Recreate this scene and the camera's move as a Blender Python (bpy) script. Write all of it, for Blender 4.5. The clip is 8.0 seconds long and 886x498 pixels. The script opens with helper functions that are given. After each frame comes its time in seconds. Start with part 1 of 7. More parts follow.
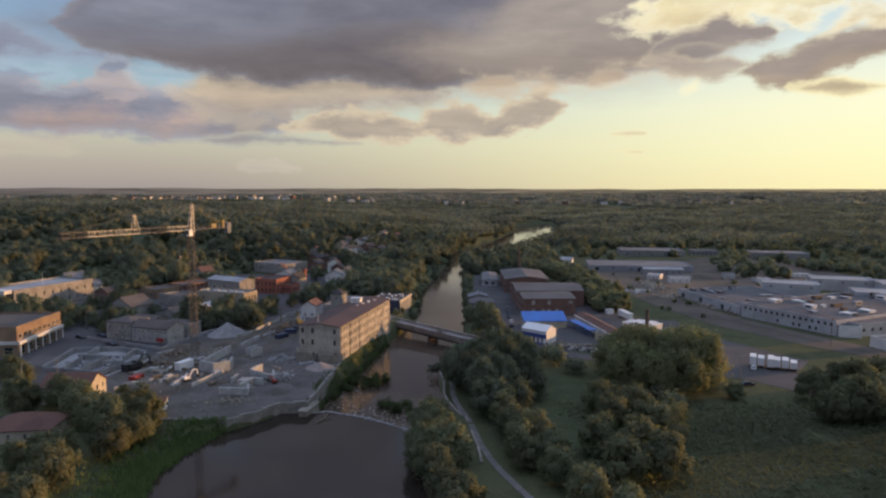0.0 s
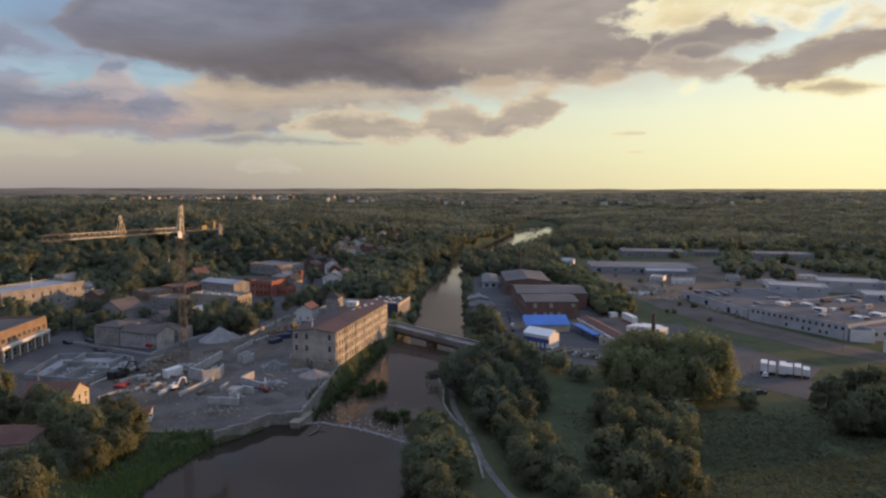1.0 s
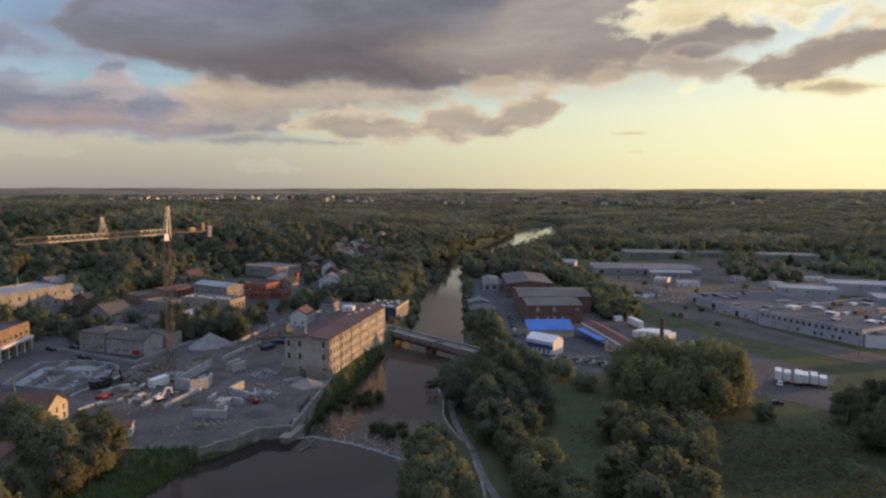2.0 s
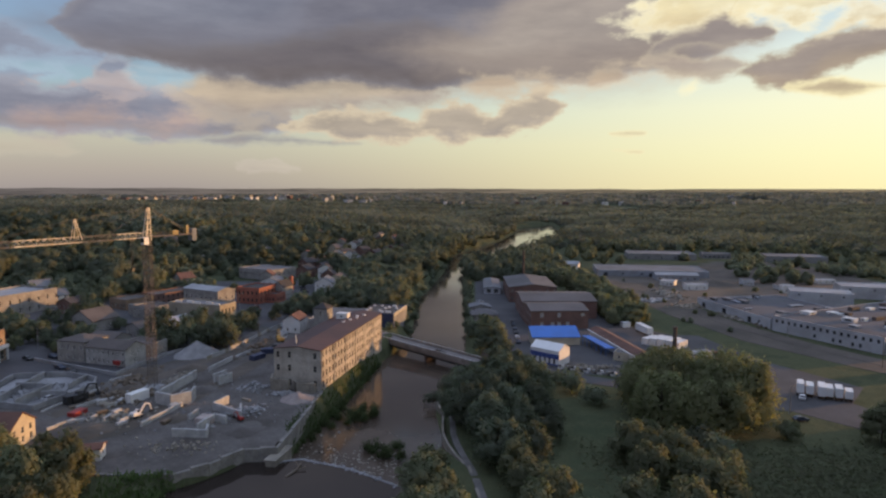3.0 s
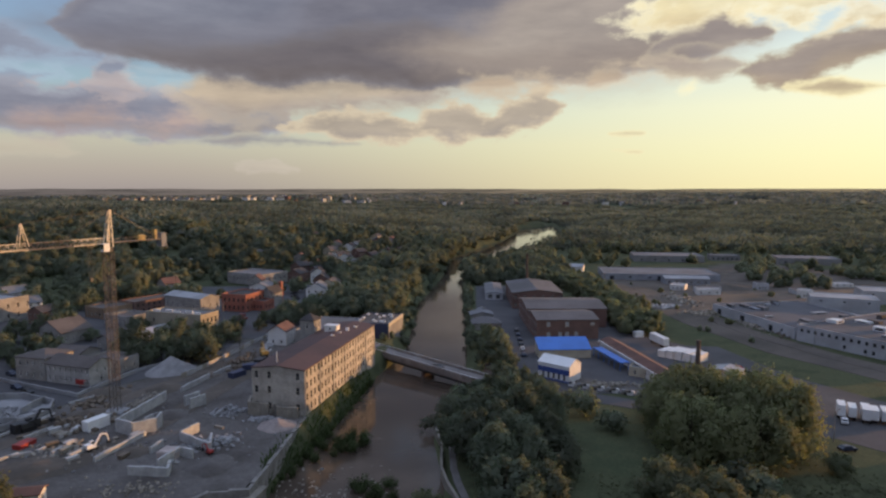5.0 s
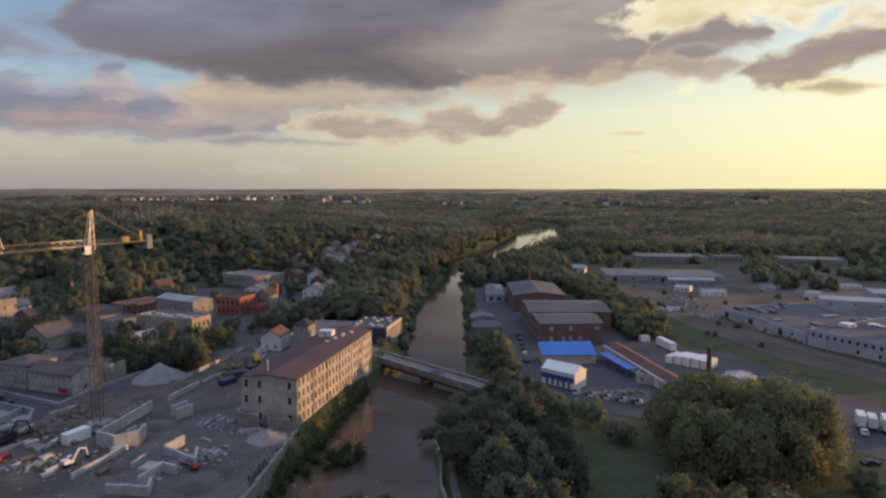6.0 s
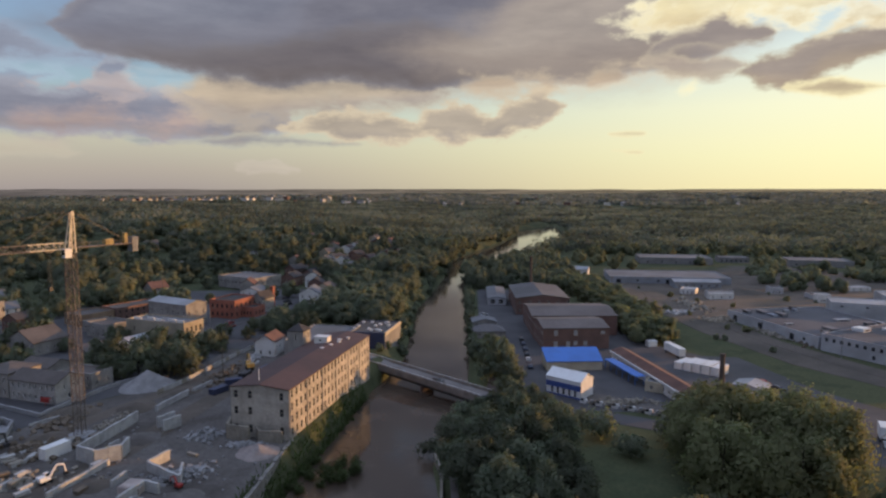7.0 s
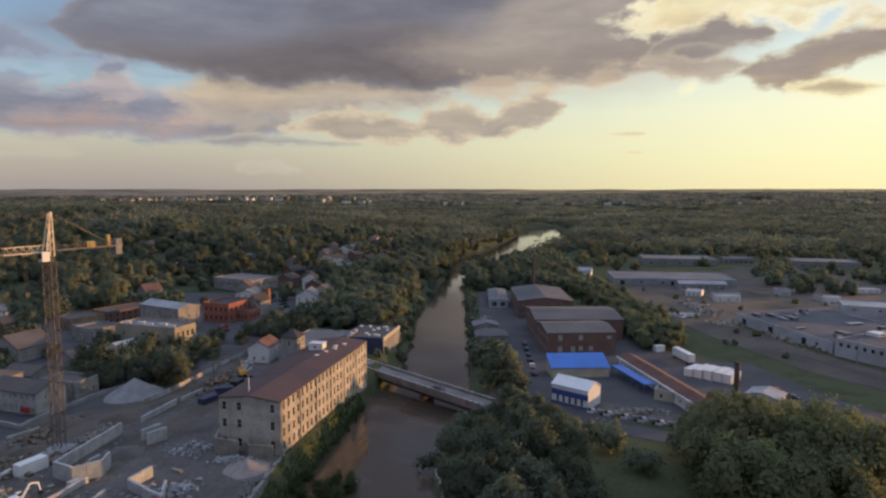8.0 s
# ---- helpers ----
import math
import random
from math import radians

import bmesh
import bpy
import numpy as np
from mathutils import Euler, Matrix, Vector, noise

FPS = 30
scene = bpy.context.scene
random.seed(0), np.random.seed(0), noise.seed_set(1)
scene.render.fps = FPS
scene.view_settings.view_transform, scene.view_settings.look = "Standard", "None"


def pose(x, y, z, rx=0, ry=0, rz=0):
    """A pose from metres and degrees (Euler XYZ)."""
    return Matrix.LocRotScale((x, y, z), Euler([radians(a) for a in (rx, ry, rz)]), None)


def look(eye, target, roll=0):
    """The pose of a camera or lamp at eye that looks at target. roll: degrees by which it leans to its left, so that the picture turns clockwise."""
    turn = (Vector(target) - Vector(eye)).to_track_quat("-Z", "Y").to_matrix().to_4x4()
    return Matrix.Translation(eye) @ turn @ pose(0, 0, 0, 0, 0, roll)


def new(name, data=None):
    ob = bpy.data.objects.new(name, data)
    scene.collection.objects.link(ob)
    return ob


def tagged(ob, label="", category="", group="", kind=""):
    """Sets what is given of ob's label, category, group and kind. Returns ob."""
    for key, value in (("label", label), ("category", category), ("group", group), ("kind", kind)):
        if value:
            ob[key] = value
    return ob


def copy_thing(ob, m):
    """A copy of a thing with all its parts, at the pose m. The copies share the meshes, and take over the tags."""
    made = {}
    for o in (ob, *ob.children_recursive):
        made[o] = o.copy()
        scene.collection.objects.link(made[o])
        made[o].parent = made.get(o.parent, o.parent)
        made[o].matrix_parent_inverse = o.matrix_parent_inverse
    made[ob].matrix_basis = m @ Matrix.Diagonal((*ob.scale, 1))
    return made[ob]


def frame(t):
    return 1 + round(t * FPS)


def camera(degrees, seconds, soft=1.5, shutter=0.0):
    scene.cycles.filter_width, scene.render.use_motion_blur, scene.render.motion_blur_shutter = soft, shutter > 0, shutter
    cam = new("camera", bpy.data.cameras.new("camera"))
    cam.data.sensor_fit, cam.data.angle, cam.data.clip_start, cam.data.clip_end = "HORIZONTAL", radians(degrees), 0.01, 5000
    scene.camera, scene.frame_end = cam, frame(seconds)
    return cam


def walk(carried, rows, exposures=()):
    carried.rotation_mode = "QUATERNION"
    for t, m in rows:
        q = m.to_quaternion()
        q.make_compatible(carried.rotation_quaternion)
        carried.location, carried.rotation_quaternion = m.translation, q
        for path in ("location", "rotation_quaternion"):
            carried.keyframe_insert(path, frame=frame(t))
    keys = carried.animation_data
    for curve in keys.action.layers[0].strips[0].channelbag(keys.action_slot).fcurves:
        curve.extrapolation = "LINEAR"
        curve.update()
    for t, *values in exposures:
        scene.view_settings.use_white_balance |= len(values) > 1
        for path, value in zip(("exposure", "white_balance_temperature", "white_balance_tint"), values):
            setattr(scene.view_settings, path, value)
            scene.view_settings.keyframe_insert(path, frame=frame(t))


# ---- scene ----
cam = camera(70.3, 8.0, soft=2.4)
PATH = [
    (0, (0.062, -0.806, 61.874), (0.057, 1.185, 61.687), 0.1),
    (0.5, (0.125, 3.301, 61.879), (0.121, 5.292, 61.691), 0.1),
    (1, (0.185, 7.542, 61.917), (0.181, 9.533, 61.73), 0.1),
    (1.5, (0.123, 12.143, 61.941), (0.12, 14.134, 61.754), 0.1),
    (3, (0.16, 30.458, 62.051), (0.158, 32.45, 61.864), 0.1),
    (3.5, (0.386, 37.799, 62.079), (0.385, 39.791, 61.894), 0.0),
    (4, (0.359, 42.771, 61.995), (0.359, 44.762, 61.809), 0.0),
    (4.5, (0.324, 47.057, 61.899), (0.324, 49.048, 61.713), -0.0),
    (6, (0.497, 59.736, 61.687), (0.497, 61.728, 61.501), 0.0),
    (6.5, (0.414, 63.962, 61.608), (0.412, 65.954, 61.423), 0.0),
    (7, (0.399, 68.147, 61.552), (0.398, 70.139, 61.367), 0.0),
    (7.5, (0.339, 72.344, 61.529), (0.337, 74.335, 61.344), 0.0),
    (8, (0.323, 76.688, 61.473), (0.321, 78.68, 61.288), 0.0),
]
walk(cam, [(t, look(eye, aim, lean)) for t, eye, aim, lean in PATH])

# ---- sun and sky ----
SUN_AZ, SUN_EL = radians(73), radians(5.3)
sun = new("sun", bpy.data.lights.new("sun", "SUN"))
sun.data.energy, sun.data.angle, sun.data.color = 4.9, radians(0.8), (1.0, 0.525, 0.215)
sun_from = Vector((math.sin(SUN_AZ) * math.cos(SUN_EL), math.cos(SUN_AZ) * math.cos(SUN_EL), math.sin(SUN_EL)))
sun.matrix_world = look(sun_from * 400, (0, 0, 0))
scene.view_settings.exposure = 0.09


class Nodes:
    """Short ways to wire a node tree."""

    def __init__(self, tree):
        self.tree = tree

    def put(self, kind, **values):
        node = self.tree.nodes.new(kind)
        for key, value in values.items():
            setattr(node, key, value)
        return node

    def plug(self, value, socket):
        if isinstance(value, bpy.types.NodeSocket):
            self.tree.links.new(value, socket)
        else:
            socket.default_value = value

    def math(self, op, a, b=0.0, c=0.0, clamp=False):
        node = self.put("ShaderNodeMath", operation=op, use_clamp=clamp)
        for value, socket in zip((a, b, c), node.inputs):
            self.plug(value, socket)
        return node.outputs[0]

    def mix(self, fac, a, b, blend="MIX"):
        node = self.put("ShaderNodeMix", data_type="RGBA", blend_type=blend)
        self.plug(fac, node.inputs["Factor"])
        self.plug(a, node.inputs[6])
        self.plug(b, node.inputs[7])
        return node.outputs[2]

    def ramp(self, fac, stops, smooth=False):
        node = self.put("ShaderNodeValToRGB")
        if smooth:
            node.color_ramp.interpolation = "EASE"
        while len(node.color_ramp.elements) < len(stops):
            node.color_ramp.elements.new(0.5)
        for element, (place, colour) in zip(node.color_ramp.elements, stops):
            element.position, element.color = place, colour
        self.plug(fac, node.inputs[0])
        return node.outputs[0]

    def noise(self, vector, scale, detail=4.0, rough=0.55, lacunarity=2.0):
        node = self.put("ShaderNodeTexNoise")
        self.plug(vector, node.inputs["Vector"])
        self.plug(scale, node.inputs["Scale"])
        self.plug(detail, node.inputs["Detail"])
        self.plug(rough, node.inputs["Roughness"])
        return node.outputs[0]

    def step(self, value, low, high):
        node = self.put("ShaderNodeMapRange", interpolation_type="SMOOTHSTEP")
        self.plug(value, node.inputs[0])
        self.plug(low, node.inputs[1])
        self.plug(high, node.inputs[2])
        return node.outputs[0]


def srgb(r, g, b):
    return tuple(((c / 255 + 0.055) / 1.055) ** 2.4 if c > 10 else c / 3295 for c in (r, g, b)) + (1.0,)


def cloud_bank():
    """One bank of cloud as a node group: lies over the colour behind it, ragged at its rim and streaked inside."""
    tree = bpy.data.node_groups.new("cloud_bank", "ShaderNodeTree")
    for name, kind in (("Behind", "Color"), ("Foot", "Float"), ("Top", "Float"), ("Height", "Float"), ("Fine", "Float"), ("Broad", "Float"), ("Lit", "Float"), ("Streak", "Float"), ("Soft", "Float"), ("Ragged", "Float"),
                       ("Core", "Color"), ("Under", "Color"), ("Rim", "Color"), ("Width", "Float"), ("Most", "Float")):
        tree.interface.new_socket(name, in_out="INPUT", socket_type="NodeSocket" + kind)
    tree.interface.new_socket("Colour", in_out="OUTPUT", socket_type="NodeSocketColor")
    n = Nodes(tree)
    behind, foot, top, height, fine, broad, lit, streak, soft, ragged, core, under, rim, width, most = n.put("NodeGroupInput").outputs[:15]
    foot, top = n.math("MULTIPLY", foot, 0.5), n.math("MULTIPLY", top, 0.5)
    inside = n.math("MINIMUM", n.math("SUBTRACT", height, foot), n.math("SUBTRACT", top, height))
    inside = n.math("MULTIPLY_ADD", n.math("SUBTRACT", fine, 0.5), ragged, inside)
    cover = n.math("MULTIPLY", n.step(inside, n.math("MULTIPLY", soft, -1.6), n.math("MULTIPLY", soft, 0.8)), most)
    up = n.math("DIVIDE", n.math("SUBTRACT", height, foot), n.math("MAXIMUM", n.math("SUBTRACT", top, foot), 0.004))
    body = n.mix(n.step(up, 0.05, 0.45), under, core)
    body = n.mix(n.math("MULTIPLY", n.step(broad, 0.40, 0.66), 0.22), body, n.mix(1.0, body, (0.66, 0.66, 0.70, 1), "MULTIPLY"))
    body = n.mix(n.math("MULTIPLY", n.step(lit, 0.0, 0.16), 0.16), body, n.mix(0.5, body, rim))
    body = n.mix(n.math("MULTIPLY", n.step(lit, 0.0, -0.16), 0.15), body, n.mix(1.0, body, (0.80, 0.80, 0.84, 1), "MULTIPLY"))
    body = n.mix(0.8, body, n.ramp(streak, [(0.32, (0.78, 0.78, 0.80, 1)), (0.68, (1.14, 1.13, 1.10, 1))]), "MULTIPLY")
    body = n.mix(n.step(inside, n.math("MULTIPLY", soft, -0.5), width), rim, body)
    n.plug(n.mix(cover, behind, body), n.put("NodeGroupOutput").inputs[0])
    return tree


def make_sky():
    world = bpy.data.worlds.new("evening_sky")
    scene.world = world
    world.use_nodes = True
    tree = world.node_tree
    tree.nodes.clear()
    n = Nodes(tree)
    way = n.put("ShaderNodeTexCoord").outputs["Generated"]
    split = n.put("ShaderNodeSeparateXYZ")
    tree.links.new(way, split.inputs[0])
    az = n.math("ARCTAN2", split.outputs[0], split.outputs[1])
    el = split.outputs[2]
    # clear sky: pale and warm low down, yellow towards the sun
    left = n.ramp(el, [(0.0, srgb(163, 153, 150)), (0.03, srgb(178, 168, 158)), (0.07, srgb(193, 189, 171)), (0.11, srgb(178, 192, 186)), (0.15, srgb(158, 182, 194)),
                       (0.21, srgb(142, 168, 194)), (0.3, srgb(132, 158, 194)), (1.0, srgb(187, 203, 243))])
    right = n.ramp(el, [(0.0, srgb(254, 242, 186)), (0.05, srgb(255, 250, 198)), (0.12, srgb(254, 252, 214)), (0.2, srgb(226, 237, 230)),
                        (0.3, srgb(168, 198, 226)), (1.0, srgb(187, 203, 243))])
    clear = n.mix(n.step(az, -0.5, 0.72), left, right)
    back = n.math("ABSOLUTE", n.math("SUBTRACT", az, 0.75))
    clear = n.mix(n.step(back, 1.5, 2.6), clear, n.ramp(el, [(0.0, srgb(112, 117, 138)), (0.2, srgb(112, 126, 160)), (1.0, srgb(187, 203, 243))]))
    sky = n.put("ShaderNodeTexSky", sky_type="NISHITA", sun_disc=False, sun_elevation=SUN_EL, sun_rotation=SUN_AZ, altitude=300)
    nishita = n.mix(1.0, sky.outputs[0], (0.09, 0.09, 0.09, 1), "MULTIPLY")
    clear = n.mix(0.06, clear, nishita)
    # warped place in the sky for the clouds
    stretch = n.put("ShaderNodeMapping")
    stretch.inputs["Scale"].default_value = (1, 1, 2.0)
    tree.links.new(way, stretch.inputs[0])
    warp = n.put("ShaderNodeTexNoise")
    tree.links.new(stretch.outputs[0], warp.inputs["Vector"])
    warp.inputs["Scale"].default_value, warp.inputs["Detail"].default_value, warp.inputs["Roughness"].default_value = 6.0, 8.0, 0.55
    bend = n.put("ShaderNodeSeparateColor")
    tree.links.new(warp.outputs["Color"], bend.inputs[0])
    u = n.math("MULTIPLY_ADD", n.math("SUBTRACT", bend.outputs[0], 0.5), 0.07, az)
    v = n.math("MULTIPLY_ADD", n.math("SUBTRACT", bend.outputs[1], 0.5), 0.030, el)
    place = n.math("DIVIDE", n.math("ADD", u, 2.0), 4.0)
    fine = n.noise(stretch.outputs[0], 15.0, 6.0, 0.58)
    broad = n.noise(stretch.outputs[0], 5.2, 3.0, 0.5)
    flat = n.put("ShaderNodeMapping")
    flat.inputs["Scale"].default_value = (1, 1, 4.5)
    tree.links.new(way, flat.inputs[0])
    streak = n.noise(flat.outputs[0], 7.0, 6.0, 0.6)
    # sides of the billows turned to the low sun are lit
    aside = n.put("ShaderNodeMapping")
    aside.inputs["Location"].default_value = (0.016, 0.0, -0.020)
    tree.links.new(stretch.outputs[0], aside.inputs[0])
    lit = n.math("SUBTRACT", fine, n.noise(aside.outputs[0], 15.0, 6.0, 0.58))
    # broken cloud overhead
    puff = n.noise(stretch.outputs[0], 3.1, 5.0, 0.6)
    high = n.math("MULTIPLY", n.math("SUBTRACT", puff, n.math("MULTIPLY_ADD", n.step(el, 0.45, 0.8), 0.16, 0.36)), n.step(el, 0.30, 0.48))
    high = n.math("MULTIPLY_ADD", n.math("SUBTRACT", fine, 0.5), 0.46, n.math("MULTIPLY", high, 4.0))
    over_cloud = n.mix(n.step(el, 0.34, 0.6), srgb(132, 130, 140), srgb(160, 166, 188))
    colour = n.mix(n.math("MULTIPLY", n.step(high, 0.04, 0.32), n.step(el, 0.24, 0.34)), clear, over_cloud)
    place_in = (place, v, fine, broad, lit, streak)
    one_bank = cloud_bank()

    def bank(low, high, soft, ragged, core, under, rim, width, cover_most):
        """Lays one bank of cloud over the sky: its foot and its top as heights over azimuth."""
        nonlocal colour
        ends = []
        for line, bend_in in ((low, 0.1), (high, -0.1)):
            line = [(line[0][0] - 0.02 - 7 * soft, max(0.0, line[0][1] + bend_in))] + line + [(line[-1][0] + 0.02 + 7 * soft, max(0.0, line[-1][1] + bend_in))]
            ends.append(n.ramp(place, [((a + 2.0) / 4.0, (e * 2, e * 2, e * 2, 1)) for a, e in line]))
        node = n.put("ShaderNodeGroup", node_tree=one_bank)
        for value, socket in zip((colour, *ends, *place_in[1:], soft, ragged, srgb(*core), srgb(*under), srgb(*rim), width, cover_most), node.inputs):
            n.plug(value, socket)
        colour = node.outputs[0]

    # wisps high in the north-west
    bank([(-0.669, 0.179), (-0.637, 0.157), (-0.602, 0.169), (-0.566, 0.166), (-0.534, 0.171), (-0.498, 0.170), (-0.453, 0.169)],
         [(-0.669, 0.179), (-0.635, 0.203), (-0.600, 0.209), (-0.570, 0.197), (-0.533, 0.189), (-0.497, 0.190), (-0.453, 0.169)],
         0.01, 0.05, (140, 145, 162), (138, 140, 155), (155, 168, 188), 0.015, 0.95)
    # small grey puffs under the wisps
    bank([(-0.639, 0.137), (-0.604, 0.132), (-0.574, 0.139), (-0.536, 0.139), (-0.522, 0.149)],
         [(-0.639, 0.137), (-0.603, 0.155), (-0.573, 0.154), (-0.534, 0.162), (-0.522, 0.149)],
         0.01, 0.1, (138, 146, 168), (136, 142, 160), (170, 190, 206), 0.02, 0.75)
    # grey puff beside the blue gap
    bank([(-0.502, 0.149), (-0.489, 0.141), (-0.471, 0.147), (-0.449, 0.180)],
         [(-0.502, 0.149), (-0.491, 0.176), (-0.470, 0.181), (-0.449, 0.180)],
         0.008, 0.06, (146, 150, 166), (150, 150, 162), (164, 164, 172), 0.01, 0.85)
    # low violet bank
    bank([(-0.726, 0.089), (-0.664, 0.085), (-0.607, 0.081), (-0.570, 0.079), (-0.525, 0.077), (-0.478, 0.075), (-0.435, 0.074), (-0.383, 0.073), (-0.329, 0.072), (-0.280, 0.076), (-0.230, 0.098)],
         [(-0.724, 0.121), (-0.661, 0.139), (-0.604, 0.138), (-0.561, 0.137), (-0.509, 0.144), (-0.454, 0.142), (-0.396, 0.141), (-0.350, 0.147), (-0.294, 0.154), (-0.245, 0.140), (-0.230, 0.098)],
         0.006, 0.05, (140, 142, 156), (150, 145, 148), (158, 160, 172), 0.014, 1.0)
    # pink blush on the bank
    bank([(-0.564, 0.089), (-0.512, 0.088), (-0.456, 0.095)],
         [(-0.563, 0.098), (-0.511, 0.109), (-0.456, 0.103)],
         0.022, 0.12, (196, 170, 158), (190, 166, 160), (180, 162, 160), 0.01, 0.6)
    # pink blush on the bank
    bank([(-0.427, 0.093), (-0.390, 0.090), (-0.351, 0.099)],
         [(-0.427, 0.101), (-0.389, 0.110), (-0.351, 0.106)],
         0.022, 0.12, (200, 172, 156), (190, 166, 158), (184, 164, 158), 0.01, 0.6)
    # blue gap in the cloud
    bank([(-0.457, 0.155), (-0.425, 0.143), (-0.381, 0.142), (-0.342, 0.152)],
         [(-0.456, 0.167), (-0.424, 0.171), (-0.380, 0.170), (-0.341, 0.160)],
         0.008, 0.06, (160, 184, 198), (164, 186, 198), (170, 186, 196), 0.01, 0.85)
    # lit tops of the bank
    bank([(-0.568, 0.132), (-0.536, 0.133), (-0.509, 0.137), (-0.482, 0.137), (-0.447, 0.134), (-0.404, 0.127), (-0.381, 0.131)],
         [(-0.568, 0.135), (-0.536, 0.139), (-0.499, 0.151), (-0.475, 0.145), (-0.447, 0.140), (-0.403, 0.133), (-0.381, 0.131)],
         0.008, 0.14, (206, 186, 176), (190, 178, 178), (210, 190, 180), 0.006, 0.4)
    # long thin streak below the bank
    bank([(-0.413, 0.072), (-0.360, 0.070), (-0.288, 0.067), (-0.196, 0.069), (-0.127, 0.075)],
         [(-0.413, 0.072), (-0.360, 0.079), (-0.288, 0.083), (-0.196, 0.078), (-0.127, 0.075)],
         0.004, 0.03, (152, 150, 154), (156, 150, 150), (182, 180, 168), 0.01, 0.9)
    # beige lit bank
    bank([(-0.373, 0.127), (-0.343, 0.108), (-0.287, 0.104), (-0.246, 0.116), (-0.187, 0.120), (-0.127, 0.127), (-0.074, 0.131), (-0.030, 0.139), (0.014, 0.150), (0.067, 0.154), (0.154, 0.151)],
         [(-0.373, 0.143), (-0.357, 0.168), (-0.285, 0.186), (-0.194, 0.190), (0.014, 0.194), (0.102, 0.185), (0.154, 0.151)],
         0.022, 0.1, (190, 174, 154), (172, 160, 152), (194, 180, 160), 0.02, 0.95)
    # grey heap of cloud low in the middle
    bank([(-0.247, 0.094), (-0.196, 0.085), (-0.127, 0.080), (-0.057, 0.076), (0.014, 0.077), (0.058, 0.085), (0.102, 0.093), (0.163, 0.096), (0.189, 0.125)],
         [(-0.247, 0.094), (-0.213, 0.110), (-0.161, 0.118), (-0.092, 0.118), (-0.052, 0.104), (-0.012, 0.123), (0.019, 0.148), (0.049, 0.119), (0.085, 0.119), (0.128, 0.148), (0.162, 0.159), (0.189, 0.125)],
         0.006, 0.09, (182, 170, 155), (172, 162, 153), (212, 196, 170), 0.018, 1.0)
    # great grey bank
    bank([(-0.541, 0.215), (-0.526, 0.199), (-0.497, 0.188), (-0.452, 0.182), (-0.402, 0.168), (-0.326, 0.165), (-0.261, 0.160), (-0.161, 0.163), (-0.074, 0.162), (0.014, 0.159), (0.076, 0.159), (0.128, 0.166), (0.171, 0.160), (0.222, 0.158), (0.263, 0.164), (0.311, 0.169), (0.381, 0.173), (0.416, 0.215), (0.420, 0.298)],
         [(-0.541, 0.215), (-0.524, 0.238), (-0.504, 0.254), (-0.482, 0.290), (-0.437, 0.359), (0.304, 0.375), (0.346, 0.306), (0.363, 0.248), (0.379, 0.233), (0.401, 0.223), (0.416, 0.215), (0.420, 0.298)],
         0.0045, 0.032, (120, 120, 132), (114, 108, 111), (140, 138, 145), 0.014, 1.0)
    # bluer shoulder of the bank
    bank([(-0.532, 0.210), (-0.472, 0.209), (-0.378, 0.200), (-0.301, 0.209), (-0.226, 0.251), (-0.192, 0.304)],
         [(-0.532, 0.217), (-0.497, 0.248), (-0.468, 0.292), (-0.297, 0.324), (-0.224, 0.323), (-0.192, 0.304)],
         0.03, 0.05, (134, 138, 153), (126, 128, 142), (130, 132, 146), 0.03, 0.7)
    # darker belly of the bank
    bank([(-0.452, 0.184), (-0.380, 0.170), (-0.261, 0.162), (-0.074, 0.164), (0.067, 0.163), (0.154, 0.167), (0.238, 0.173)],
         [(-0.452, 0.188), (-0.379, 0.194), (-0.260, 0.205), (-0.159, 0.228), (-0.021, 0.246), (0.066, 0.222), (0.153, 0.200), (0.238, 0.184)],
         0.012, 0.05, (112, 106, 110), (110, 102, 102), (116, 110, 112), 0.02, 0.75)
    # warmer end of the bank
    bank([(0.067, 0.185), (0.153, 0.177), (0.238, 0.174), (0.303, 0.179), (0.373, 0.189), (0.416, 0.215)],
         [(0.066, 0.233), (0.118, 0.278), (0.168, 0.333), (0.306, 0.337), (0.346, 0.299), (0.379, 0.233), (0.416, 0.215)],
         0.035, 0.05, (172, 161, 152), (160, 148, 140), (176, 162, 150), 0.03, 0.85)
    # warm lit foot of the bank
    bank([(0.032, 0.156), (0.102, 0.154), (0.188, 0.152), (0.255, 0.159), (0.311, 0.163), (0.374, 0.163)],
         [(0.032, 0.164), (0.102, 0.169), (0.188, 0.164), (0.255, 0.171), (0.311, 0.173), (0.374, 0.167)],
         0.012, 0.08, (226, 202, 170), (240, 218, 184), (236, 216, 184), 0.006, 0.5)
    # dull roll under the bank
    bank([(0.295, 0.178), (0.343, 0.165), (0.389, 0.159), (0.426, 0.161), (0.440, 0.172)],
         [(0.295, 0.184), (0.342, 0.191), (0.388, 0.185), (0.425, 0.180), (0.440, 0.172)],
         0.007, 0.06, (180, 166, 154), (186, 172, 156), (196, 182, 162), 0.01, 0.9)
    # bright broken tops towards the sun
    bank([(0.253, 0.242), (0.309, 0.227), (0.364, 0.221), (0.401, 0.228), (0.431, 0.219), (0.466, 0.221), (0.506, 0.224), (0.538, 0.239), (0.555, 0.279)],
         [(0.253, 0.242), (0.309, 0.253), (0.330, 0.307), (0.489, 0.301), (0.524, 0.264), (0.540, 0.268), (0.555, 0.279)],
         0.014, 0.16, (250, 236, 190), (236, 216, 170), (255, 246, 212), 0.03, 0.85)
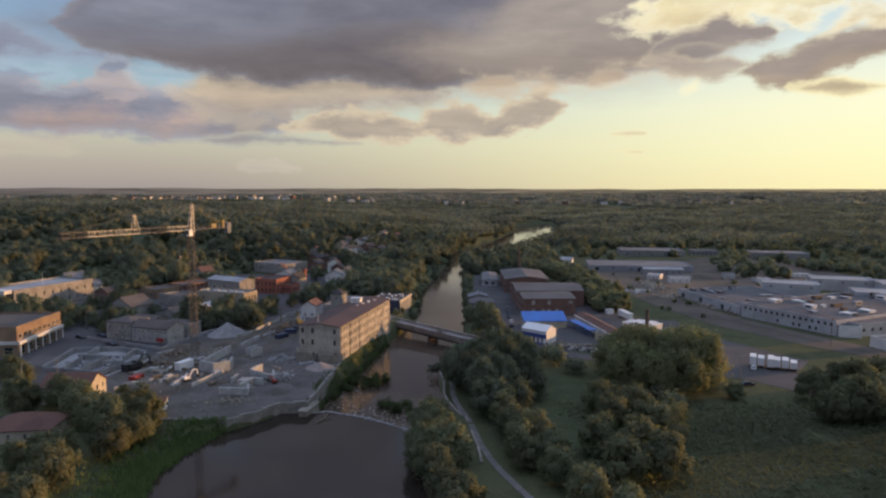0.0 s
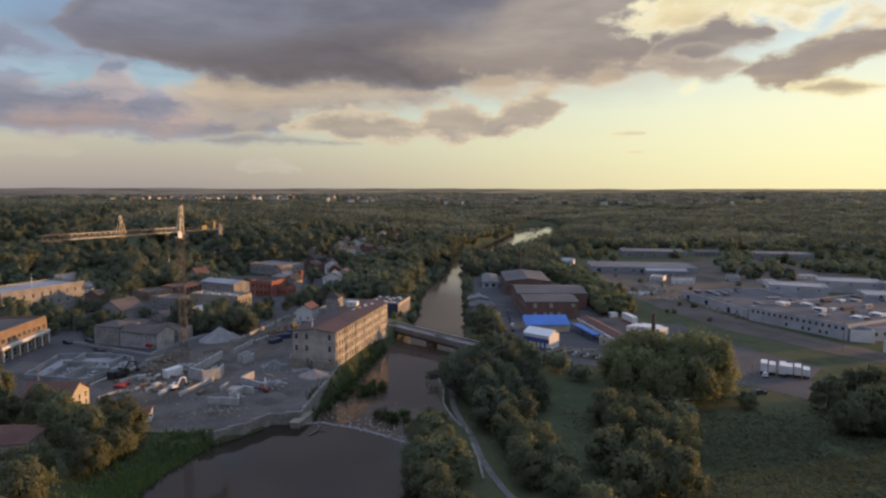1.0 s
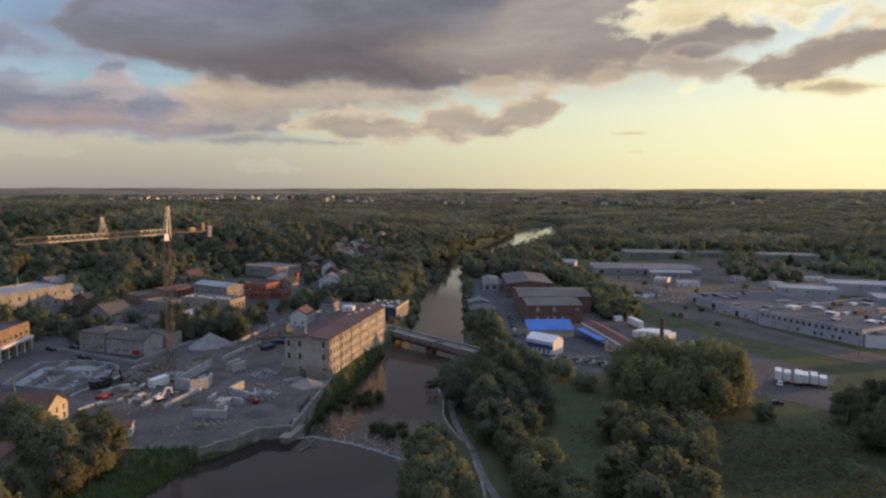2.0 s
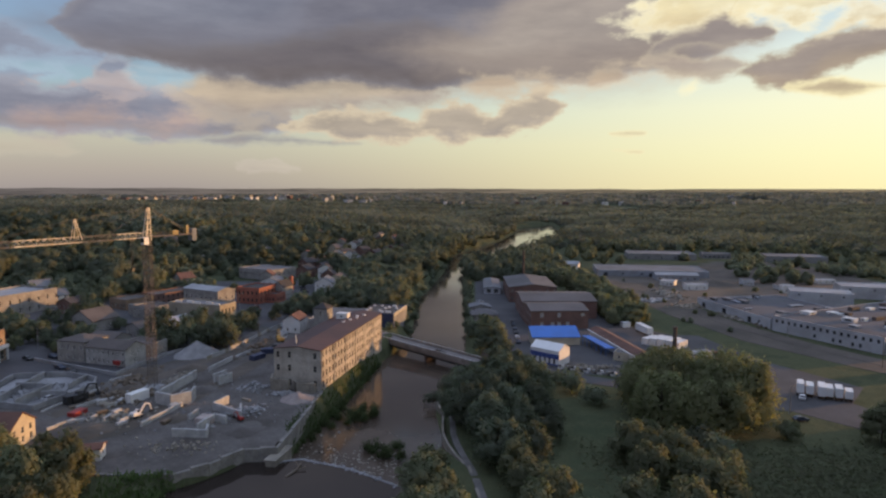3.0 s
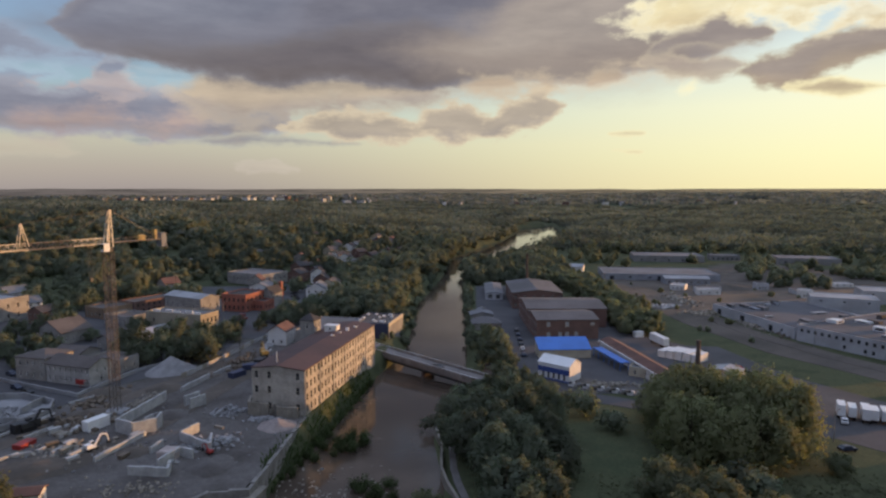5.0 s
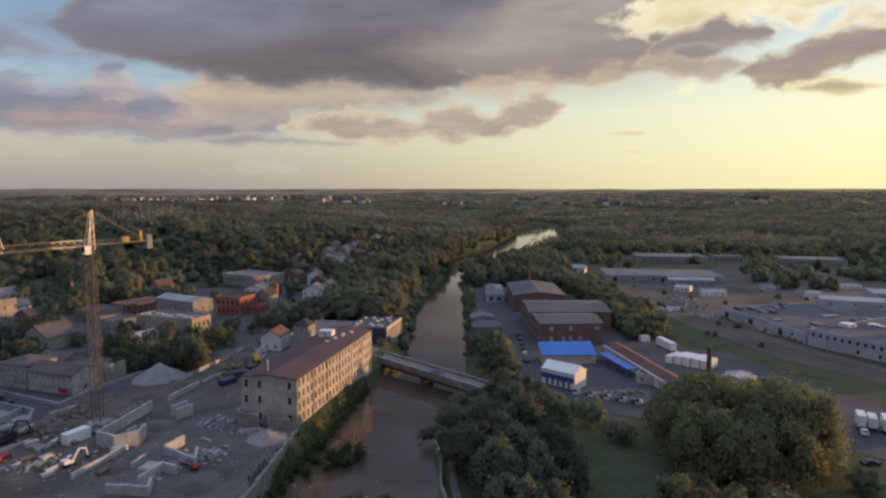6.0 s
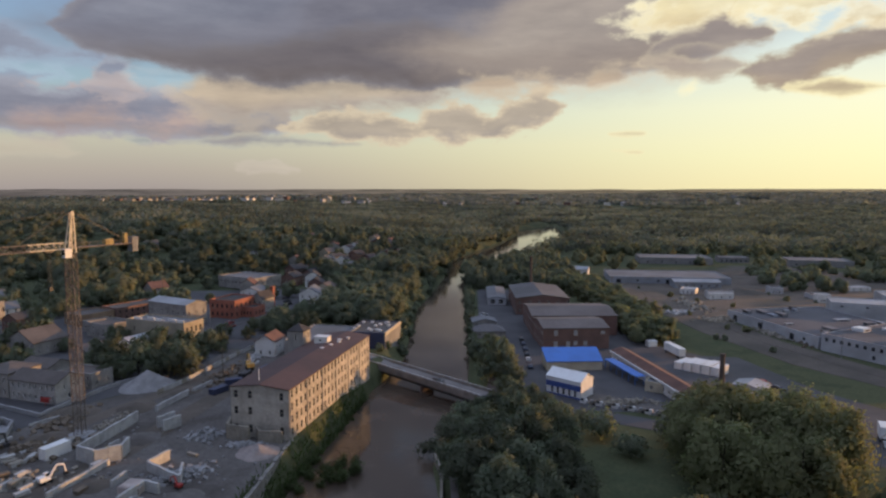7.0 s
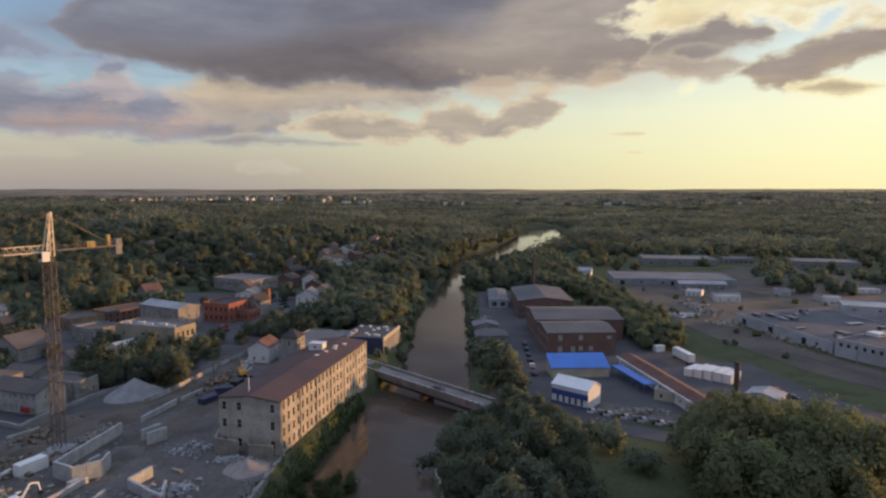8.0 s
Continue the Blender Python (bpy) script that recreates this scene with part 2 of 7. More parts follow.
    # dark lobe towards the sun
    bank([(0.303, 0.193), (0.350, 0.196), (0.387, 0.198), (0.424, 0.202), (0.456, 0.202), (0.473, 0.211)],
         [(0.302, 0.196), (0.330, 0.213), (0.353, 0.222), (0.383, 0.225), (0.401, 0.241), (0.423, 0.220), (0.452, 0.223), (0.473, 0.211)],
         0.006, 0.05, (154, 144, 140), (160, 150, 144), (176, 164, 150), 0.008, 1.0)
    # dark bank near the sun
    bank([(0.423, 0.158), (0.459, 0.147), (0.497, 0.141), (0.523, 0.155), (0.548, 0.164), (0.602, 0.168), (0.676, 0.165), (0.726, 0.177)],
         [(0.423, 0.158), (0.441, 0.176), (0.461, 0.183), (0.495, 0.184), (0.511, 0.191), (0.537, 0.197), (0.552, 0.210), (0.577, 0.206), (0.600, 0.212), (0.673, 0.222), (0.726, 0.177)],
         0.006, 0.06, (162, 150, 142), (172, 156, 140), (184, 170, 148), 0.008, 1.0)
    # bright top above the dark bank
    bank([(0.540, 0.201), (0.559, 0.211), (0.600, 0.208), (0.663, 0.211)],
         [(0.540, 0.201), (0.558, 0.221), (0.599, 0.229), (0.663, 0.211)],
         0.01, 0.1, (238, 220, 180), (226, 208, 172), (252, 240, 206), 0.02, 0.8)
    # flat streak near the sun
    bank([(0.476, 0.141), (0.517, 0.133), (0.563, 0.129), (0.611, 0.131)],
         [(0.476, 0.141), (0.517, 0.145), (0.546, 0.147), (0.572, 0.140), (0.611, 0.131)],
         0.004, 0.03, (192, 176, 148), (196, 180, 150), (248, 236, 190), 0.01, 1.0)
    # pale puff low in the distance
    bank([(-0.318, 0.029), (-0.289, 0.029), (-0.256, 0.029), (-0.214, 0.027)],
         [(-0.318, 0.029), (-0.304, 0.041), (-0.285, 0.038), (-0.252, 0.039), (-0.214, 0.027)],
         0.004, 0.05, (204, 192, 180), (192, 182, 172), (206, 194, 182), 0.01, 0.4)
    # pale veil low in the north-west
    bank([(-0.720, 0.031), (-0.609, 0.045), (-0.553, 0.042), (-0.520, 0.046)],
         [(-0.717, 0.071), (-0.608, 0.063), (-0.553, 0.056), (-0.520, 0.046)],
         0.008, 0.06, (202, 188, 168), (200, 186, 168), (200, 190, 172), 0.02, 0.45)
    # thin low streak
    bank([(0.240, 0.086), (0.265, 0.084), (0.290, 0.083), (0.310, 0.084)],
         [(0.240, 0.086), (0.265, 0.088), (0.289, 0.087), (0.310, 0.084)],
         0.0025, 0.02, (222, 208, 172), (222, 208, 172), (240, 228, 186), 0.004, 0.8)
    # thin low streak
    bank([(0.249, 0.059), (0.266, 0.056), (0.286, 0.056), (0.302, 0.058)],
         [(0.249, 0.059), (0.266, 0.061), (0.286, 0.061), (0.302, 0.058)],
         0.0025, 0.02, (224, 210, 172), (224, 210, 172), (240, 228, 186), 0.004, 0.8)
    # small grey streak
    bank([(-0.475, 0.068), (-0.457, 0.067), (-0.439, 0.069), (-0.428, 0.072)],
         [(-0.475, 0.068), (-0.460, 0.073), (-0.442, 0.074), (-0.428, 0.072)],
         0.003, 0.02, (160, 164, 162), (160, 164, 162), (180, 182, 172), 0.004, 0.8)
    # small bright puff
    bank([(0.351, 0.141), (0.371, 0.136), (0.386, 0.142)],
         [(0.351, 0.141), (0.368, 0.158), (0.386, 0.142)],
         0.006, 0.05, (250, 240, 196), (250, 238, 190), (252, 244, 204), 0.01, 0.7)

    # banks to either side, out of the walk's view
    bank([(-1.9, 0.20), (-1.4, 0.16), (-0.95, 0.20)], [(-1.9, 0.20), (-1.4, 0.32), (-0.95, 0.20)], 0.01, 0.06, (132, 131, 144), (128, 122, 130), (170, 170, 182), 0.02, 1.0)
    bank([(1.05, 0.28), (1.5, 0.24), (1.95, 0.28)], [(1.05, 0.28), (1.5, 0.38), (1.95, 0.28)], 0.01, 0.06, (168, 156, 150), (164, 150, 142), (240, 220, 184), 0.02, 1.0)
    # the sky overhead is clearer and brighter than the banks ahead
    overhead = n.math("MULTIPLY_ADD", n.step(el, 0.34, 0.75), 0.5, 1.0)
    lift = n.put("ShaderNodeCombineXYZ")
    for k in range(3):
        tree.links.new(overhead, lift.inputs[k])
    colour = n.mix(1.0, colour, lift.outputs[0], "MULTIPLY")
    ground_side = n.step(el, -0.06, 0.0)
    colour = n.mix(ground_side, (0.03, 0.03, 0.03, 1), colour)
    back_node = n.put("ShaderNodeBackground")
    tree.links.new(colour, back_node.inputs[0])
    back_node.inputs[1].default_value = 1.0
    out = n.put("ShaderNodeOutputWorld")
    tree.links.new(back_node.outputs[0], out.inputs[0])


make_sky()

# ---- materials ----
def material(name, colour, rough=0.85, second=None, scale=0.25, grain=6.0, strength=0.35, bump=0.2, metal=0.0, spec=0.35, per_object=0.0):
    """A surface with stains at one scale and grain at another. second: the colour of the stains."""
    m = bpy.data.materials.new(name)
    m.use_nodes = True
    tree = m.node_tree
    n = Nodes(tree)
    shader = tree.nodes["Principled BSDF"]
    spot = n.put("ShaderNodeTexCoord").outputs["Object"]
    base = (*colour, 1.0)
    other = (*(second or [c * 0.6 for c in colour]), 1.0)
    large = n.step(n.noise(spot, scale, 5.0, 0.6), 0.38, 0.66)
    small = n.noise(spot, grain, 4.0, 0.65)
    shade = n.mix(n.math("MULTIPLY", large, 0.8), base, other)
    speck = n.mix(strength, shade, n.ramp(small, [(0.25, (0.25, 0.25, 0.25, 1)), (0.75, (1.0, 1.0, 1.0, 1))]), "MULTIPLY")
    if per_object:
        info = n.put("ShaderNodeObjectInfo")
        hue = n.put("ShaderNodeHueSaturation")
        tree.links.new(n.math("MULTIPLY_ADD", info.outputs["Random"], per_object * 0.12, 0.5 - per_object * 0.06), hue.inputs["Hue"])
        tree.links.new(n.math("MULTIPLY_ADD", info.outputs["Random"], per_object, 1.0 - per_object * 0.5), hue.inputs["Value"])
        tree.links.new(speck, hue.inputs["Color"])
        speck = hue.outputs[0]
    tree.links.new(speck, shader.inputs["Base Color"])
    shader.inputs["Roughness"].default_value, shader.inputs["Metallic"].default_value = rough, metal
    shader.inputs["Specular IOR Level"].default_value = spec
    if bump:
        node = n.put("ShaderNodeBump")
        node.inputs["Strength"].default_value, node.inputs["Distance"].default_value = bump, 0.05
        tree.links.new(small, node.inputs["Height"])
        tree.links.new(node.outputs[0], shader.inputs["Normal"])
    return m


def foliage(name, colour, second, per_object=0.5, low=0.72, high=1.14):
    m = bpy.data.materials.new(name)
    m.use_nodes = True
    tree = m.node_tree
    n = Nodes(tree)
    shader = tree.nodes["Principled BSDF"]
    spot = n.put("ShaderNodeTexCoord").outputs["Object"]
    geo = n.put("ShaderNodeNewGeometry")
    info = n.put("ShaderNodeObjectInfo")
    tone = n.mix(n.math("MULTIPLY_ADD", geo.outputs["Random Per Island"], 0.4, n.math("MULTIPLY", n.noise(spot, 0.5, 3.0), 0.4)), (*colour, 1), (*second, 1))
    # stands of other kinds and ages of tree
    stand = n.step(n.noise(spot, 0.009, 4.0, 0.6), 0.40, 0.62)
    tone = n.mix(stand, n.mix(1.0, tone, (low, low * 1.04, low, 1), "MULTIPLY"), n.mix(1.0, tone, (high, high * 0.98, high * 0.9, 1), "MULTIPLY"))
    hue = n.put("ShaderNodeHueSaturation")
    tree.links.new(n.math("MULTIPLY_ADD", info.outputs["Random"], 0.05 * per_object, 0.5 - 0.035 * per_object), hue.inputs["Hue"])
    tree.links.new(n.math("MULTIPLY_ADD", info.outputs["Random"], per_object, 1.0 - per_object * 0.5), hue.inputs["Value"])
    tree.links.new(tone, hue.inputs["Color"])
    tree.links.new(hue.outputs[0], shader.inputs["Base Color"])
    shader.inputs["Roughness"].default_value = 0.8
    shader.inputs["Specular IOR Level"].default_value = 0.15
    thin = n.put("ShaderNodeBsdfTranslucent")
    tree.links.new(n.mix(1.0, hue.outputs[0], (0.84, 1.0, 0.82, 1), "MULTIPLY"), thin.inputs[0])
    both = n.put("ShaderNodeMixShader")
    both.inputs[0].default_value = 0.55
    tree.links.new(shader.outputs[0], both.inputs[1])
    tree.links.new(thin.outputs[0], both.inputs[2])
    tree.links.new(both.outputs[0], tree.nodes["Material Output"].inputs[0])
    return m


def ground_material():
    m = bpy.data.materials.new("grass_and_earth")
    m.use_nodes = True
    tree = m.node_tree
    n = Nodes(tree)
    shader = tree.nodes["Principled BSDF"]
    spot = n.put("ShaderNodeTexCoord").outputs["Object"]
    patch = n.noise(spot, 0.012, 6.0, 0.6)
    clump = n.noise(spot, 0.16, 6.0, 0.65)
    blade = n.noise(spot, 1.7, 4.0, 0.7)
    grass = n.mix(n.step(clump, 0.35, 0.68), (0.056, 0.070, 0.036, 1), (0.082, 0.090, 0.047, 1))
    grass = n.mix(n.step(patch, 0.42, 0.60), grass, (0.084, 0.090, 0.046, 1))
    grass = n.mix(n.step(n.noise(spot, 0.07, 5.0, 0.7), 0.50, 0.62), grass, (0.058, 0.066, 0.034, 1))
    grass = n.mix(0.5, grass, n.ramp(blade, [(0.3, (0.3, 0.3, 0.3, 1)), (0.75, (1.25, 1.25, 1.25, 1))]), "MULTIPLY")
    tree.links.new(grass, shader.inputs["Base Color"])
    shader.inputs["Roughness"].default_value = 0.95
    shader.inputs["Specular IOR Level"].default_value = 0.1
    node = n.put("ShaderNodeBump")
    node.inputs["Strength"].default_value, node.inputs["Distance"].default_value = 0.6, 0.5
    tree.links.new(clump, node.inputs["Height"])
    tree.links.new(node.outputs[0], shader.inputs["Normal"])
    return m


def water_material(name="river_water", deep=(0.048, 0.036, 0.027, 1), silted=(0.080, 0.060, 0.044, 1)):
    m = bpy.data.materials.new(name)
    m.use_nodes = True
    tree = m.node_tree
    n = Nodes(tree)
    shader = tree.nodes["Principled BSDF"]
    spot = n.put("ShaderNodeTexCoord").outputs["Object"]
    shader.inputs["Base Color"].default_value = (0.030, 0.024, 0.018, 1)
    silt = n.noise(spot, 0.05, 5.0, 0.6)
    tree.links.new(n.mix(n.step(silt, 0.4, 0.65), deep, silted), shader.inputs["Base Color"])
    tree.links.new(n.math("MULTIPLY_ADD", silt, 0.10, 0.03), shader.inputs["Roughness"])
    shader.inputs["IOR"].default_value = 1.33
    node = n.put("ShaderNodeBump")
    node.inputs["Strength"].default_value, node.inputs["Distance"].default_value = 0.07, 0.05
    tree.links.new(n.noise(spot, 0.9, 4.0, 0.6), node.inputs["Height"])
    tree.links.new(node.outputs[0], shader.inputs["Normal"])
    return m


GRASS = ground_material()
WATER = water_material()
POND = water_material("pond_water", (0.022, 0.017, 0.014, 1), (0.034, 0.026, 0.020, 1))
ASPHALT = material("asphalt", (0.074, 0.072, 0.075), 0.9, (0.048, 0.048, 0.051), 0.06, 1.5, 0.3)
LOT = material("worn_asphalt", (0.082, 0.079, 0.080), 0.9, (0.054, 0.052, 0.052), 0.05, 0.9, 0.35)
BRIDGE_STONE = material("brown_stained_concrete", (0.245, 0.215, 0.19), 0.9, (0.135, 0.118, 0.104), 0.25, 2.0, 0.4, 0.5)
DECK = material("bridge_paving", (0.205, 0.185, 0.17), 0.85, (0.135, 0.122, 0.112), 0.15, 1.5, 0.3)
DIRT = material("site_dirt", (0.136, 0.124, 0.114), 0.95, (0.066, 0.056, 0.048), 0.07, 1.1, 0.65, 0.7)
SANDY = material("dry_earth", (0.118, 0.097, 0.078), 0.95, (0.062, 0.054, 0.042), 0.04, 0.7, 0.45, 0.4)
GRAVEL = material("grey_gravel", (0.255, 0.25, 0.25), 0.95, (0.17, 0.166, 0.164), 0.3, 3.0, 0.5, 0.6)
PATH_GRAVEL = material("worn_path_gravel", (0.165, 0.155, 0.145), 0.95, (0.105, 0.098, 0.090), 0.3, 2.5, 0.4, 0.4)
CONCRETE = material("concrete", (0.284, 0.286, 0.29), 0.85, (0.176, 0.176, 0.178), 0.18, 2.5, 0.3)
OLD_STONE = material("old_stone_wall", (0.30, 0.27, 0.22), 0.9, (0.16, 0.145, 0.12), 0.2, 1.8, 0.5, 0.5)
MILL_WALL = material("mill_masonry", (0.45, 0.410, 0.355), 0.9, (0.27, 0.245, 0.212), 0.22, 1.3, 0.5, 0.5)
MILL_ROOF = material("rusty_red_roofing", (0.098, 0.056, 0.049), 0.8, (0.066, 0.042, 0.040), 0.07, 0.8, 0.3)
TRIM = material("pale_trim", (0.55, 0.52, 0.46), 0.7)
GLASS = material("window_glass", (0.025, 0.028, 0.033), 0.12, (0.04, 0.042, 0.045), 0.4, 2.0, 0.2, 0.0, 0.0, 0.5)
WHITE = material("white_paint", (0.64, 0.63, 0.61), 0.6, (0.52, 0.5, 0.47), 0.2, 3.0, 0.15)
WHITE_METAL = material("white_sheet_metal", (0.68, 0.68, 0.67), 0.45, (0.58, 0.57, 0.55), 0.25, 3.0, 0.15, 0.1)
FACTORY_WALL = material("factory_white_brick", (0.42, 0.425, 0.44), 0.8, (0.30, 0.30, 0.305), 0.1, 1.6, 0.3)
BLUE_GREY = material("blue_grey_cladding", (0.27, 0.285, 0.315), 0.75, (0.20, 0.205, 0.22), 0.12, 1.6, 0.3)
DULL_WALL = material("dull_grey_block", (0.23, 0.225, 0.22), 0.85, (0.16, 0.155, 0.15), 0.12, 1.6, 0.3)
GREY_ROOF = material("grey_felt_roof", (0.175, 0.177, 0.185), 0.9, (0.108, 0.107, 0.107), 0.05, 0.7, 0.35)
BROWN_ROOF = material("brown_felt_roof", (0.112, 0.096, 0.088), 0.9, (0.075, 0.064, 0.058), 0.06, 0.8, 0.35)
DARK_ROOF = material("dark_shingle_roof", (0.062, 0.055, 0.054), 0.9, (0.038, 0.035, 0.034), 0.2, 1.6, 0.4)
RED_ROOF = material("red_shingle_roof", (0.15, 0.080, 0.060), 0.9, (0.095, 0.052, 0.042), 0.2, 1.6, 0.4)
WORKS_ROOF = material("brownish_works_roof", (0.132, 0.124, 0.124), 0.9, (0.090, 0.084, 0.083), 0.05, 0.7, 0.35)
FACTORY_ROOF = material("dark_factory_roof", (0.104, 0.102, 0.110), 0.9, (0.070, 0.068, 0.072), 0.05, 0.7, 0.35)
PALE_ROOF = material("pale_membrane_roof", (0.32, 0.325, 0.335), 0.7, (0.23, 0.23, 0.235), 0.08, 1.0, 0.25)
STACK_BRICK = material("soot_and_shade_brick", (0.115, 0.085, 0.070), 0.9, (0.07, 0.055, 0.048), 0.2, 2.5, 0.4, 0.3)
BRICK = material("red_brick", (0.185, 0.110, 0.090), 0.9, (0.125, 0.078, 0.066), 0.15, 2.5, 0.45, 0.3)
ORANGE = material("orange_brick", (0.31, 0.118, 0.082), 0.85, (0.22, 0.085, 0.06), 0.15, 2.5, 0.3)
TAN_BRICK = material("tan_brick", (0.27, 0.19, 0.128), 0.9, (0.18, 0.128, 0.09), 0.15, 2.0, 0.4)
BUFF = material("buff_stone", (0.34, 0.295, 0.225), 0.85, (0.235, 0.205, 0.155), 0.15, 2.0, 0.35)
STONE = material("grey_limestone", (0.31, 0.295, 0.275), 0.9, (0.19, 0.18, 0.17), 0.25, 2.0, 0.45, 0.4)
ROW_PLASTER = material("worn_grey_plaster", (0.37, 0.36, 0.345), 0.85, (0.24, 0.23, 0.22), 0.35, 2.2, 0.35)
CREAM = material("cream_render", (0.46, 0.41, 0.31), 0.8, (0.34, 0.30, 0.23), 0.2, 2.5, 0.25)
BLUE_WALL = material("dark_blue_cladding", (0.036, 0.044, 0.085), 0.6, (0.028, 0.034, 0.066), 0.2, 2.0, 0.2)
BLUE = material("bright_blue_sheet", (0.045, 0.16, 0.50), 0.5, (0.04, 0.13, 0.40), 0.2, 2.0, 0.15, 0.1)
STORE_BLUE = material("store_blue_cladding", (0.05, 0.085, 0.26), 0.55, (0.04, 0.065, 0.2), 0.3, 2.0, 0.2)
STEEL = material("weathered_crane_paint", (0.62, 0.55, 0.42), 0.55, (0.42, 0.35, 0.25), 0.4, 3.0, 0.3, 0.1)
MAST = material("brown_crane_paint", (0.150, 0.128, 0.112), 0.7, (0.095, 0.078, 0.068), 0.4, 3.0, 0.3, 0.1)
RED_PAINT = material("red_machine_paint", (0.32, 0.035, 0.03), 0.5, (0.2, 0.03, 0.025), 0.6, 3.0, 0.25)
YELLOW_PAINT = material("yellow_machine_paint", (0.32, 0.235, 0.08), 0.5, (0.22, 0.16, 0.06), 0.6, 3.0, 0.25)
BLACK = material("dark_rubber", (0.02, 0.02, 0.02), 0.8)
DARK_STEEL = material("dark_steel", (0.06, 0.06, 0.065), 0.5, None, 0.5, 3.0, 0.3, 0.1, 0.6)
BARK = material("bark", (0.075, 0.055, 0.04), 0.95, (0.045, 0.035, 0.025), 1.5, 8.0, 0.4, 0.5)
WOOD = material("weathered_pole_wood", (0.17, 0.135, 0.10), 0.9, None, 1.0, 6.0, 0.4)
LEAF_DARK = foliage("dark_green_leaves", (0.166, 0.184, 0.138), (0.206, 0.218, 0.150), 0.45)
LEAF_WARM = foliage("olive_leaves", (0.194, 0.204, 0.132), (0.246, 0.242, 0.148), 0.5)
LEAF_WILLOW = foliage("pale_willow_leaves", (0.240, 0.244, 0.140), (0.300, 0.290, 0.152), 0.3)
# haze is put into the next two leaf colours, greyer with distance
LEAF_DISTANT_HAZED = foliage("distant_hazed_leaves", (0.210, 0.206, 0.198), (0.240, 0.232, 0.214), 0.0, 0.62, 1.16)
LEAF_FAR_HAZED = foliage("far_hazed_leaves", (0.164, 0.170, 0.146), (0.196, 0.196, 0.160), 0.0, 0.56, 1.22)
MEADOW = foliage("tall_meadow_grass", (0.118, 0.124, 0.074), (0.164, 0.156, 0.096), 0.0)
BANK_GRASS = foliage("lush_bank_grass", (0.105, 0.150, 0.062), (0.145, 0.180, 0.074), 0.0)
REED = foliage("reed_green", (0.072, 0.095, 0.042), (0.100, 0.118, 0.050), 0.4)
WALL_STONE = material("river_wall_stone", (0.27, 0.255, 0.23), 0.92, (0.15, 0.14, 0.125), 0.3, 1.6, 0.55, 0.6)
PANEL = material("pale_formwork_panel", (0.42, 0.42, 0.41), 0.8, (0.28, 0.28, 0.275), 0.4, 2.5, 0.3)


# ---- mesh helpers ----
class Geo:
    """Collects corners and faces for one mesh."""

    def __init__(self):
        self.v, self.f, self.m = [], [], []

    def face(self, *points, slot=0):
        k = len(self.v)
        self.v += [tuple(p) for p in points]
        self.f.append(tuple(range(k, k + len(points))))
        self.m.append(slot)

    def box(self, x0, y0, z0, x1, y1, z1, slot=0, turn=None):
        c = [Vector((x, y, z)) for z in (z0, z1) for x, y in ((x0, y0), (x1, y0), (x1, y1), (x0, y1))]
        if turn is not None:
            c = [turn @ p for p in c]
        k = len(self.v)
        self.v += [tuple(p) for p in c]
        for q in ((3, 2, 1, 0), (4, 5, 6, 7), (0, 1, 5, 4), (1, 2, 6, 5), (2, 3, 7, 6), (3, 0, 4, 7)):
            self.f.append(tuple(k + i for i in q))
            self.m.append(slot)

    def beam(self, a, b, w, slot=0):
        """A square bar from a to b."""
        a, b = Vector(a), Vector(b)
        d = (b - a).normalized()
        s = d.cross(Vector((0, 0, 1)) if abs(d.z) < 0.95 else Vector((1, 0, 0))).normalized() * w / 2
        u = s.cross(d).normalized() * w / 2
        k = len(self.v)
        self.v += [tuple(p + q) for p in (a, b) for q in (-s - u, s - u, s + u, u - s)]
        for q in ((0, 3, 2, 1), (4, 5, 6, 7), (0, 1, 5, 4), (1, 2, 6, 5), (2, 3, 7, 6), (3, 0, 4, 7)):
            self.f.append(tuple(k + i for i in q))
            self.m.append(slot)

    def tube(self, x, y, z0, z1, r0, r1, sides=10, slot=0, cap=True):
        k = len(self.v)
        for z, r in ((z0, r0), (z1, r1)):
            self.v += [(x + r * math.cos(2 * math.pi * i / sides), y + r * math.sin(2 * math.pi * i / sides), z) for i in range(sides)]
        for i in range(sides):
            j = (i + 1) % sides
            self.f.append((k + i, k + j, k + sides + j, k + sides + i))
            self.m.append(slot)
        if cap:
            self.f.append(tuple(k + sides + i for i in range(sides)))
            self.m.append(slot)
            self.f.append(tuple(k + i for i in reversed(range(sides))))
            self.m.append(slot)

    def mesh(self, name, *materials, smooth=False):
        me = bpy.data.meshes.new(name)
        me.from_pydata(self.v, [], self.f)
        for m in materials:
            me.materials.append(m)
        if len(materials) > 1:
            me.polygons.foreach_set("material_index", self.m)
        if smooth:
            me.polygons.foreach_set("use_smooth", [True] * len(me.polygons))
        me.update()
        return me


def part(name, data, parent, label="", m=None):
    ob = new(name, data)
    ob.parent = parent
    if m is not None:
        ob.matrix_basis = m
    if label:
        tagged(ob, label)
    return ob


def thing(name, label, category, m, group="", kind=""):
    ob = new(name)
    ob.empty_display_size = 0.5
    ob.matrix_basis = m
    return tagged(ob, label, category, group, kind)


def single(name, geo, mats, label, category, m=None, group="", kind="", smooth=False):
    ob = new(name, geo.mesh(name, *mats, smooth=smooth))
    if m is not None:
        ob.matrix_basis = m
    return tagged(ob, label, category, group, kind)


def ease(a, b, x):
    t = min(1.0, max(0.0, (x - a) / (b - a)))
    return t * t * (3 - 2 * t)


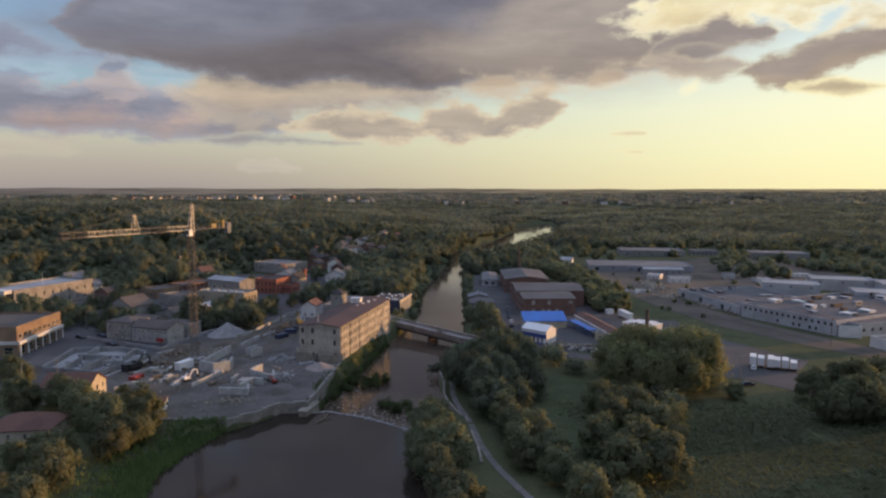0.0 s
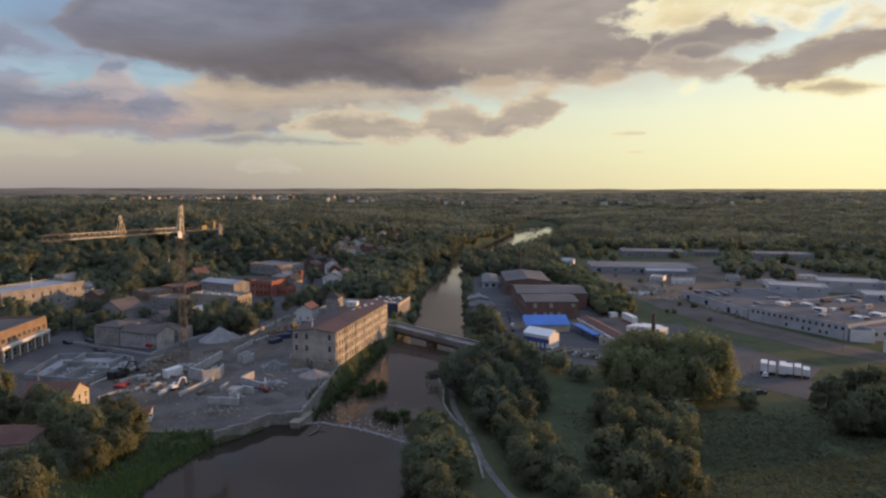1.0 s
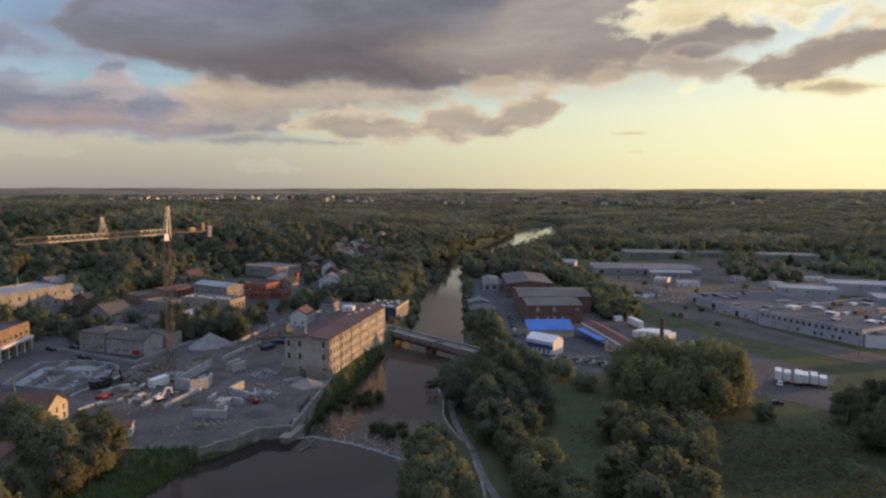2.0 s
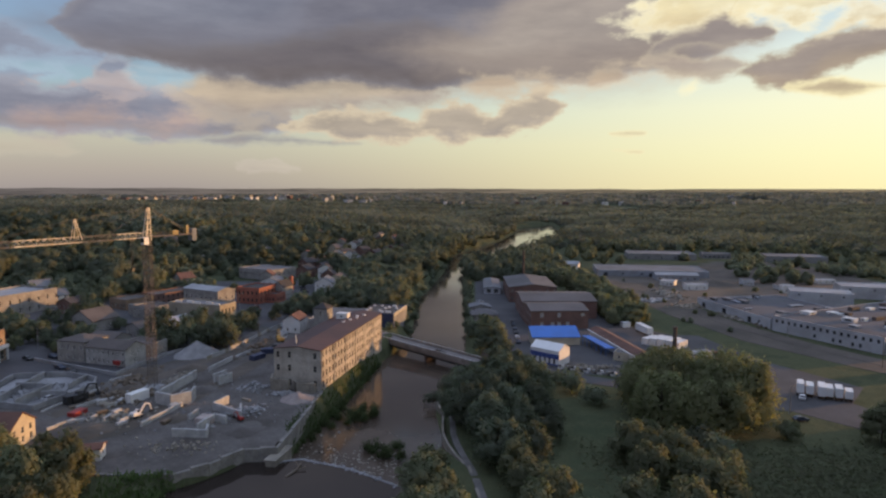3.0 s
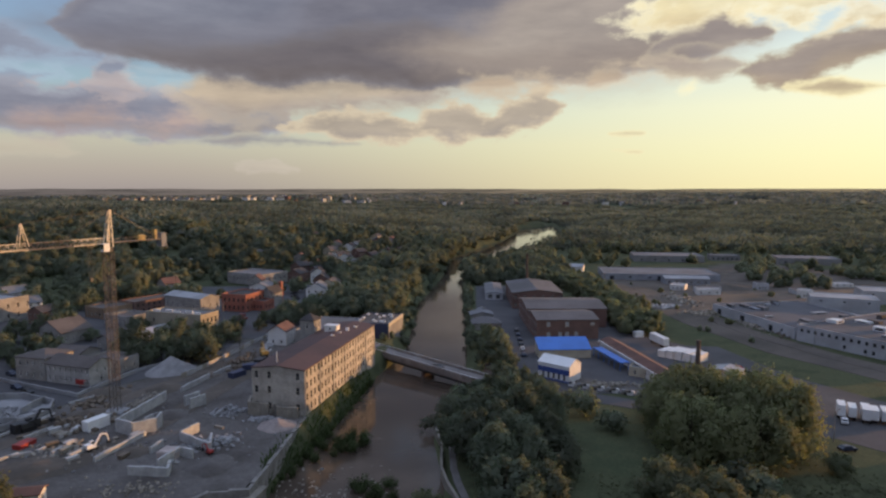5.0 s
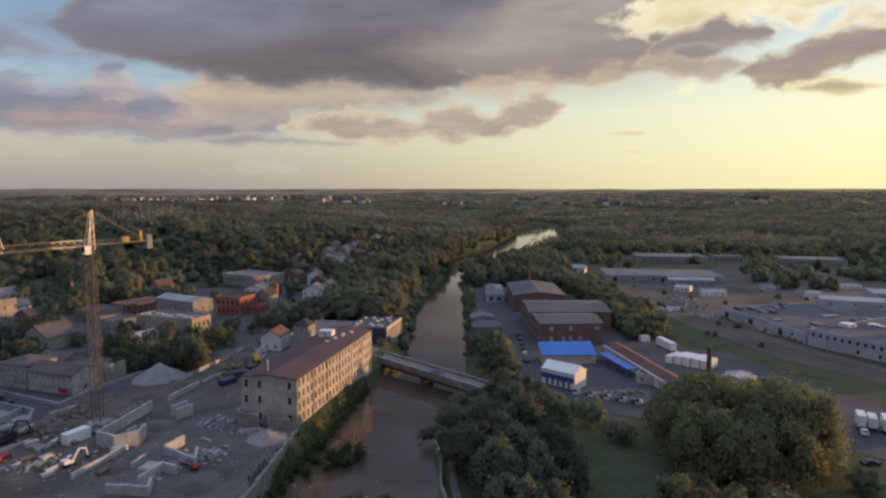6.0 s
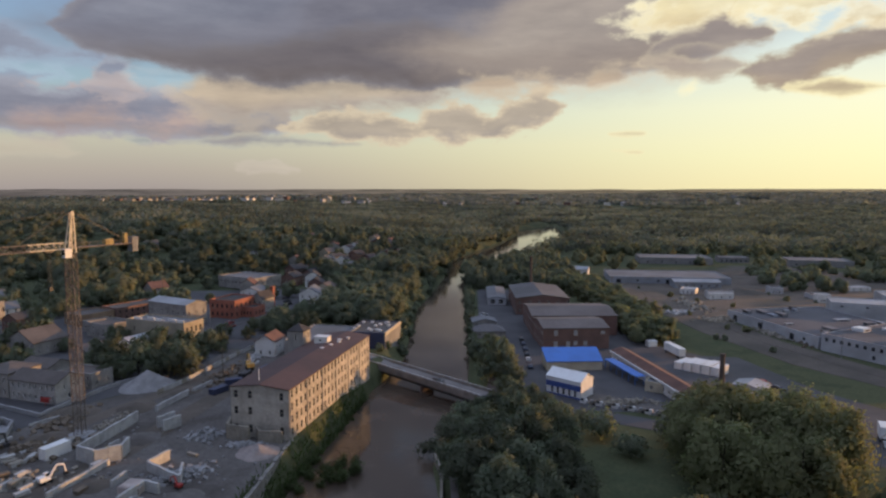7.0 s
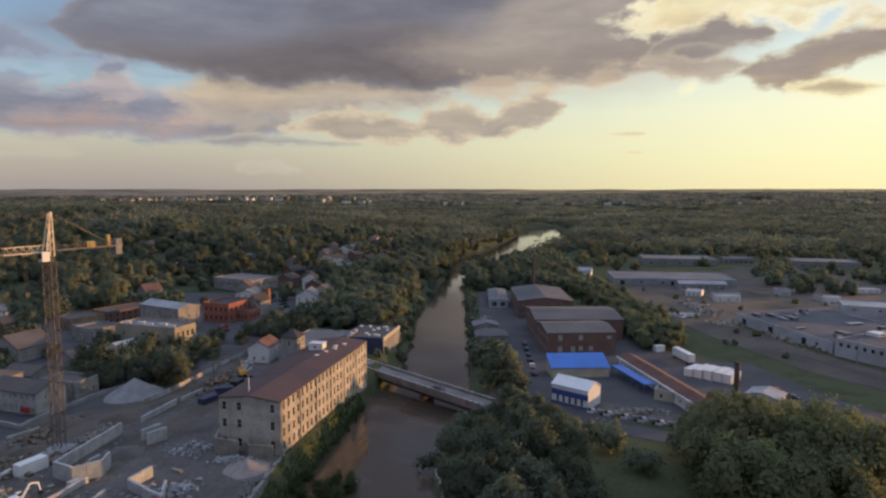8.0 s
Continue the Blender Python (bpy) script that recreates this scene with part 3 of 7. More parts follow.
# ---- lie of the land ----
WATER_Z, POOL_Z, LEFT_Z, RIGHT_Z = -3.5, -0.7, 2.2, -1.5
SHORE_L = [(-400, -60), (90, -60), (124, -61), (130, -63), (143, -61), (156, -57.2), (163, -50.2), (171, -45), (173, -39), (180, -37), (190, -36.5), (205, -33), (227, -28.5), (250, -25.5),
           (268, -22.5), (290, -17), (307, -14), (363, -13), (406, -13), (454, -6.6), (534, 2.4), (583, 5), (657, 10.8), (763, 45), (834, 72), (995, 112), (1084, 118), (1160, 150), (1200, 190)]
SHORE_R = [(-400, 8), (90, 4), (124, -3), (132, -6), (142, -9), (157, -8.5), (166, -5), (172, -0.5), (187, 0), (197, -1.5), (212, -3), (251, 6.3), (295, 9), (330, 10.2), (400, 11.4), (450, 12.6), (490, 15), (543, 15),
           (575, 20), (600, 36), (620, 50), (645, 60), (680, 70), (720, 84), (763, 102), (834, 126), (874, 142), (995, 178), (1084, 190), (1154, 194), (1200, 200)]
YL, XL = zip(*SHORE_L)
YR, XR = zip(*SHORE_R)


def shore_left(y):
    return float(np.interp(y, YL, XL))


def shore_right(y):
    return float(np.interp(y, YR, XR))


def relief(x, y):
    """The height of the land away from the river banks."""
    d = math.hypot(x, y)
    middle = (shore_left(y) + shore_right(y)) / 2
    side = ease(-8, 8, x - middle)
    near_river = 1.0 if y > 1300 else ease(12, 130, max(shore_left(y) - x, x - shore_right(y), 0))
    h = LEFT_Z * (1 - side) + (RIGHT_Z + 1.5 * ease(178, 160, y)) * side
    h -= 2.5 * ease(390, 480, y) * ease(40, 100, x) * (1 - ease(800, 1200, y))
    h += near_river * 14 * ease(420, 900, y) * ease(-30, -330, x - 0.05 * (y - 400))
    h += 10 * ease(-210, -480, x) * ease(260, 620, y)
    h += near_river * 7 * ease(430, 800, y) * ease(20, -80, x)
    wave = noise.noise(Vector((x / 420, y / 420, 0.3))) + 0.5 * noise.noise(Vector((x / 170, y / 170, 4.1)))
    h += near_river * wave * 7 * ease(500, 1500, d)
    h -= near_river * 16 * ease(900, 1700, y) * (1 - ease(2600, 4000, d)) * ease(200, -300, x)
    turn = x / max(d, 1.0)
    ridge = 14 + 20 * ease(-0.4, 0.05, turn) + 12 * ease(0.1, 0.5, turn)
    far = ease(2600, 4500, d)
    h = h * (1 - far) + (ridge - 10 + 9 * noise.noise(Vector((x / 900, y / 900, 7.7)))) * far
    return h


def water_at(y):
    return POOL_Z if y < 170 else WATER_Z


def ground_at(x, y):
    l, r = shore_left(y), shore_right(y)
    if y >= 1200:
        return relief(x, y)
    if l < x < r:
        return WATER_Z - 1.6
    d = l - x if x <= l else x - r
    h = relief(x, y)
    if x <= l:
        wide = 24.0 - 22.5 * ease(150, 158, y) + 1.5 * ease(186, 205, y) + 6 * ease(285, 320, y)
    else:
        wide = 4.0
    low = water_at(y) - 0.25
    return low + (h - low) * ease(0, wide, d)


def make_ground():
    ys = [-420, -200, -60, 30, 70]
    y, gap = 90.0, 3.0
    while y < 5200:
        ys.append(y)
        gap = 3.0 if y < 330 else min(60, gap * 1.06)
        y += gap
    outs = [0, 0.7, 1.5, 3, 5, 8, 12, 17, 24, 32, 42, 54, 68, 84, 102, 122, 145, 170, 200, 235, 275, 320, 370, 430, 500, 580, 680, 800, 950, 1120, 1320, 1560, 1850, 2200, 2600, 3100, 3700, 4400]
    rows = []
    for y in ys:
        l, r = shore_left(y), shore_right(y)
        rows.append([l - o for o in reversed(outs)] + [l + (r - l) * k for k in (0.02, 0.3, 0.7, 0.98)] + [r + o for o in outs])
    g = Geo()
    wide = len(rows[0])
    for y, xs in zip(ys, rows):
        for x in xs:
            g.v.append((x, y, ground_at(x, y)))
    for j in range(len(ys) - 1):
        for i in range(wide - 1):
            k = j * wide + i
            g.f.append((k, k + 1, k + wide + 1, k + wide))
            g.m.append(0)
    ob = single("ground", g, [GRASS], "grassy river valley rising to wooded hills", "ground", kind="structure", smooth=True)
    return ob


make_ground()


def make_water():
    g = Geo()
    ys = list(range(160, 1205, 20))
    for a, b in zip(ys, ys[1:]):
        g.face((shore_left(a) - 2, a, WATER_Z), (shore_right(a) + 2, a, WATER_Z), (shore_right(b) + 2, b, WATER_Z), (shore_left(b) - 2, b, WATER_Z))
    single("water", g, [WATER], "brown river reflecting the evening sky", "river", kind="structure")
    g = Geo()
    ys = list(range(-400, 141, 20)) + [150, 157]
    for a, b in zip(ys, ys[1:]):
        g.face((shore_left(a) - 2, a, POOL_Z), (shore_right(a) + 2, a, POOL_Z), (shore_right(b) + 2, b, POOL_Z), (shore_left(b) - 2, b, POOL_Z))
    g.face((shore_left(157) - 2, 157, POOL_Z), (shore_right(157) + 2, 157, POOL_Z), (-10, 159, POOL_Z), (-21, 167, POOL_Z), (-33, 172, POOL_Z), (-38.5, 170.5, POOL_Z), (-46.4, 171, POOL_Z), (-52, 163, POOL_Z))
    single("mill_pond", g, [POND], "dark still pool above the weir", "river", kind="structure")


make_water()


def sheet(name, corners, z, m, label, category):
    """A flat sheet of paving or bare earth with a short edge."""
    if sum(a[0] * b[1] - b[0] * a[1] for a, b in zip(corners, corners[1:] + corners[:1])) < 0:
        corners = corners[::-1]
    g = Geo()
    g.face(*[(x, y, z) for x, y in corners])
    for a, b in zip(corners, corners[1:] + corners[:1]):
        g.face((*a, z - 0.4), (*b, z - 0.4), (*b, z), (*a, z))
    return single(name, g, [m], label, category, kind="structure")


def ribbon(name, line, half, z, m, label, category):
    """A road or path along a line of points."""
    left, right = [], []
    for i, p in enumerate(line):
        a, b = line[max(0, i - 1)], line[min(len(line) - 1, i + 1)]
        d = Vector((b[0] - a[0], b[1] - a[1])).normalized()
        left.append((p[0] - d.y * half, p[1] + d.x * half))
        right.append((p[0] + d.y * half, p[1] - d.x * half))
    g = Geo()
    for i in range(len(line) - 1):
        zs = [z if z is not None else relief(*q) + 0.12 for q in (right[i], right[i + 1], left[i + 1], left[i])]
        q = [(*c, h) for c, h in zip((right[i], right[i + 1], left[i + 1], left[i]), zs)]
        g.face(*q)
        g.face((q[0][0], q[0][1], q[0][2] - 0.4), (q[1][0], q[1][1], q[1][2] - 0.4), q[1], q[0])
        g.face(q[3], q[2], (q[2][0], q[2][1], q[2][2] - 0.4), (q[3][0], q[3][1], q[3][2] - 0.4))
    return single(name, g, [m], label, category, kind="structure")


# ---- paving and bare earth ----
sheet("site_ground", [(-150, 186), (-112, 172), (-84, 159), (-67, 158.6), (-57, 158.6), (-51.6, 163.6), (-46.6, 171.6), (-39.5, 172.5), (-38.6, 180), (-37.2, 204), (-36.5, 213), (-51, 217), (-39, 274),
                      (-52, 292), (-80, 300), (-84, 262), (-98, 240), (-106, 218), (-146, 230)], LEFT_Z + 0.06, DIRT, "churned pale dirt of a building site", "site ground")
sheet("town_pavement", [(-160, 205), (-106, 219), (-98, 241), (-84, 263), (-80, 301), (-52, 293), (-37, 276), (-24, 285), (-34, 304), (-40, 330), (-62, 348), (-75, 420), (-92, 470), (-150, 470), (-178, 400), (-215, 290), (-185, 215)],
      LEFT_Z + 0.03, ASPHALT, "worn grey asphalt of the town streets", "pavement")
sheet("parking_lot", [(62, 243), (60, 229), (85, 213), (101, 207), (114, 191), (140, 178), (152, 186), (126, 203), (123, 214), (136, 229), (119, 262), (112, 302), (100, 304), (97, 276), (84, 262)],
      RIGHT_Z + 0.05, LOT, "worn grey asphalt lot with pale edges", "parking lot")
sheet("factory_yard", [(33, 243), (62, 243), (84, 262), (97, 276), (100, 304), (80, 330), (80, 372), (67, 440), (50, 466), (22, 466), (18, 378), (20, 310), (14, 262)], RIGHT_Z + 0.04, ASPHALT,
      "grey asphalt yard round the brick works", "yard")
ribbon("street", [(9, 257), (22, 252), (35, 246), (48, 238), (61, 231), (78, 222)], 4.0, RIGHT_Z + 0.09, ASPHALT, "narrow grey asphalt street", "street")
ribbon("river_path", [(2.6, 206), (2.8, 190), (3.6, 183), (5.2, 174.5), (6.6, 166), (7.6, 158), (8.8, 148), (10.6, 140), (12.6, 133), (16.4, 123), (22, 110), (29, 96)], 0.8, None, PATH_GRAVEL, "pale gravel path along the wooded bank", "path")
ribbon("railway_bed", [(112, 470), (121, 400), (124, 350), (136, 295), (158, 255), (180, 225), (230, 170)], 9.0, RIGHT_Z + 0.10, SANDY, "broad bare strip of an old track bed", "track bed")
ribbon("dirt_track", [(128, 455), (132, 380), (138, 325), (150, 285), (172, 240), (215, 190)], 4.6, RIGHT_Z + 0.16, SANDY, "worn brown service track", "track")
def draped(name, corners, m, label, category, step=14.0):
    """Bare ground that follows the lie of the land inside an outline."""
    xs, ys = [c[0] for c in corners], [c[1] for c in corners]

    def inside(x, y):
        odd = False
        for (ax, ay), (bx, by) in zip(corners, corners[1:] + corners[:1]):
            if (ay > y) != (by > y) and x < (bx - ax) * (y - ay) / (by - ay) + ax:
                odd = not odd
        return odd

    g = Geo()
    x = min(xs)
    while x < max(xs):
        y = min(ys)
        while y < max(ys):
            if inside(x + step / 2, y + step / 2):
                g.face(*[(a, b, relief(a, b) + 0.25) for a, b in ((x, y), (x + step, y), (x + step, y + step), (x, y + step))])
            y += step
        x += step
    return single(name, g, [m], label, category, kind="structure")


draped("waste_ground", [(118, 470), (126, 400), (140, 372), (170, 385), (230, 400), (300, 420), (330, 560), (280, 620), (170, 560), (118, 500)], SANDY, "bare brown earth of cleared land", "waste ground")


ribbon("haul_road", [(-93, 172), (-82, 181), (-73, 205), (-67, 235), (-62, 262), (-50, 284)], 3.4, LEFT_Z + 0.09, SANDY, "dark rutted haul road over the dirt", "haul road")
ribbon("haul_road_spur", [(-104, 192), (-96, 205), (-93, 222), (-84, 244), (-72, 268)], 2.6, LEFT_Z + 0.10, SANDY, "dark rutted spur of the haul road", "haul road")
ribbon("town_street", [(-38, 282), (-58, 300), (-72, 322), (-84, 356), (-88, 395), (-100, 440), (-118, 480)], 4.2, LEFT_Z + 0.07, LOT, "pale worn town street", "street")
ribbon("cross_street", [(-86, 350), (-104, 340), (-128, 334), (-146, 312), (-168, 268), (-160, 232), (-110, 212)], 3.6, LEFT_Z + 0.09, LOT, "pale worn cross street of the town", "street")

# ---- buildings ----
WINDOWS = {}


def window_mesh(w, h, frame_m, pane_m=None):
    """The frame, as one piece with a crossbar, and the pane behind it."""
    key = (round(w, 2), round(h, 2), frame_m.name, pane_m.name if pane_m else "")
    if key not in WINDOWS:
        t = min(0.1, w * 0.12)
        xs = (-w / 2, -w / 2 + t, w / 2 - t, w / 2)
        zs = (0, t, h * 0.5 - t / 2, h * 0.5 + t / 2, h - t, h)
        bm = bmesh.new()
        grid = [[bm.verts.new((x, 0.08, z)) for x in xs] for z in zs]
        for j in range(5):
            for i in range(3):
                if not (i == 1 and j in (1, 3)):
                    bm.faces.new((grid[j][i], grid[j][i + 1], grid[j + 1][i + 1], grid[j + 1][i]))
        made = bmesh.ops.extrude_face_region(bm, geom=bm.faces[:])
        bmesh.ops.translate(bm, verts=[v for v in made["geom"] if isinstance(v, bmesh.types.BMVert)], vec=(0, 0.07, 0))
        bmesh.ops.recalc_face_normals(bm, faces=bm.faces[:])
        me = bpy.data.meshes.new("window")
        bm.to_mesh(me)
        bm.free()
        me.materials.append(frame_m)
        g = Geo()
        g.box(-w / 2, 0.152, 0, w / 2, 0.175, h)
        WINDOWS[key] = (me, g.mesh("pane", pane_m or GLASS))
    return WINDOWS[key]


def wall_face(g, length, z0, z1, holes, turn, deep=0.2):
    """A wall in the plane y = 0 with openings (x, z, w, h) and their reveals, turned into place."""
    xs = sorted({0.0, length, *(v for x, z, w, h in holes for v in (x - w / 2, x + w / 2))})
    zs = sorted({z0, z1, *(v for x, z, w, h in holes for v in (z, z + h))})
    for a, b in zip(xs, xs[1:]):
        for c, d in zip(zs, zs[1:]):
            mx, mz = (a + b) / 2, (c + d) / 2
            if any(abs(mx - x) < w / 2 and z < mz < z + h for x, z, w, h in holes):
                continue
            g.face(*[turn @ Vector(p) for p in ((a, 0, c), (b, 0, c), (b, 0, d), (a, 0, d))])
    for x, z, w, h in holes:
        a, b, c, d = x - w / 2, x + w / 2, z, z + h
        for q in (((a, 0, c), (a, deep, c), (a, deep, d), (a, 0, d)), ((b, 0, d), (b, deep, d), (b, deep, c), (b, 0, c)),
                  ((a, 0, d), (a, deep, d), (b, deep, d), (b, 0, d)), ((b, 0, c), (b, deep, c), (a, deep, c), (a, 0, c))):
            g.face(*[turn @ Vector(p) for p in q])


def row(length, n, z, w, h, margin=1.5):
    """n openings evenly along a wall at height z."""
    if n == 1:
        return [(length / 2, z, w, h)]
    return [(margin + w / 2 + i * (length - 2 * margin - w) / (n - 1), z, w, h) for i in range(n)]


def building(name, label, x, y, z, rot, w, d, h, wall_m, roof_m, roof="flat", rise=2.0, front=(), right=(), left=(), back=(), frame_m=None, sink=1.5,
             parapet=0.5, over=0.35, pane_m=None, category="building", group="", ridge="depth", wall_label="", roof_label=""):
    """A building with its near left corner at x, y; front faces local -y. Openings are (place along, sill, width, height)."""
    root = thing(name, label, category, pose(x, y, z, 0, 0, rot), group)
    frame_m = frame_m or TRIM
    sides = [(pose(0, 0, 0), w, front), (pose(w, 0, 0, 0, 0, 90), d, right), (pose(w, d, 0, 0, 0, 180), w, back), (pose(0, d, 0, 0, 0, 270), d, left)]
    g = Geo()
    top = h + (parapet if roof == "flat" else 0.0)
    for turn, length, holes in sides:
        wall_face(g, length, -sink, top, [o for o in holes if o[1] + o[3] < top], turn)
    if roof == "gable":
        if ridge == "depth":
            g.face((0, 0, h), (w, 0, h), (w / 2, 0, h + rise))
            g.face((w, d, h), (0, d, h), (w / 2, d, h + rise))
        else:
            g.face((w, 0, h), (w, d, h), (w, d / 2, h + rise))
            g.face((0, d, h), (0, 0, h), (0, d / 2, h + rise))
    if roof == "flat":
        t = 0.3
        for q in (((0, 0), (w, 0), (w - t, t), (t, t)), ((w, 0), (w, d), (w - t, d - t), (w - t, t)), ((w, d), (0, d), (t, d - t), (w - t, d - t)), ((0, d), (0, 0), (t, t), (t, d - t))):
            g.face(*[(a, b, top) for a, b in q])
            (a, b), (c, e) = q[3], q[2]
            g.face((c, e, top), (c, e, h - 0.1), (a, b, h - 0.1), (a, b, top))
    part("wall", g.mesh("wall", wall_m), root, wall_label)
    g = Geo()
    o = over
    if roof == "flat":
        g.box(0.302, 0.302, h - 0.3, w - 0.302, d - 0.302, h)
    elif roof == "gable":
        t = 0.22
        s = rise / (w / 2 if ridge == "depth" else d / 2)
        if ridge == "depth":
            prof = [(-o, h - o * s), (w / 2, h + rise), (w + o, h - o * s), (w + o, h - o * s + t), (w / 2, h + rise + t), (-o, h - o * s + t)]
            a = [(px, -o, pz + 0.02) for px, pz in prof]
            b = [(px, d + o, pz + 0.02) for px, pz in prof]
        else:
            prof = [(-o, h - o * s), (d / 2, h + rise), (d + o, h - o * s), (d + o, h - o * s + t), (d / 2, h + rise + t), (-o, h - o * s + t)]
            a = [(w + o, py, pz + 0.02) for py, pz in prof]
            b = [(-o, py, pz + 0.02) for py, pz in prof]
        for i in range(6):
            j = (i + 1) % 6
            g.face(a[j], a[i], b[i], b[j])
        g.face(*[a[i] for i in (0, 1, 4, 5)])
        g.face(*[a[i] for i in (1, 2, 3, 4)])
        g.face(*[b[i] for i in (5, 4, 1, 0)])
        g.face(*[b[i] for i in (4, 3, 2, 1)])
    elif roof == "hip":
        m = min(w, d) / 2
        a = [(-o, -o), (w + o, -o), (w + o, d + o), (-o, d + o)]
        r = [(w / 2, m), (w / 2, d - m)] if d >= w else [(m, d / 2), (w - m, d / 2)]
        e = [(*p, h) for p in a]
        p, q = [(*c, h + rise) for c in r]
        if d >= w:
            g.face(e[0], e[1], p), g.face(e[1], e[2], q, p), g.face(e[2], e[3], q), g.face(e[3], e[0], p, q)
        else:
            g.face(e[0], e[1], q, p), g.face(e[1], e[2], q), g.face(e[2], e[3], p, q), g.face(e[3], e[0], p)
        low = [(*c, h - 0.2) for c in a]
        for i in range(4):
            j = (i + 1) % 4
            g.face(low[i], low[j], e[j], e[i])
        g.face(*low[::-1])
    elif roof == "slope":
        # one fall towards the front
        s = rise / d
        prof = [(-o, h - o * s), (d + o, h + rise + o * s), (d + o, h + rise + o * s + 0.2), (-o, h - o * s + 0.2)]
        a = [(w + o, py, pz + 0.02) for py, pz in prof]
        b = [(-o, py, pz + 0.02) for py, pz in prof]
        for i in range(4):
            j = (i + 1) % 4
            g.face(a[j], a[i], b[i], b[j])
        g.face(*a)
        g.face(*b[::-1])
        k = Geo()
        k.face((w, 0, h), (w, d, h), (w, d, h + rise))
        k.face((0, d, h), (0, 0, h), (0, d, h + rise))
        k.face((w, d, h), (0, d, h), (0, d, h + rise), (w, d, h + rise))
        part("gable_wall", k.mesh("gable_wall", wall_m), root)
    part("roof", g.mesh("roof", roof_m), root, roof_label)
    for turn, length, holes in sides:
        for a, c, ww, hh in holes:
            if c + hh < top:
                frame_mesh, pane_mesh = window_mesh(ww, hh, frame_m, pane_m)
                part("pane", pane_mesh, part("window", frame_mesh, root, m=turn @ pose(a, 0, c)))
    return root


def add_box(root, name, x0, y0, z0, x1, y1, z1, m, label=""):
    g = Geo()
    g.box(x0, y0, z0, x1, y1, z1)
    return part(name, g.mesh(name, m), root, label)


# the old mill on the river
mill_rows = [o for z in (10.0, 6.9, 3.8, 0.75) for o in row(58.2, 23, z, 0.95, 1.9, 1.2)]
mill_front = [(a, z, 1.1, 1.9) for z in (9.6, 5.6, 1.2) for a in (1.3, 5.0, 13.2)]
mill = building("mill", "long old stone mill with a rusty red roof beside the river", -51, 216.4, LEFT_Z, -12.2, 15.2, 58.2, 12.2, MILL_WALL, MILL_ROOF, "gable", 0.9, front=mill_front, right=mill_rows,
                left=mill_rows, sink=4.5, over=0.25, category="mill", frame_m=OLD_STONE)
for k in range(6):
    add_box(mill, "pilaster", 15.2, 9.6 * k + 0.3, -0.3, 15.42, 9.6 * k + 0.75, 12.0, MILL_WALL)
g = Geo()
g.box(0, 0, 0, 4.2, 3.0, 2.1)
g.box(-0.12, -0.12, 2.1, 4.32, 3.12, 2.28)
g.box(1.6, -0.03, 0.9, 2.2, 0.0, 1.5, 1)
single("roof_penthouse", g, [WHITE, GLASS], "small white plant box on the mill roof", "roof box", mill.matrix_basis @ pose(3.2, 42, 12.72))
for a, b in ((8.3, 36), (9.2, 40.5), (10.2, 44.5), (9.4, 47), (11.1, 50)):
    g = Geo()
    g.box(-0.45, -0.45, -0.3, 0.45, 0.45, 0.32)
    g.box(-0.52, -0.52, 0.32, 0.52, 0.52, 0.42)
    single("roof_vent", g, [WHITE], "small white vent on the rusty mill roof", "vent", mill.matrix_basis @ pose(a, b, 12.95), "vents on the mill roof")
g = Geo()
g.tube(0, 0, -0.4, 3.2, 0.14, 0.12, 8)
single("roof_flue", g, [WHITE_METAL], "thin pale flue pipe on the mill roof", "flue", mill.matrix_basis @ pose(5.7, 3.4, 12.9))
tower = building("stair_tower", "square grey stone tower with a steep dark roof and sunlit side", -47.4, 257.8, LEFT_Z, -12.2, 5.2, 5.2, 16.6, STONE, DARK_ROOF, "hip", 2.0, right=[(1.5, 13.8, 0.8, 1.9), (3.7, 13.8, 0.8, 1.9)],
                 front=[(2.6, 13.8, 0.8, 1.6)], category="tower", over=0.3)
building("mill_rear_range", "low rear range of the mill under a pale flat roof", -56.5, 289.0, LEFT_Z, -11.5, 19.0, 27, 6.0, STONE, GREY_ROOF, "flat", sink=3, parapet=0.3, front=row(19, 5, 1.2, 1.0, 1.5), category="range")
building("mill_annex", "low flat-roofed annex with a dark blue end wall", -37.0, 303.2, LEFT_Z, -11.5, 15.6, 22, 5.8, BLUE_WALL, BROWN_ROOF, "flat", sink=4, parapet=0.35, category="annex")
# this side's shade is put into its dull grey; the band is cream
annex_side = Geo()
annex_side.box(0, 0, -4, 0.25, 22.05, 5.0)
annex_side.box(-0.05, -0.05, 5.0, 0.4, 22.1, 6.3, 1)
single("annex_side_wall", annex_side, [DULL_WALL, CREAM], "panelled side wall with shade put into its grey, and a cream band", "wall", pose(-37.0, 303.2, LEFT_Z, 0, 0, -11.5) @ pose(15.61, 0, 0))
random.seed(5)
for k in range(14):
    g = Geo()
    g.box(-0.5, -0.5, -0.02, 0.5, 0.5, 0.5)
    g.box(-0.58, -0.58, 0.5, 0.58, 0.58, 0.6)
    single("roof_vent", g, [WHITE_METAL], "small pale vent on the flat annex roof", "vent", pose(-37.0, 303.2, LEFT_Z + 5.8, 0, 0, -11.5) @ pose(random.uniform(1.5, 14), random.uniform(2, 20), 0), "vents on the annex roof")
building("white_house", "small white gabled house with a rusty roof", -67.2, 290, LEFT_Z, -8, 7.4, 9.5, 5.4, WHITE, RED_ROOF, "gable", 2.3, front=[(2, 0.9, 0.9, 1.3), (5.4, 0.9, 0.9, 1.3)], right=[(2, 2.6, 0.8, 1.2), (5, 2.6, 0.8, 1.2)],
         category="house")

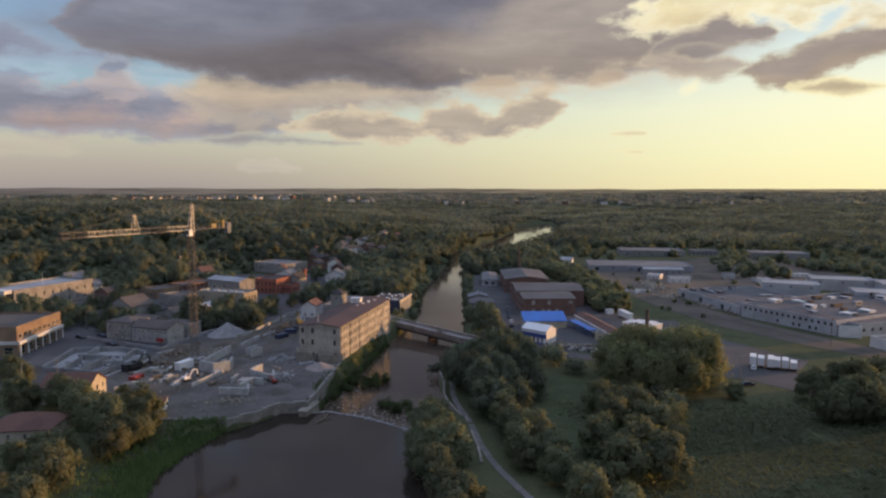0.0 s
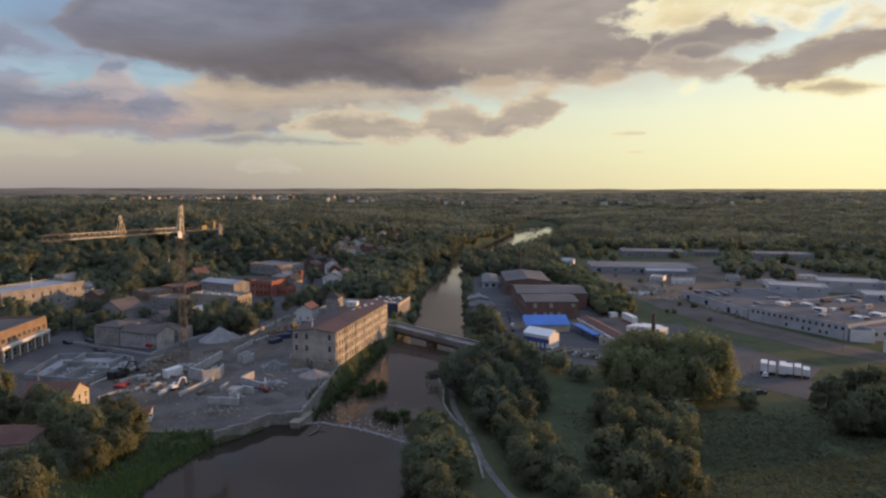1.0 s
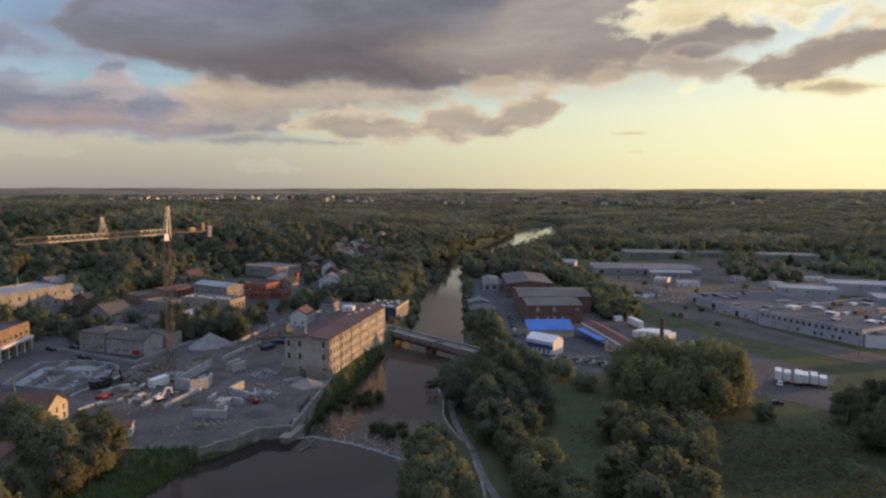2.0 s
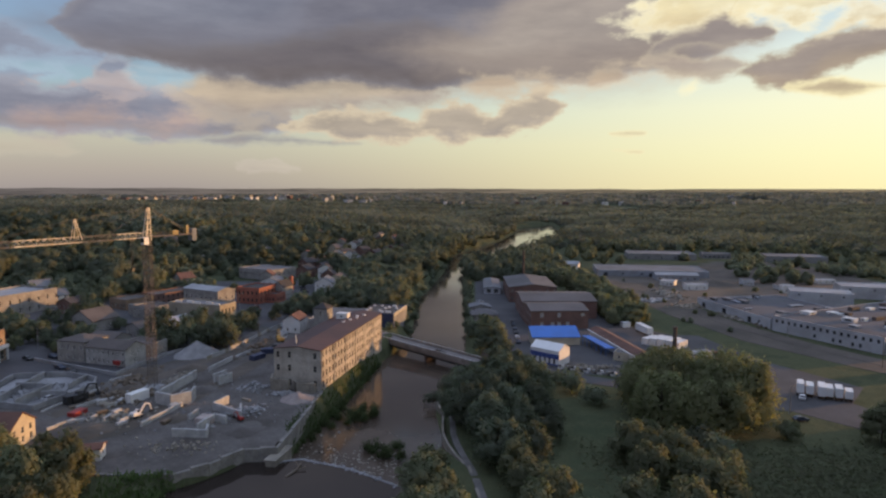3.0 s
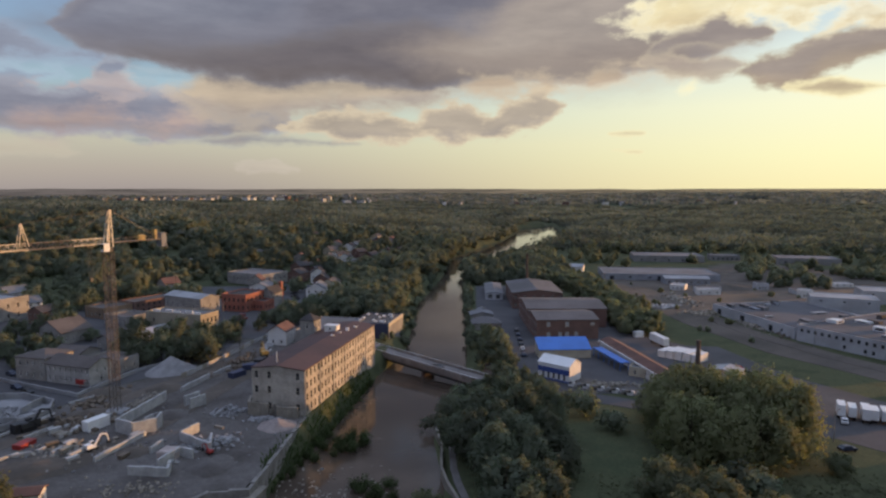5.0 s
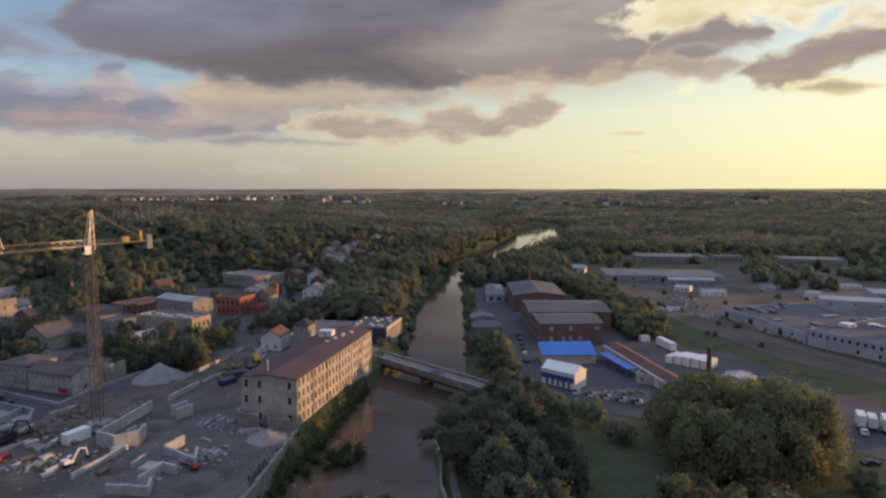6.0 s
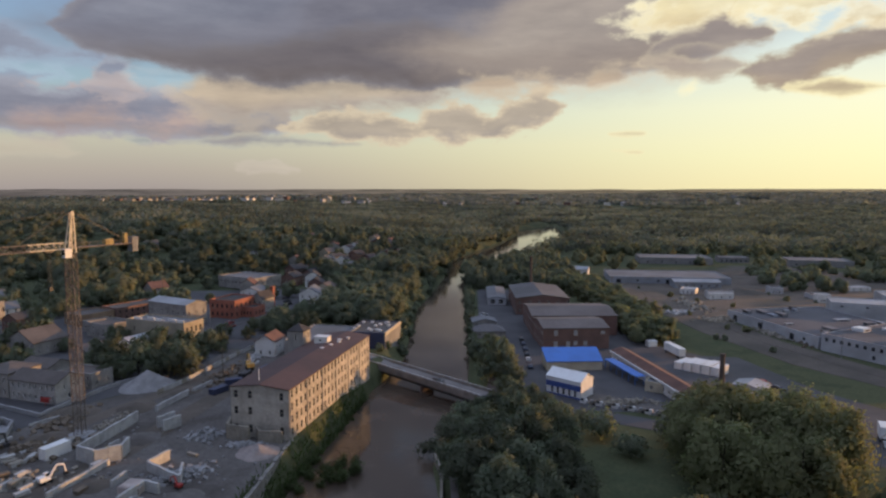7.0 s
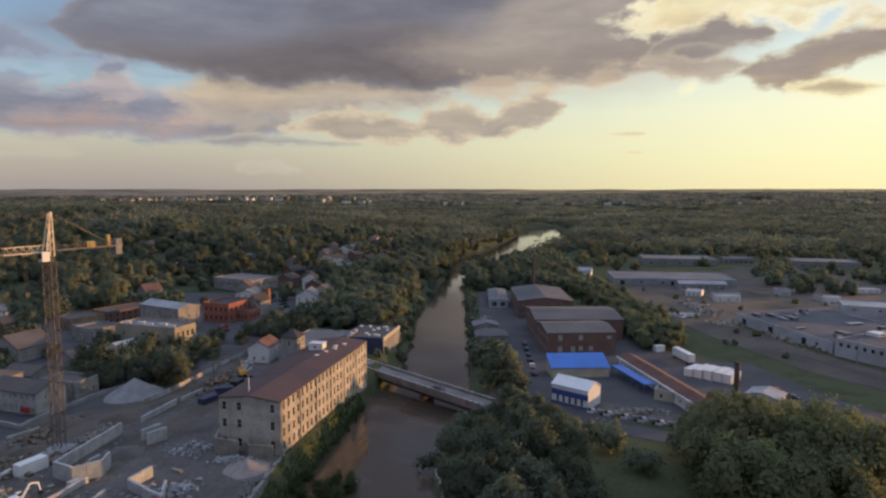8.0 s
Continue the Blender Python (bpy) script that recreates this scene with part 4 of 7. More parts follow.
# bridge
def make_bridge():
    a, b = Vector((12.4, 252.5, 0)), Vector((-22.3, 284.6, 0))
    d = (b - a).normalized()
    long = (b - a).length
    rot = math.degrees(math.atan2(d.y, d.x))
    root = thing("bridge", "low brown-stained concrete road bridge over the river", "bridge", pose(a.x, a.y, 0.55, 0, -1.3, rot))
    half = 2.9
    g = Geo()
    g.box(-1, -half, -0.9, long + 9, half, 0)
    part("deck", g.mesh("deck", DECK), root, "worn brownish paved deck")
    g = Geo()
    k0, k1, rise = long - 5, long + 10, 0.8
    q = [(k0, -half, 0.02), (k1, -half, rise), (k1, half, rise), (k0, half, 0.02)]
    g.face(*q)
    for i in range(4):
        (px, py, pz), (qx, qy, qz) = q[i], q[(i + 1) % 4]
        g.face((px, py, -0.85), (qx, qy, -0.85), (qx, qy, qz), (px, py, pz))
    part("end_slab", g.mesh("end_slab", DECK), root)
    for side in (-half - 0.3, half):
        g = Geo()
        g.box(-1, side, -1.5, long + 9, side + 0.3, 0.55)
        parapet = part("parapet", g.mesh("parapet", BRIDGE_STONE), root)
        for k in range(26):
            g = Geo()
            g.box(k * long / 22 - 0.2, side - 0.07, 0.55, k * long / 22 + 0.2, side + 0.37, 1.0)
            part("post", g.mesh("post", BRIDGE_STONE), parapet)
        g = Geo()
        g.box(-1, side + 0.08, 0.86, long + 9, side + 0.22, 0.98)
        part("rail", g.mesh("rail", WHITE_METAL), parapet)
    # dark beams added below the deck to stand for the shade there
    for side in (-half + 0.3, -0.5, half - 1.3):
        g = Geo()
        g.box(1.5, side, -2.5, long + 0.5, side + 1.0, -0.903)
        part("girder", g.mesh("girder", DARK_STEEL), root, "dark beam added to stand for the shade under the deck")
    # pier and abutments: shade under the deck put into a dark brick colour
    g = Geo()
    g.box(long * 0.5 - 0.45, -half + 0.05, -7, long * 0.5 + 0.45, half - 0.05, -2.503)
    part("pier", g.mesh("pier", STACK_BRICK), root)
    for k0, k1 in ((-1, 2.5), (long - 1.2, long + 9)):
        g = Geo()
        g.box(k0, -half + 0.05, -7, k1, half - 0.05, -0.904)
        part("abutment", g.mesh("abutment", STACK_BRICK), root)


make_bridge()
g = Geo()
for (ax, ay, az), (bx, by, bz) in (((12.6, 253.2, 0.55), (22, 250.0, 0.2)), ((22, 250.0, 0.2), (36, 245.4, RIGHT_Z + 0.11))):
    side = Vector((by - ay, ax - bx)).normalized() * 4.4
    near, far = ((ax + side.x, ay + side.y), (bx + side.x, by + side.y)), ((ax - side.x, ay - side.y), (bx - side.x, by - side.y))
    q = [(*near[0], az), (*near[1], bz), (*far[1], bz), (*far[0], az)]
    g.face(*q[::-1])
    for i in range(4):
        (px, py, pz), (qx, qy, qz) = q[i], q[(i + 1) % 4]
        g.face((px, py, -4), (qx, qy, -4), (qx, qy, qz), (px, py, pz))
single("bridge_approach", g, [ASPHALT], "grey asphalt ramp down from the bridge", "ramp", kind="structure")

# ---- the town ----
def two_rows(length, n, w=1.0, h=1.5, sills=(1.0, 4.2), margin=1.2):
    return [o for z in sills for o in row(length, n, z, w, h, margin)]


building("red_brick_block", "bright orange-red brick corner block with dark windows", -109.5, 360.0, LEFT_Z, -18, 14, 17, 8.0, ORANGE, DARK_ROOF, "flat", front=two_rows(14, 5, 1.1, 1.9, (1.0, 4.8)), right=two_rows(17, 5, 1.1, 1.9, (1.0, 4.8)),
         parapet=0.6, category="brick building", frame_m=BRICK)
building("red_brick_wing", "lower orange brick wing beside the corner block", -95.3, 361.0, LEFT_Z, -18, 7.5, 9, 4.4, ORANGE, DARK_ROOF, "flat", front=row(7.5, 3, 1.2, 1.0, 1.7), right=row(9, 3, 1.2, 1.0, 1.7), category="brick building", frame_m=BRICK)
building("stone_gable_house", "narrow stone house with a steep gable", -92.5, 371.0, LEFT_Z, -18, 5.5, 10, 7.0, STONE, DARK_ROOF, "gable", 3.2, front=two_rows(5.5, 2, 0.9, 1.5), right=two_rows(10, 3, 0.9, 1.5), category="house")
g = Geo()
g.box(-0.8, -0.8, 0, 0.8, 0.8, 11.2)
g.box(-1.0, -1.0, 11.2, 1.0, 1.0, 11.7)
g.tube(0, 0, 11.7, 12.5, 0.3, 0.25, 8)
single("brick_chimney", g, [ORANGE], "tall square orange brick chimney", "chimney", pose(-85.5, 381, LEFT_Z - 0.3, 0, 0, -18))
building("bank_building", "long flat-roofed buff stone building with a sunlit end", -124.5, 312.0, LEFT_Z, -19, 28, 11, 8.6, BUFF, GREY_ROOF, "flat", front=[(4, 5.0, 1.0, 1.5), (13, 5.0, 1.0, 1.5), (20, 5.0, 1.0, 1.5), (24, 1.2, 1.1, 1.6)], right=two_rows(11, 4, 1.3, 2.3, (0.9, 4.9)), parapet=0.6, frame_m=BUFF)
for k in range(5):
    g = Geo()
    g.box(0, 0, -0.05, 3.2, 0.5, 0.75)
    g.box(-0.08, -0.06, 0.75, 3.28, 0.56, 0.88)
    single("roof_skylight", g, [WHITE], "low white skylight upstand on a flat roof", "skylight", pose(-124.5, 312.0, LEFT_Z + 8.6, 0, 0, -19) @ pose(1.5 + k * 5.2, 2.6 + (k % 2) * 1.5, 0, 0, 0, 4), "skylights on the buff building")
building("grey_hall", "big grey hall with a pale low roof", -133.5, 350.5, LEFT_Z, -29, 25, 11, 9.4, STONE, PALE_ROOF, "gable", 1.5, front=two_rows(25, 7, 1.0, 1.5, (1.2, 5.0)), right=two_rows(11, 3, 1.0, 1.5, (1.2, 5.0)), category="hall", ridge="width")
building("shop_row", "row of red brick shops with a sunlit facade", -158.3, 356.2, LEFT_Z, -31, 12, 24, 5.6, BRICK, BROWN_ROOF, "flat", front=row(12, 3, 1.1, 1.3, 1.8), right=two_rows(24, 8, 1.2, 1.5, (0.8, 3.4)), category="shops", frame_m=BRICK)
building("shop_row", "low flat-roofed row of tan shops with a sunlit parapet", -169.0, 345.2, LEFT_Z, -31, 14, 15, 4.8, TAN_BRICK, BROWN_ROOF, "flat", front=row(14, 4, 1.1, 1.4, 1.7), right=row(15, 5, 1.1, 1.3, 1.7), category="shops")
building("shop_row", "plain grey flat-roofed shop behind the corner", -152.0, 330.0, LEFT_Z, -31, 15, 10, 4.2, STONE, BROWN_ROOF, "flat", front=row(15, 4, 1.1, 1.4, 1.6), right=row(10, 3, 1.1, 1.2, 1.6), category="shops")
building("corner_shop", "small flat-roofed stone shop with an orange parapet", -146, 322.0, LEFT_Z, -31, 13, 12, 5.4, STONE, BROWN_ROOF, "flat", front=two_rows(13, 4, 0.9, 1.3, (0.9, 3.2)), right=row(12, 3, 1.2, 1.2, 1.6), category="shop")
building("blue_grey_house", "small pale blue house with a shallow roof", -121, 297.0, LEFT_Z, -25, 9, 9, 4.0, WHITE, PALE_ROOF, "gable", 1.4, front=row(9, 2, 1.0, 1.0, 1.3), right=row(9, 2, 1.0, 1.0, 1.3), category="house")
building("yard_shed", "small cream shed with a dark roof", -110, 292.0, LEFT_Z, -20, 7, 6, 2.8, CREAM, DARK_ROOF, "gable", 1.2, front=row(7, 2, 0.8, 0.9, 1.1), category="shed")
building("yard_house", "small stone house with a brown roof", -131, 286.0, LEFT_Z, -30, 9, 8, 3.6, STONE, BROWN_ROOF, "gable", 1.8, front=row(9, 2, 0.9, 1.0, 1.3), right=row(8, 2, 0.9, 1.0, 1.3), category="house")
building("long_flat_building", "long grey flat-roofed building at the foot of the woods", -138, 452, LEFT_Z + 2.0, -31, 31, 22, 5.2, STONE, GREY_ROOF, "flat", front=row(31, 9, 1.4, 1.3, 1.7), right=row(22, 5, 1.4, 1.3, 1.7))
building("stone_row_house", "long two-storey plastered stone house with a dark brown roof", -123.5, 243.4, LEFT_Z, -18.2, 17.3, 9, 5.8, ROW_PLASTER, BROWN_ROOF, "gable", 2.1, front=two_rows(17.3, 8, 0.8, 1.3, (1.0, 3.8), 0.8), right=[(3, 3.6, 0.8, 1.2), (6, 3.6, 0.8, 1.2), (4.5, 0.8, 1.1, 1.6)],
         category="house", ridge="width", frame_m=WHITE)
g = Geo()
g.tube(0, 0, 0, 2.2, 0.08, 0.08, 8)
g.box(-1.7, -0.3, 2.2, 1.7, 0.4, 2.35)
g.box(-1.6, -0.25, 1.1, 1.6, -0.2, 2.2)
single("red_awning", g, [RED_PAINT], "faded red awning before the stone house", "awning", pose(-109.6, 237.4, LEFT_Z, 0, 0, -18.2))
building("stone_row_house", "older square stone house with a low brown hipped roof", -135.4, 246.9, LEFT_Z, -15, 11.6, 11, 7.2, STONE, BROWN_ROOF, "hip", 1.3, front=two_rows(11.6, 4, 0.9, 1.5, (1.0, 4.4)), right=two_rows(11, 3, 0.9, 1.5, (1.0, 4.4)), category="house", frame_m=WHITE)
building("back_house", "low flat-roofed house behind the stone row", -117, 255.5, LEFT_Z, -18, 13, 8, 4.4, STONE, BROWN_ROOF, "flat", front=two_rows(13, 4, 0.8, 1.1, (0.9, 2.8)), right=row(8, 2, 1.0, 0.8, 1.2), category="house")
building("back_house", "small brown-roofed house between the yards", -134, 263, LEFT_Z, -18, 12, 9, 4.2, STONE, BROWN_ROOF, "gable", 1.8, front=two_rows(12, 4, 0.8, 1.1, (0.9, 2.6)), right=row(9, 2, 1.0, 0.8, 1.2), category="house", ridge="width")
building("stone_cottage", "broad grey stone house with a dark gabled roof", -160.0, 294.8, LEFT_Z, -23, 15, 13, 4.8, STONE, BROWN_ROOF, "gable", 4.0, front=two_rows(15, 4, 0.8, 1.2, (0.9, 3.1)), right=row(13, 4, 1.2, 0.8, 1.3), category="house", frame_m=WHITE)
building("blue_grey_house", "low pale blue house with a flat roof", -118, 304.0, LEFT_Z, -22, 12, 6, 3.4, FACTORY_WALL, GREY_ROOF, "flat", front=row(12, 3, 1.0, 1.0, 1.3), right=row(6, 2, 1.0, 0.9, 1.3), category="house", parapet=0.2)
building("market_building", "long flat-roofed building with an open arcade and sunlit upper floor", -196.5, 216.5, LEFT_Z, 4, 44, 29, 9.9, TAN_BRICK, BROWN_ROOF, "flat", right=row(29, 9, 6.2, 2.2, 1.6, 1.0) + row(29, 6, 0.4, 3.6, 3.0, 1.2),
         front=row(44, 9, 0.4, 3.4, 3.0, 1.5), parapet=0.9)
g = Geo()
g.box(-0.6, -0.7, 4.4, 44.7, -0.05, 5.4)
g.box(44.05, -0.7, 4.4, 45.2, 29.2, 5.4)
for k in range(7):
    g.box(44.6, 0.2 + k * 4.7, -0.3, 45.0, 0.6 + k * 4.7, 4.4)
single("arcade", g, [WHITE], "white arcade band and posts along the flat-roofed building", "arcade", pose(-196.5, 216.5, LEFT_Z, 0, 0, 4))
civic = building("civic_hall", "cream classical hall with a columned porch and flat roof", -233, 311, LEFT_Z, -20, 24, 44, 9.6, STONE, PALE_ROOF, "flat", front=two_rows(24, 6, 1.2, 2.2, (1.2, 5.6)), right=two_rows(46, 10, 1.2, 2.2, (1.2, 5.6)), parapet=0.9,
                 category="hall")
for k in range(7):
    g = Geo()
    g.tube(0, 0, 0, 8.4, 0.5, 0.42, 12)
    g.box(-0.65, -0.65, 8.4, 0.65, 0.65, 8.9)
    g.box(-0.65, -0.65, -0.5, 0.65, 0.65, 0.02)
    part("column", g.mesh("column", WHITE), civic, "white round column", pose(2 + k * 3.3, -3.2, 0))
add_box(civic, "entablature", 0.8, -4.2, 8.9, 23.2, -0.02, 10.6, WHITE)
add_box(civic, "plinth", 0.6, -4.4, -1.0, 23.4, -0.02, -0.004, CONCRETE)
g = Geo()
g.tube(0, 0, 0, 7, 0.1, 0.06, 8)
g.tube(0, 0, 7, 7.2, 0.16, 0.02, 8)
single("flagpole", g, [WHITE_METAL], "bare white flagpole on the hall roof", "flagpole", pose(-211, 326, LEFT_Z + 9.6))
lit = building("gabled_house", "small house with a pale sunlit gable and brown roof", -112, 168.8, LEFT_Z, 0, 13.5, 9.0, 4.8, CREAM, RED_ROOF, "gable", 3.0, right=two_rows(9, 3, 1.0, 1.5, (0.7, 2.9), 1.1), front=row(13, 4, 0.9, 0.9, 1.3), category="house", ridge="width")
building("red_roofed_house", "low house under a broad red hipped roof", -108, 141, LEFT_Z, 8, 15, 11, 3.2, CREAM, RED_ROOF, "hip", 2.6, front=row(15, 4, 0.9, 1.0, 1.3), right=row(11, 3, 0.9, 1.0, 1.3), category="house")
cabin = building("site_cabin", "small white site cabin with a rusty roof", -80.5, 163.6, LEFT_Z, 12, 5.0, 3.6, 2.7, WHITE, RED_ROOF, "gable", 0.6, front=[(1.2, 1.0, 0.8, 0.9)], right=[(1.7, 1.0, 0.9, 1.0)], category="cabin", ridge="width", sink=0.6)

# houses among the trees on the slope
random.seed(11)
HOMES = [(-70, 395), (-66, 412), (-74, 430), (-104, 405), (-112, 425), (-96, 455), (-80, 452), (-88, 478), (-206, 355), (-225, 265), (-200, 250), (-88, 566), (-87, 740), (-71, 708), (-54, 705), (-95, 508), (-104, 500), (-85, 615), (-46, 640), (-112, 540), (-70, 520), (-60, 560), (-66, 687), (-100, 640), (-74, 590), (-120, 600), (-165, 422), (-205, 470), (-182, 330), (-253, 602), (-188, 526), (-230, 380),
         (-150, 560), (-135, 690), (-90, 542), (-78, 548), (-48, 600), (-52, 585), (-98, 590), (-82, 650), (-40, 612)]
for k, (hx, hy) in enumerate(HOMES):
    wall_m, roof_m = random.choice([(WHITE, DARK_ROOF), (CREAM, BROWN_ROOF), (BRICK, DARK_ROOF), (WHITE, GREY_ROOF), (STONE, RED_ROOF)])
    w, d = random.uniform(8, 11), random.uniform(9, 13)
    building("hillside_house", f"small {'white' if wall_m is WHITE else 'cream' if wall_m is CREAM else 'brick' if wall_m is BRICK else 'stone'} house half hidden among trees", hx - w / 2, hy, relief(hx, hy), random.uniform(-40, 10), w, d,
             random.uniform(4.8, 6.4), wall_m, roof_m, "gable", random.uniform(2.2, 3.2), front=two_rows(w, 3, 0.9, 1.3, (0.9, 3.2)), right=two_rows(d, 3, 0.9, 1.3, (0.9, 3.2)), category="house", group="houses on the wooded slope", sink=4)

# ---- the building site ----
def make_crane():
    root = thing("tower_crane", "tall tower crane with a pale lattice jib over the building site", "crane", pose(-87.6, 215.8, LEFT_Z))
    top, half = 43.5, 0.95
    g = Geo()
    for sx in (-half, half):
        for sy in (-half, half):
            g.beam((sx, sy, 0), (sx, sy, top), 0.17)
    n = 26
    for k in range(n):
        z0, z1 = k * top / n, (k + 1) * top / n
        for a, b in (((-half, -half), (half, -half)), ((half, -half), (half, half)), ((half, half), (-half, half)), ((-half, half), (-half, -half))):
            p, q = (a, b) if k % 2 else (b, a)
            g.beam((*p, z0), (*q, z1), 0.09)
            g.beam((*a, z1), (*b, z1), 0.08)
    part("mast", g.mesh("mast", MAST), root, "rusty brown lattice mast")
    g = Geo()
    g.box(-2.6, -2.6, -0.3, 2.6, 2.6, 0.6)
    part("base_block", g.mesh("base_block", CONCRETE), root)
    turn = pose(0, 0, top, 0, 0, 242)  # local x runs out along the jib
    g = Geo()
    g.tube(0, 0, 0, 1.2, 1.3, 1.3, 14)
    part("slewing_ring", g.mesh("slewing_ring", DARK_STEEL), root, m=turn)
    g = Geo()
    apex = 11.0
    for sy in (-0.8, 0.8):
        g.beam((0.9, sy, 1.2), (-0.6, sy * 0.5, apex), 0.26)
        g.beam((-0.9, sy, 1.2), (-0.9, sy * 0.5, apex), 0.26)
        for k in range(5):
            f, f2 = k / 5, (k + 1) / 5
            g.beam((0.9 - 1.5 * f, sy * (1 - f / 2), 1.2 + (apex - 1.2) * f), (-0.9, sy * (1 - f2 / 2), 1.2 + (apex - 1.2) * f2), 0.13)
    for k in range(6):
        f = k / 5
        for x in (0.9 - 1.5 * f, -0.9):
            g.beam((x, -0.8 * (1 - f / 2), 1.2 + (apex - 1.2) * f), (x, 0.8 * (1 - f / 2), 1.2 + (apex - 1.2) * f), 0.13)
    part("tower_head", g.mesh("tower_head", STEEL), root, "pale steel tower head", turn)

    def truss(x0, x1, low, high, wide, step):
        t = Geo()
        for sy in (-wide, wide):
            t.beam((x0, sy, low), (x1, sy, low), 0.2)
        t.beam((x0, 0, high), (x1, 0, high), 0.22)
        k = max(1, round((x1 - x0) / step))
        for i in range(k):
            a, b = x0 + (x1 - x0) * i / k, x0 + (x1 - x0) * (i + 1) / k
            m = (a + b) / 2
            for sy in (-wide, wide):
                t.beam((a, sy, low), (m, 0, high), 0.1)
                t.beam((m, 0, high), (b, sy, low), 0.1)
            t.beam((a, -wide, low), (a, wide, low), 0.1)
            t.beam((a, -wide, low), (b, wide, low), 0.08)
        return t

    # pale and dark brown sections alternate along the jib
    for x0, x1, m in ((1.2, 9.5, STEEL), (9.5, 20.2, MAST), (20.2, 37.0, STEEL), (37.0, 45.0, MAST)):
        part("jib_section", truss(x0, x1, 2.2, 3.7, 0.75, 1.7).mesh("jib_section", m), root, "lattice jib section", turn)
    g = Geo()
    for sy in (-0.7, 0.7):
        g.beam((20.0, sy, 3.0), (21.3, sy * 0.4, 8.4), 0.2)
        g.beam((22.2, sy, 3.0), (21.3, sy * 0.4, 8.4), 0.16)
    g.beam((21.3, -0.3, 8.4), (21.3, 0.3, 8.4), 0.2)
    part("jib_post", g.mesh("jib_post", STEEL), root, m=turn)
    for a, b in (((-0.7, 0, apex), (21.3, 0, 8.4)), ((21.3, 0, 8.4), (43, 0, 3.7)), ((-0.7, 0, apex), (12, 0, 3.7)), ((-0.8, 0.3, apex), (-14.5, 0.5, 3.2)), ((-0.8, -0.3, apex), (-14.5, -0.5, 3.2))):
        g = Geo()
        g.beam(a, b, 0.09)
        part("tie_rod", g.mesh("tie_rod", DARK_STEEL), root, m=turn)
    g = Geo()
    for sy in (-0.8, 0.8):
        g.beam((-1.2, sy, 2.4), (-17.3, sy, 2.4), 0.28)
        g.beam((-1.2, sy, 3.4), (-17.3, sy, 3.4), 0.06)
    for k in range(11):
        x = -1.2 - k * 1.6
        g.beam((x, -0.8, 2.4), (x, 0.8, 2.4), 0.12)
        for sy in (-0.8, 0.8):
            g.beam((x, sy, 2.4), (x, sy, 3.4), 0.06)
    g.box(-17.3, -0.75, 2.5, -1.2, 0.75, 2.56)
    part("counter_jib", g.mesh("counter_jib", MAST), root, "brown counter-jib walkway", turn)
    for k in range(4):
        g = Geo()
        g.box(-17.2 + k * 0.42, -1.0, 0.3, -16.84 + k * 0.42, 1.0, 4.1)
        part("counterweight", g.mesh("counterweight", CONCRETE), root, m=turn)
    g = Geo()
    g.box(-10.6, -0.7, 2.57, -8.6, 0.7, 3.9)
    part("winch_house", g.mesh("winch_house", YELLOW_PAINT), root, "yellow winch house", turn)
    g = Geo()
    g.box(-14.6, -0.5, 2.57, -13.8, 0.5, 5.2)
    part("motor_box", g.mesh("motor_box", YELLOW_PAINT), root, m=turn)
    g = Geo()
    g.box(1.0, 0.9, 0.3, 2.6, 2.3, 2.4)
    g.box(2.602, 1.0, 0.9, 2.64, 2.2, 2.2, 1)
    part("cab", g.mesh("cab", WHITE_METAL, GLASS), root, "small white cab with glass front", turn)
    g = Geo()
    g.box(4.2, -0.7, 1.7, 6.0, 0.7, 2.1)
    g.beam((4.8, 0.2, 1.7), (4.8, 0.2, -6.2), 0.06)
    g.beam((5.4, 0.2, 1.7), (5.4, 0.2, -6.2), 0.06)
    g.box(4.7, -0.1, -7.2, 5.5, 0.5, -6.2)
    part("trolley", g.mesh("trolley", DARK_STEEL), root, m=turn)


make_crane()

# river wall of the site, stone by course, following the bank
SITE_WALL = [(-78, 157.2), (-67, 157.6), (-57, 157.8), (-51.2, 162.9), (-46.0, 170.8), (-38.6, 171.6), (-37.9, 180), (-36.4, 204), (-35.6, 213)]
site_wall = thing("river_wall", "weathered pale concrete river wall round the building site", "retaining wall", pose(0, 0, 0), kind="structure")
for (ax, ay), (bx, by) in zip(SITE_WALL, SITE_WALL[1:]):
    long = math.hypot(bx - ax, by - ay)
    n = max(1, round(long / 3.2))
    turn = pose(ax, ay, 0, 0, 0, math.degrees(math.atan2(by - ay, bx - ax)))
    for k in range(n):
        g = Geo()
        a, b = k * long / n + 0.03, (k + 1) * long / n - 0.03
        g.box(a, -0.35, -5, b, 0.35, LEFT_Z + 0.16 + 0.10 * ((k * 7) % 3))
        if k % 3:
            g.box(a - 0.01, -0.45, LEFT_Z + 0.18, b + 0.01, 0.45, LEFT_Z + 0.34 + 0.1 * ((k * 5) % 2))
        part("wall_panel", g.mesh("wall_panel", WALL_STONE), site_wall, m=turn)
g = Geo()
g.box(-1.2, -4.5, -2.2, 1.2, 4.0, LEFT_Z + 0.4)
g.box(-1.5, -4.8, LEFT_Z + 0.4, 1.5, 4.2, LEFT_Z + 0.75)
single("sluice_pier", g, [OLD_STONE], "stubby old stone sluice pier at the river wall", "pier", pose(-38.2, 172.5, -2, 0, 0, -12))


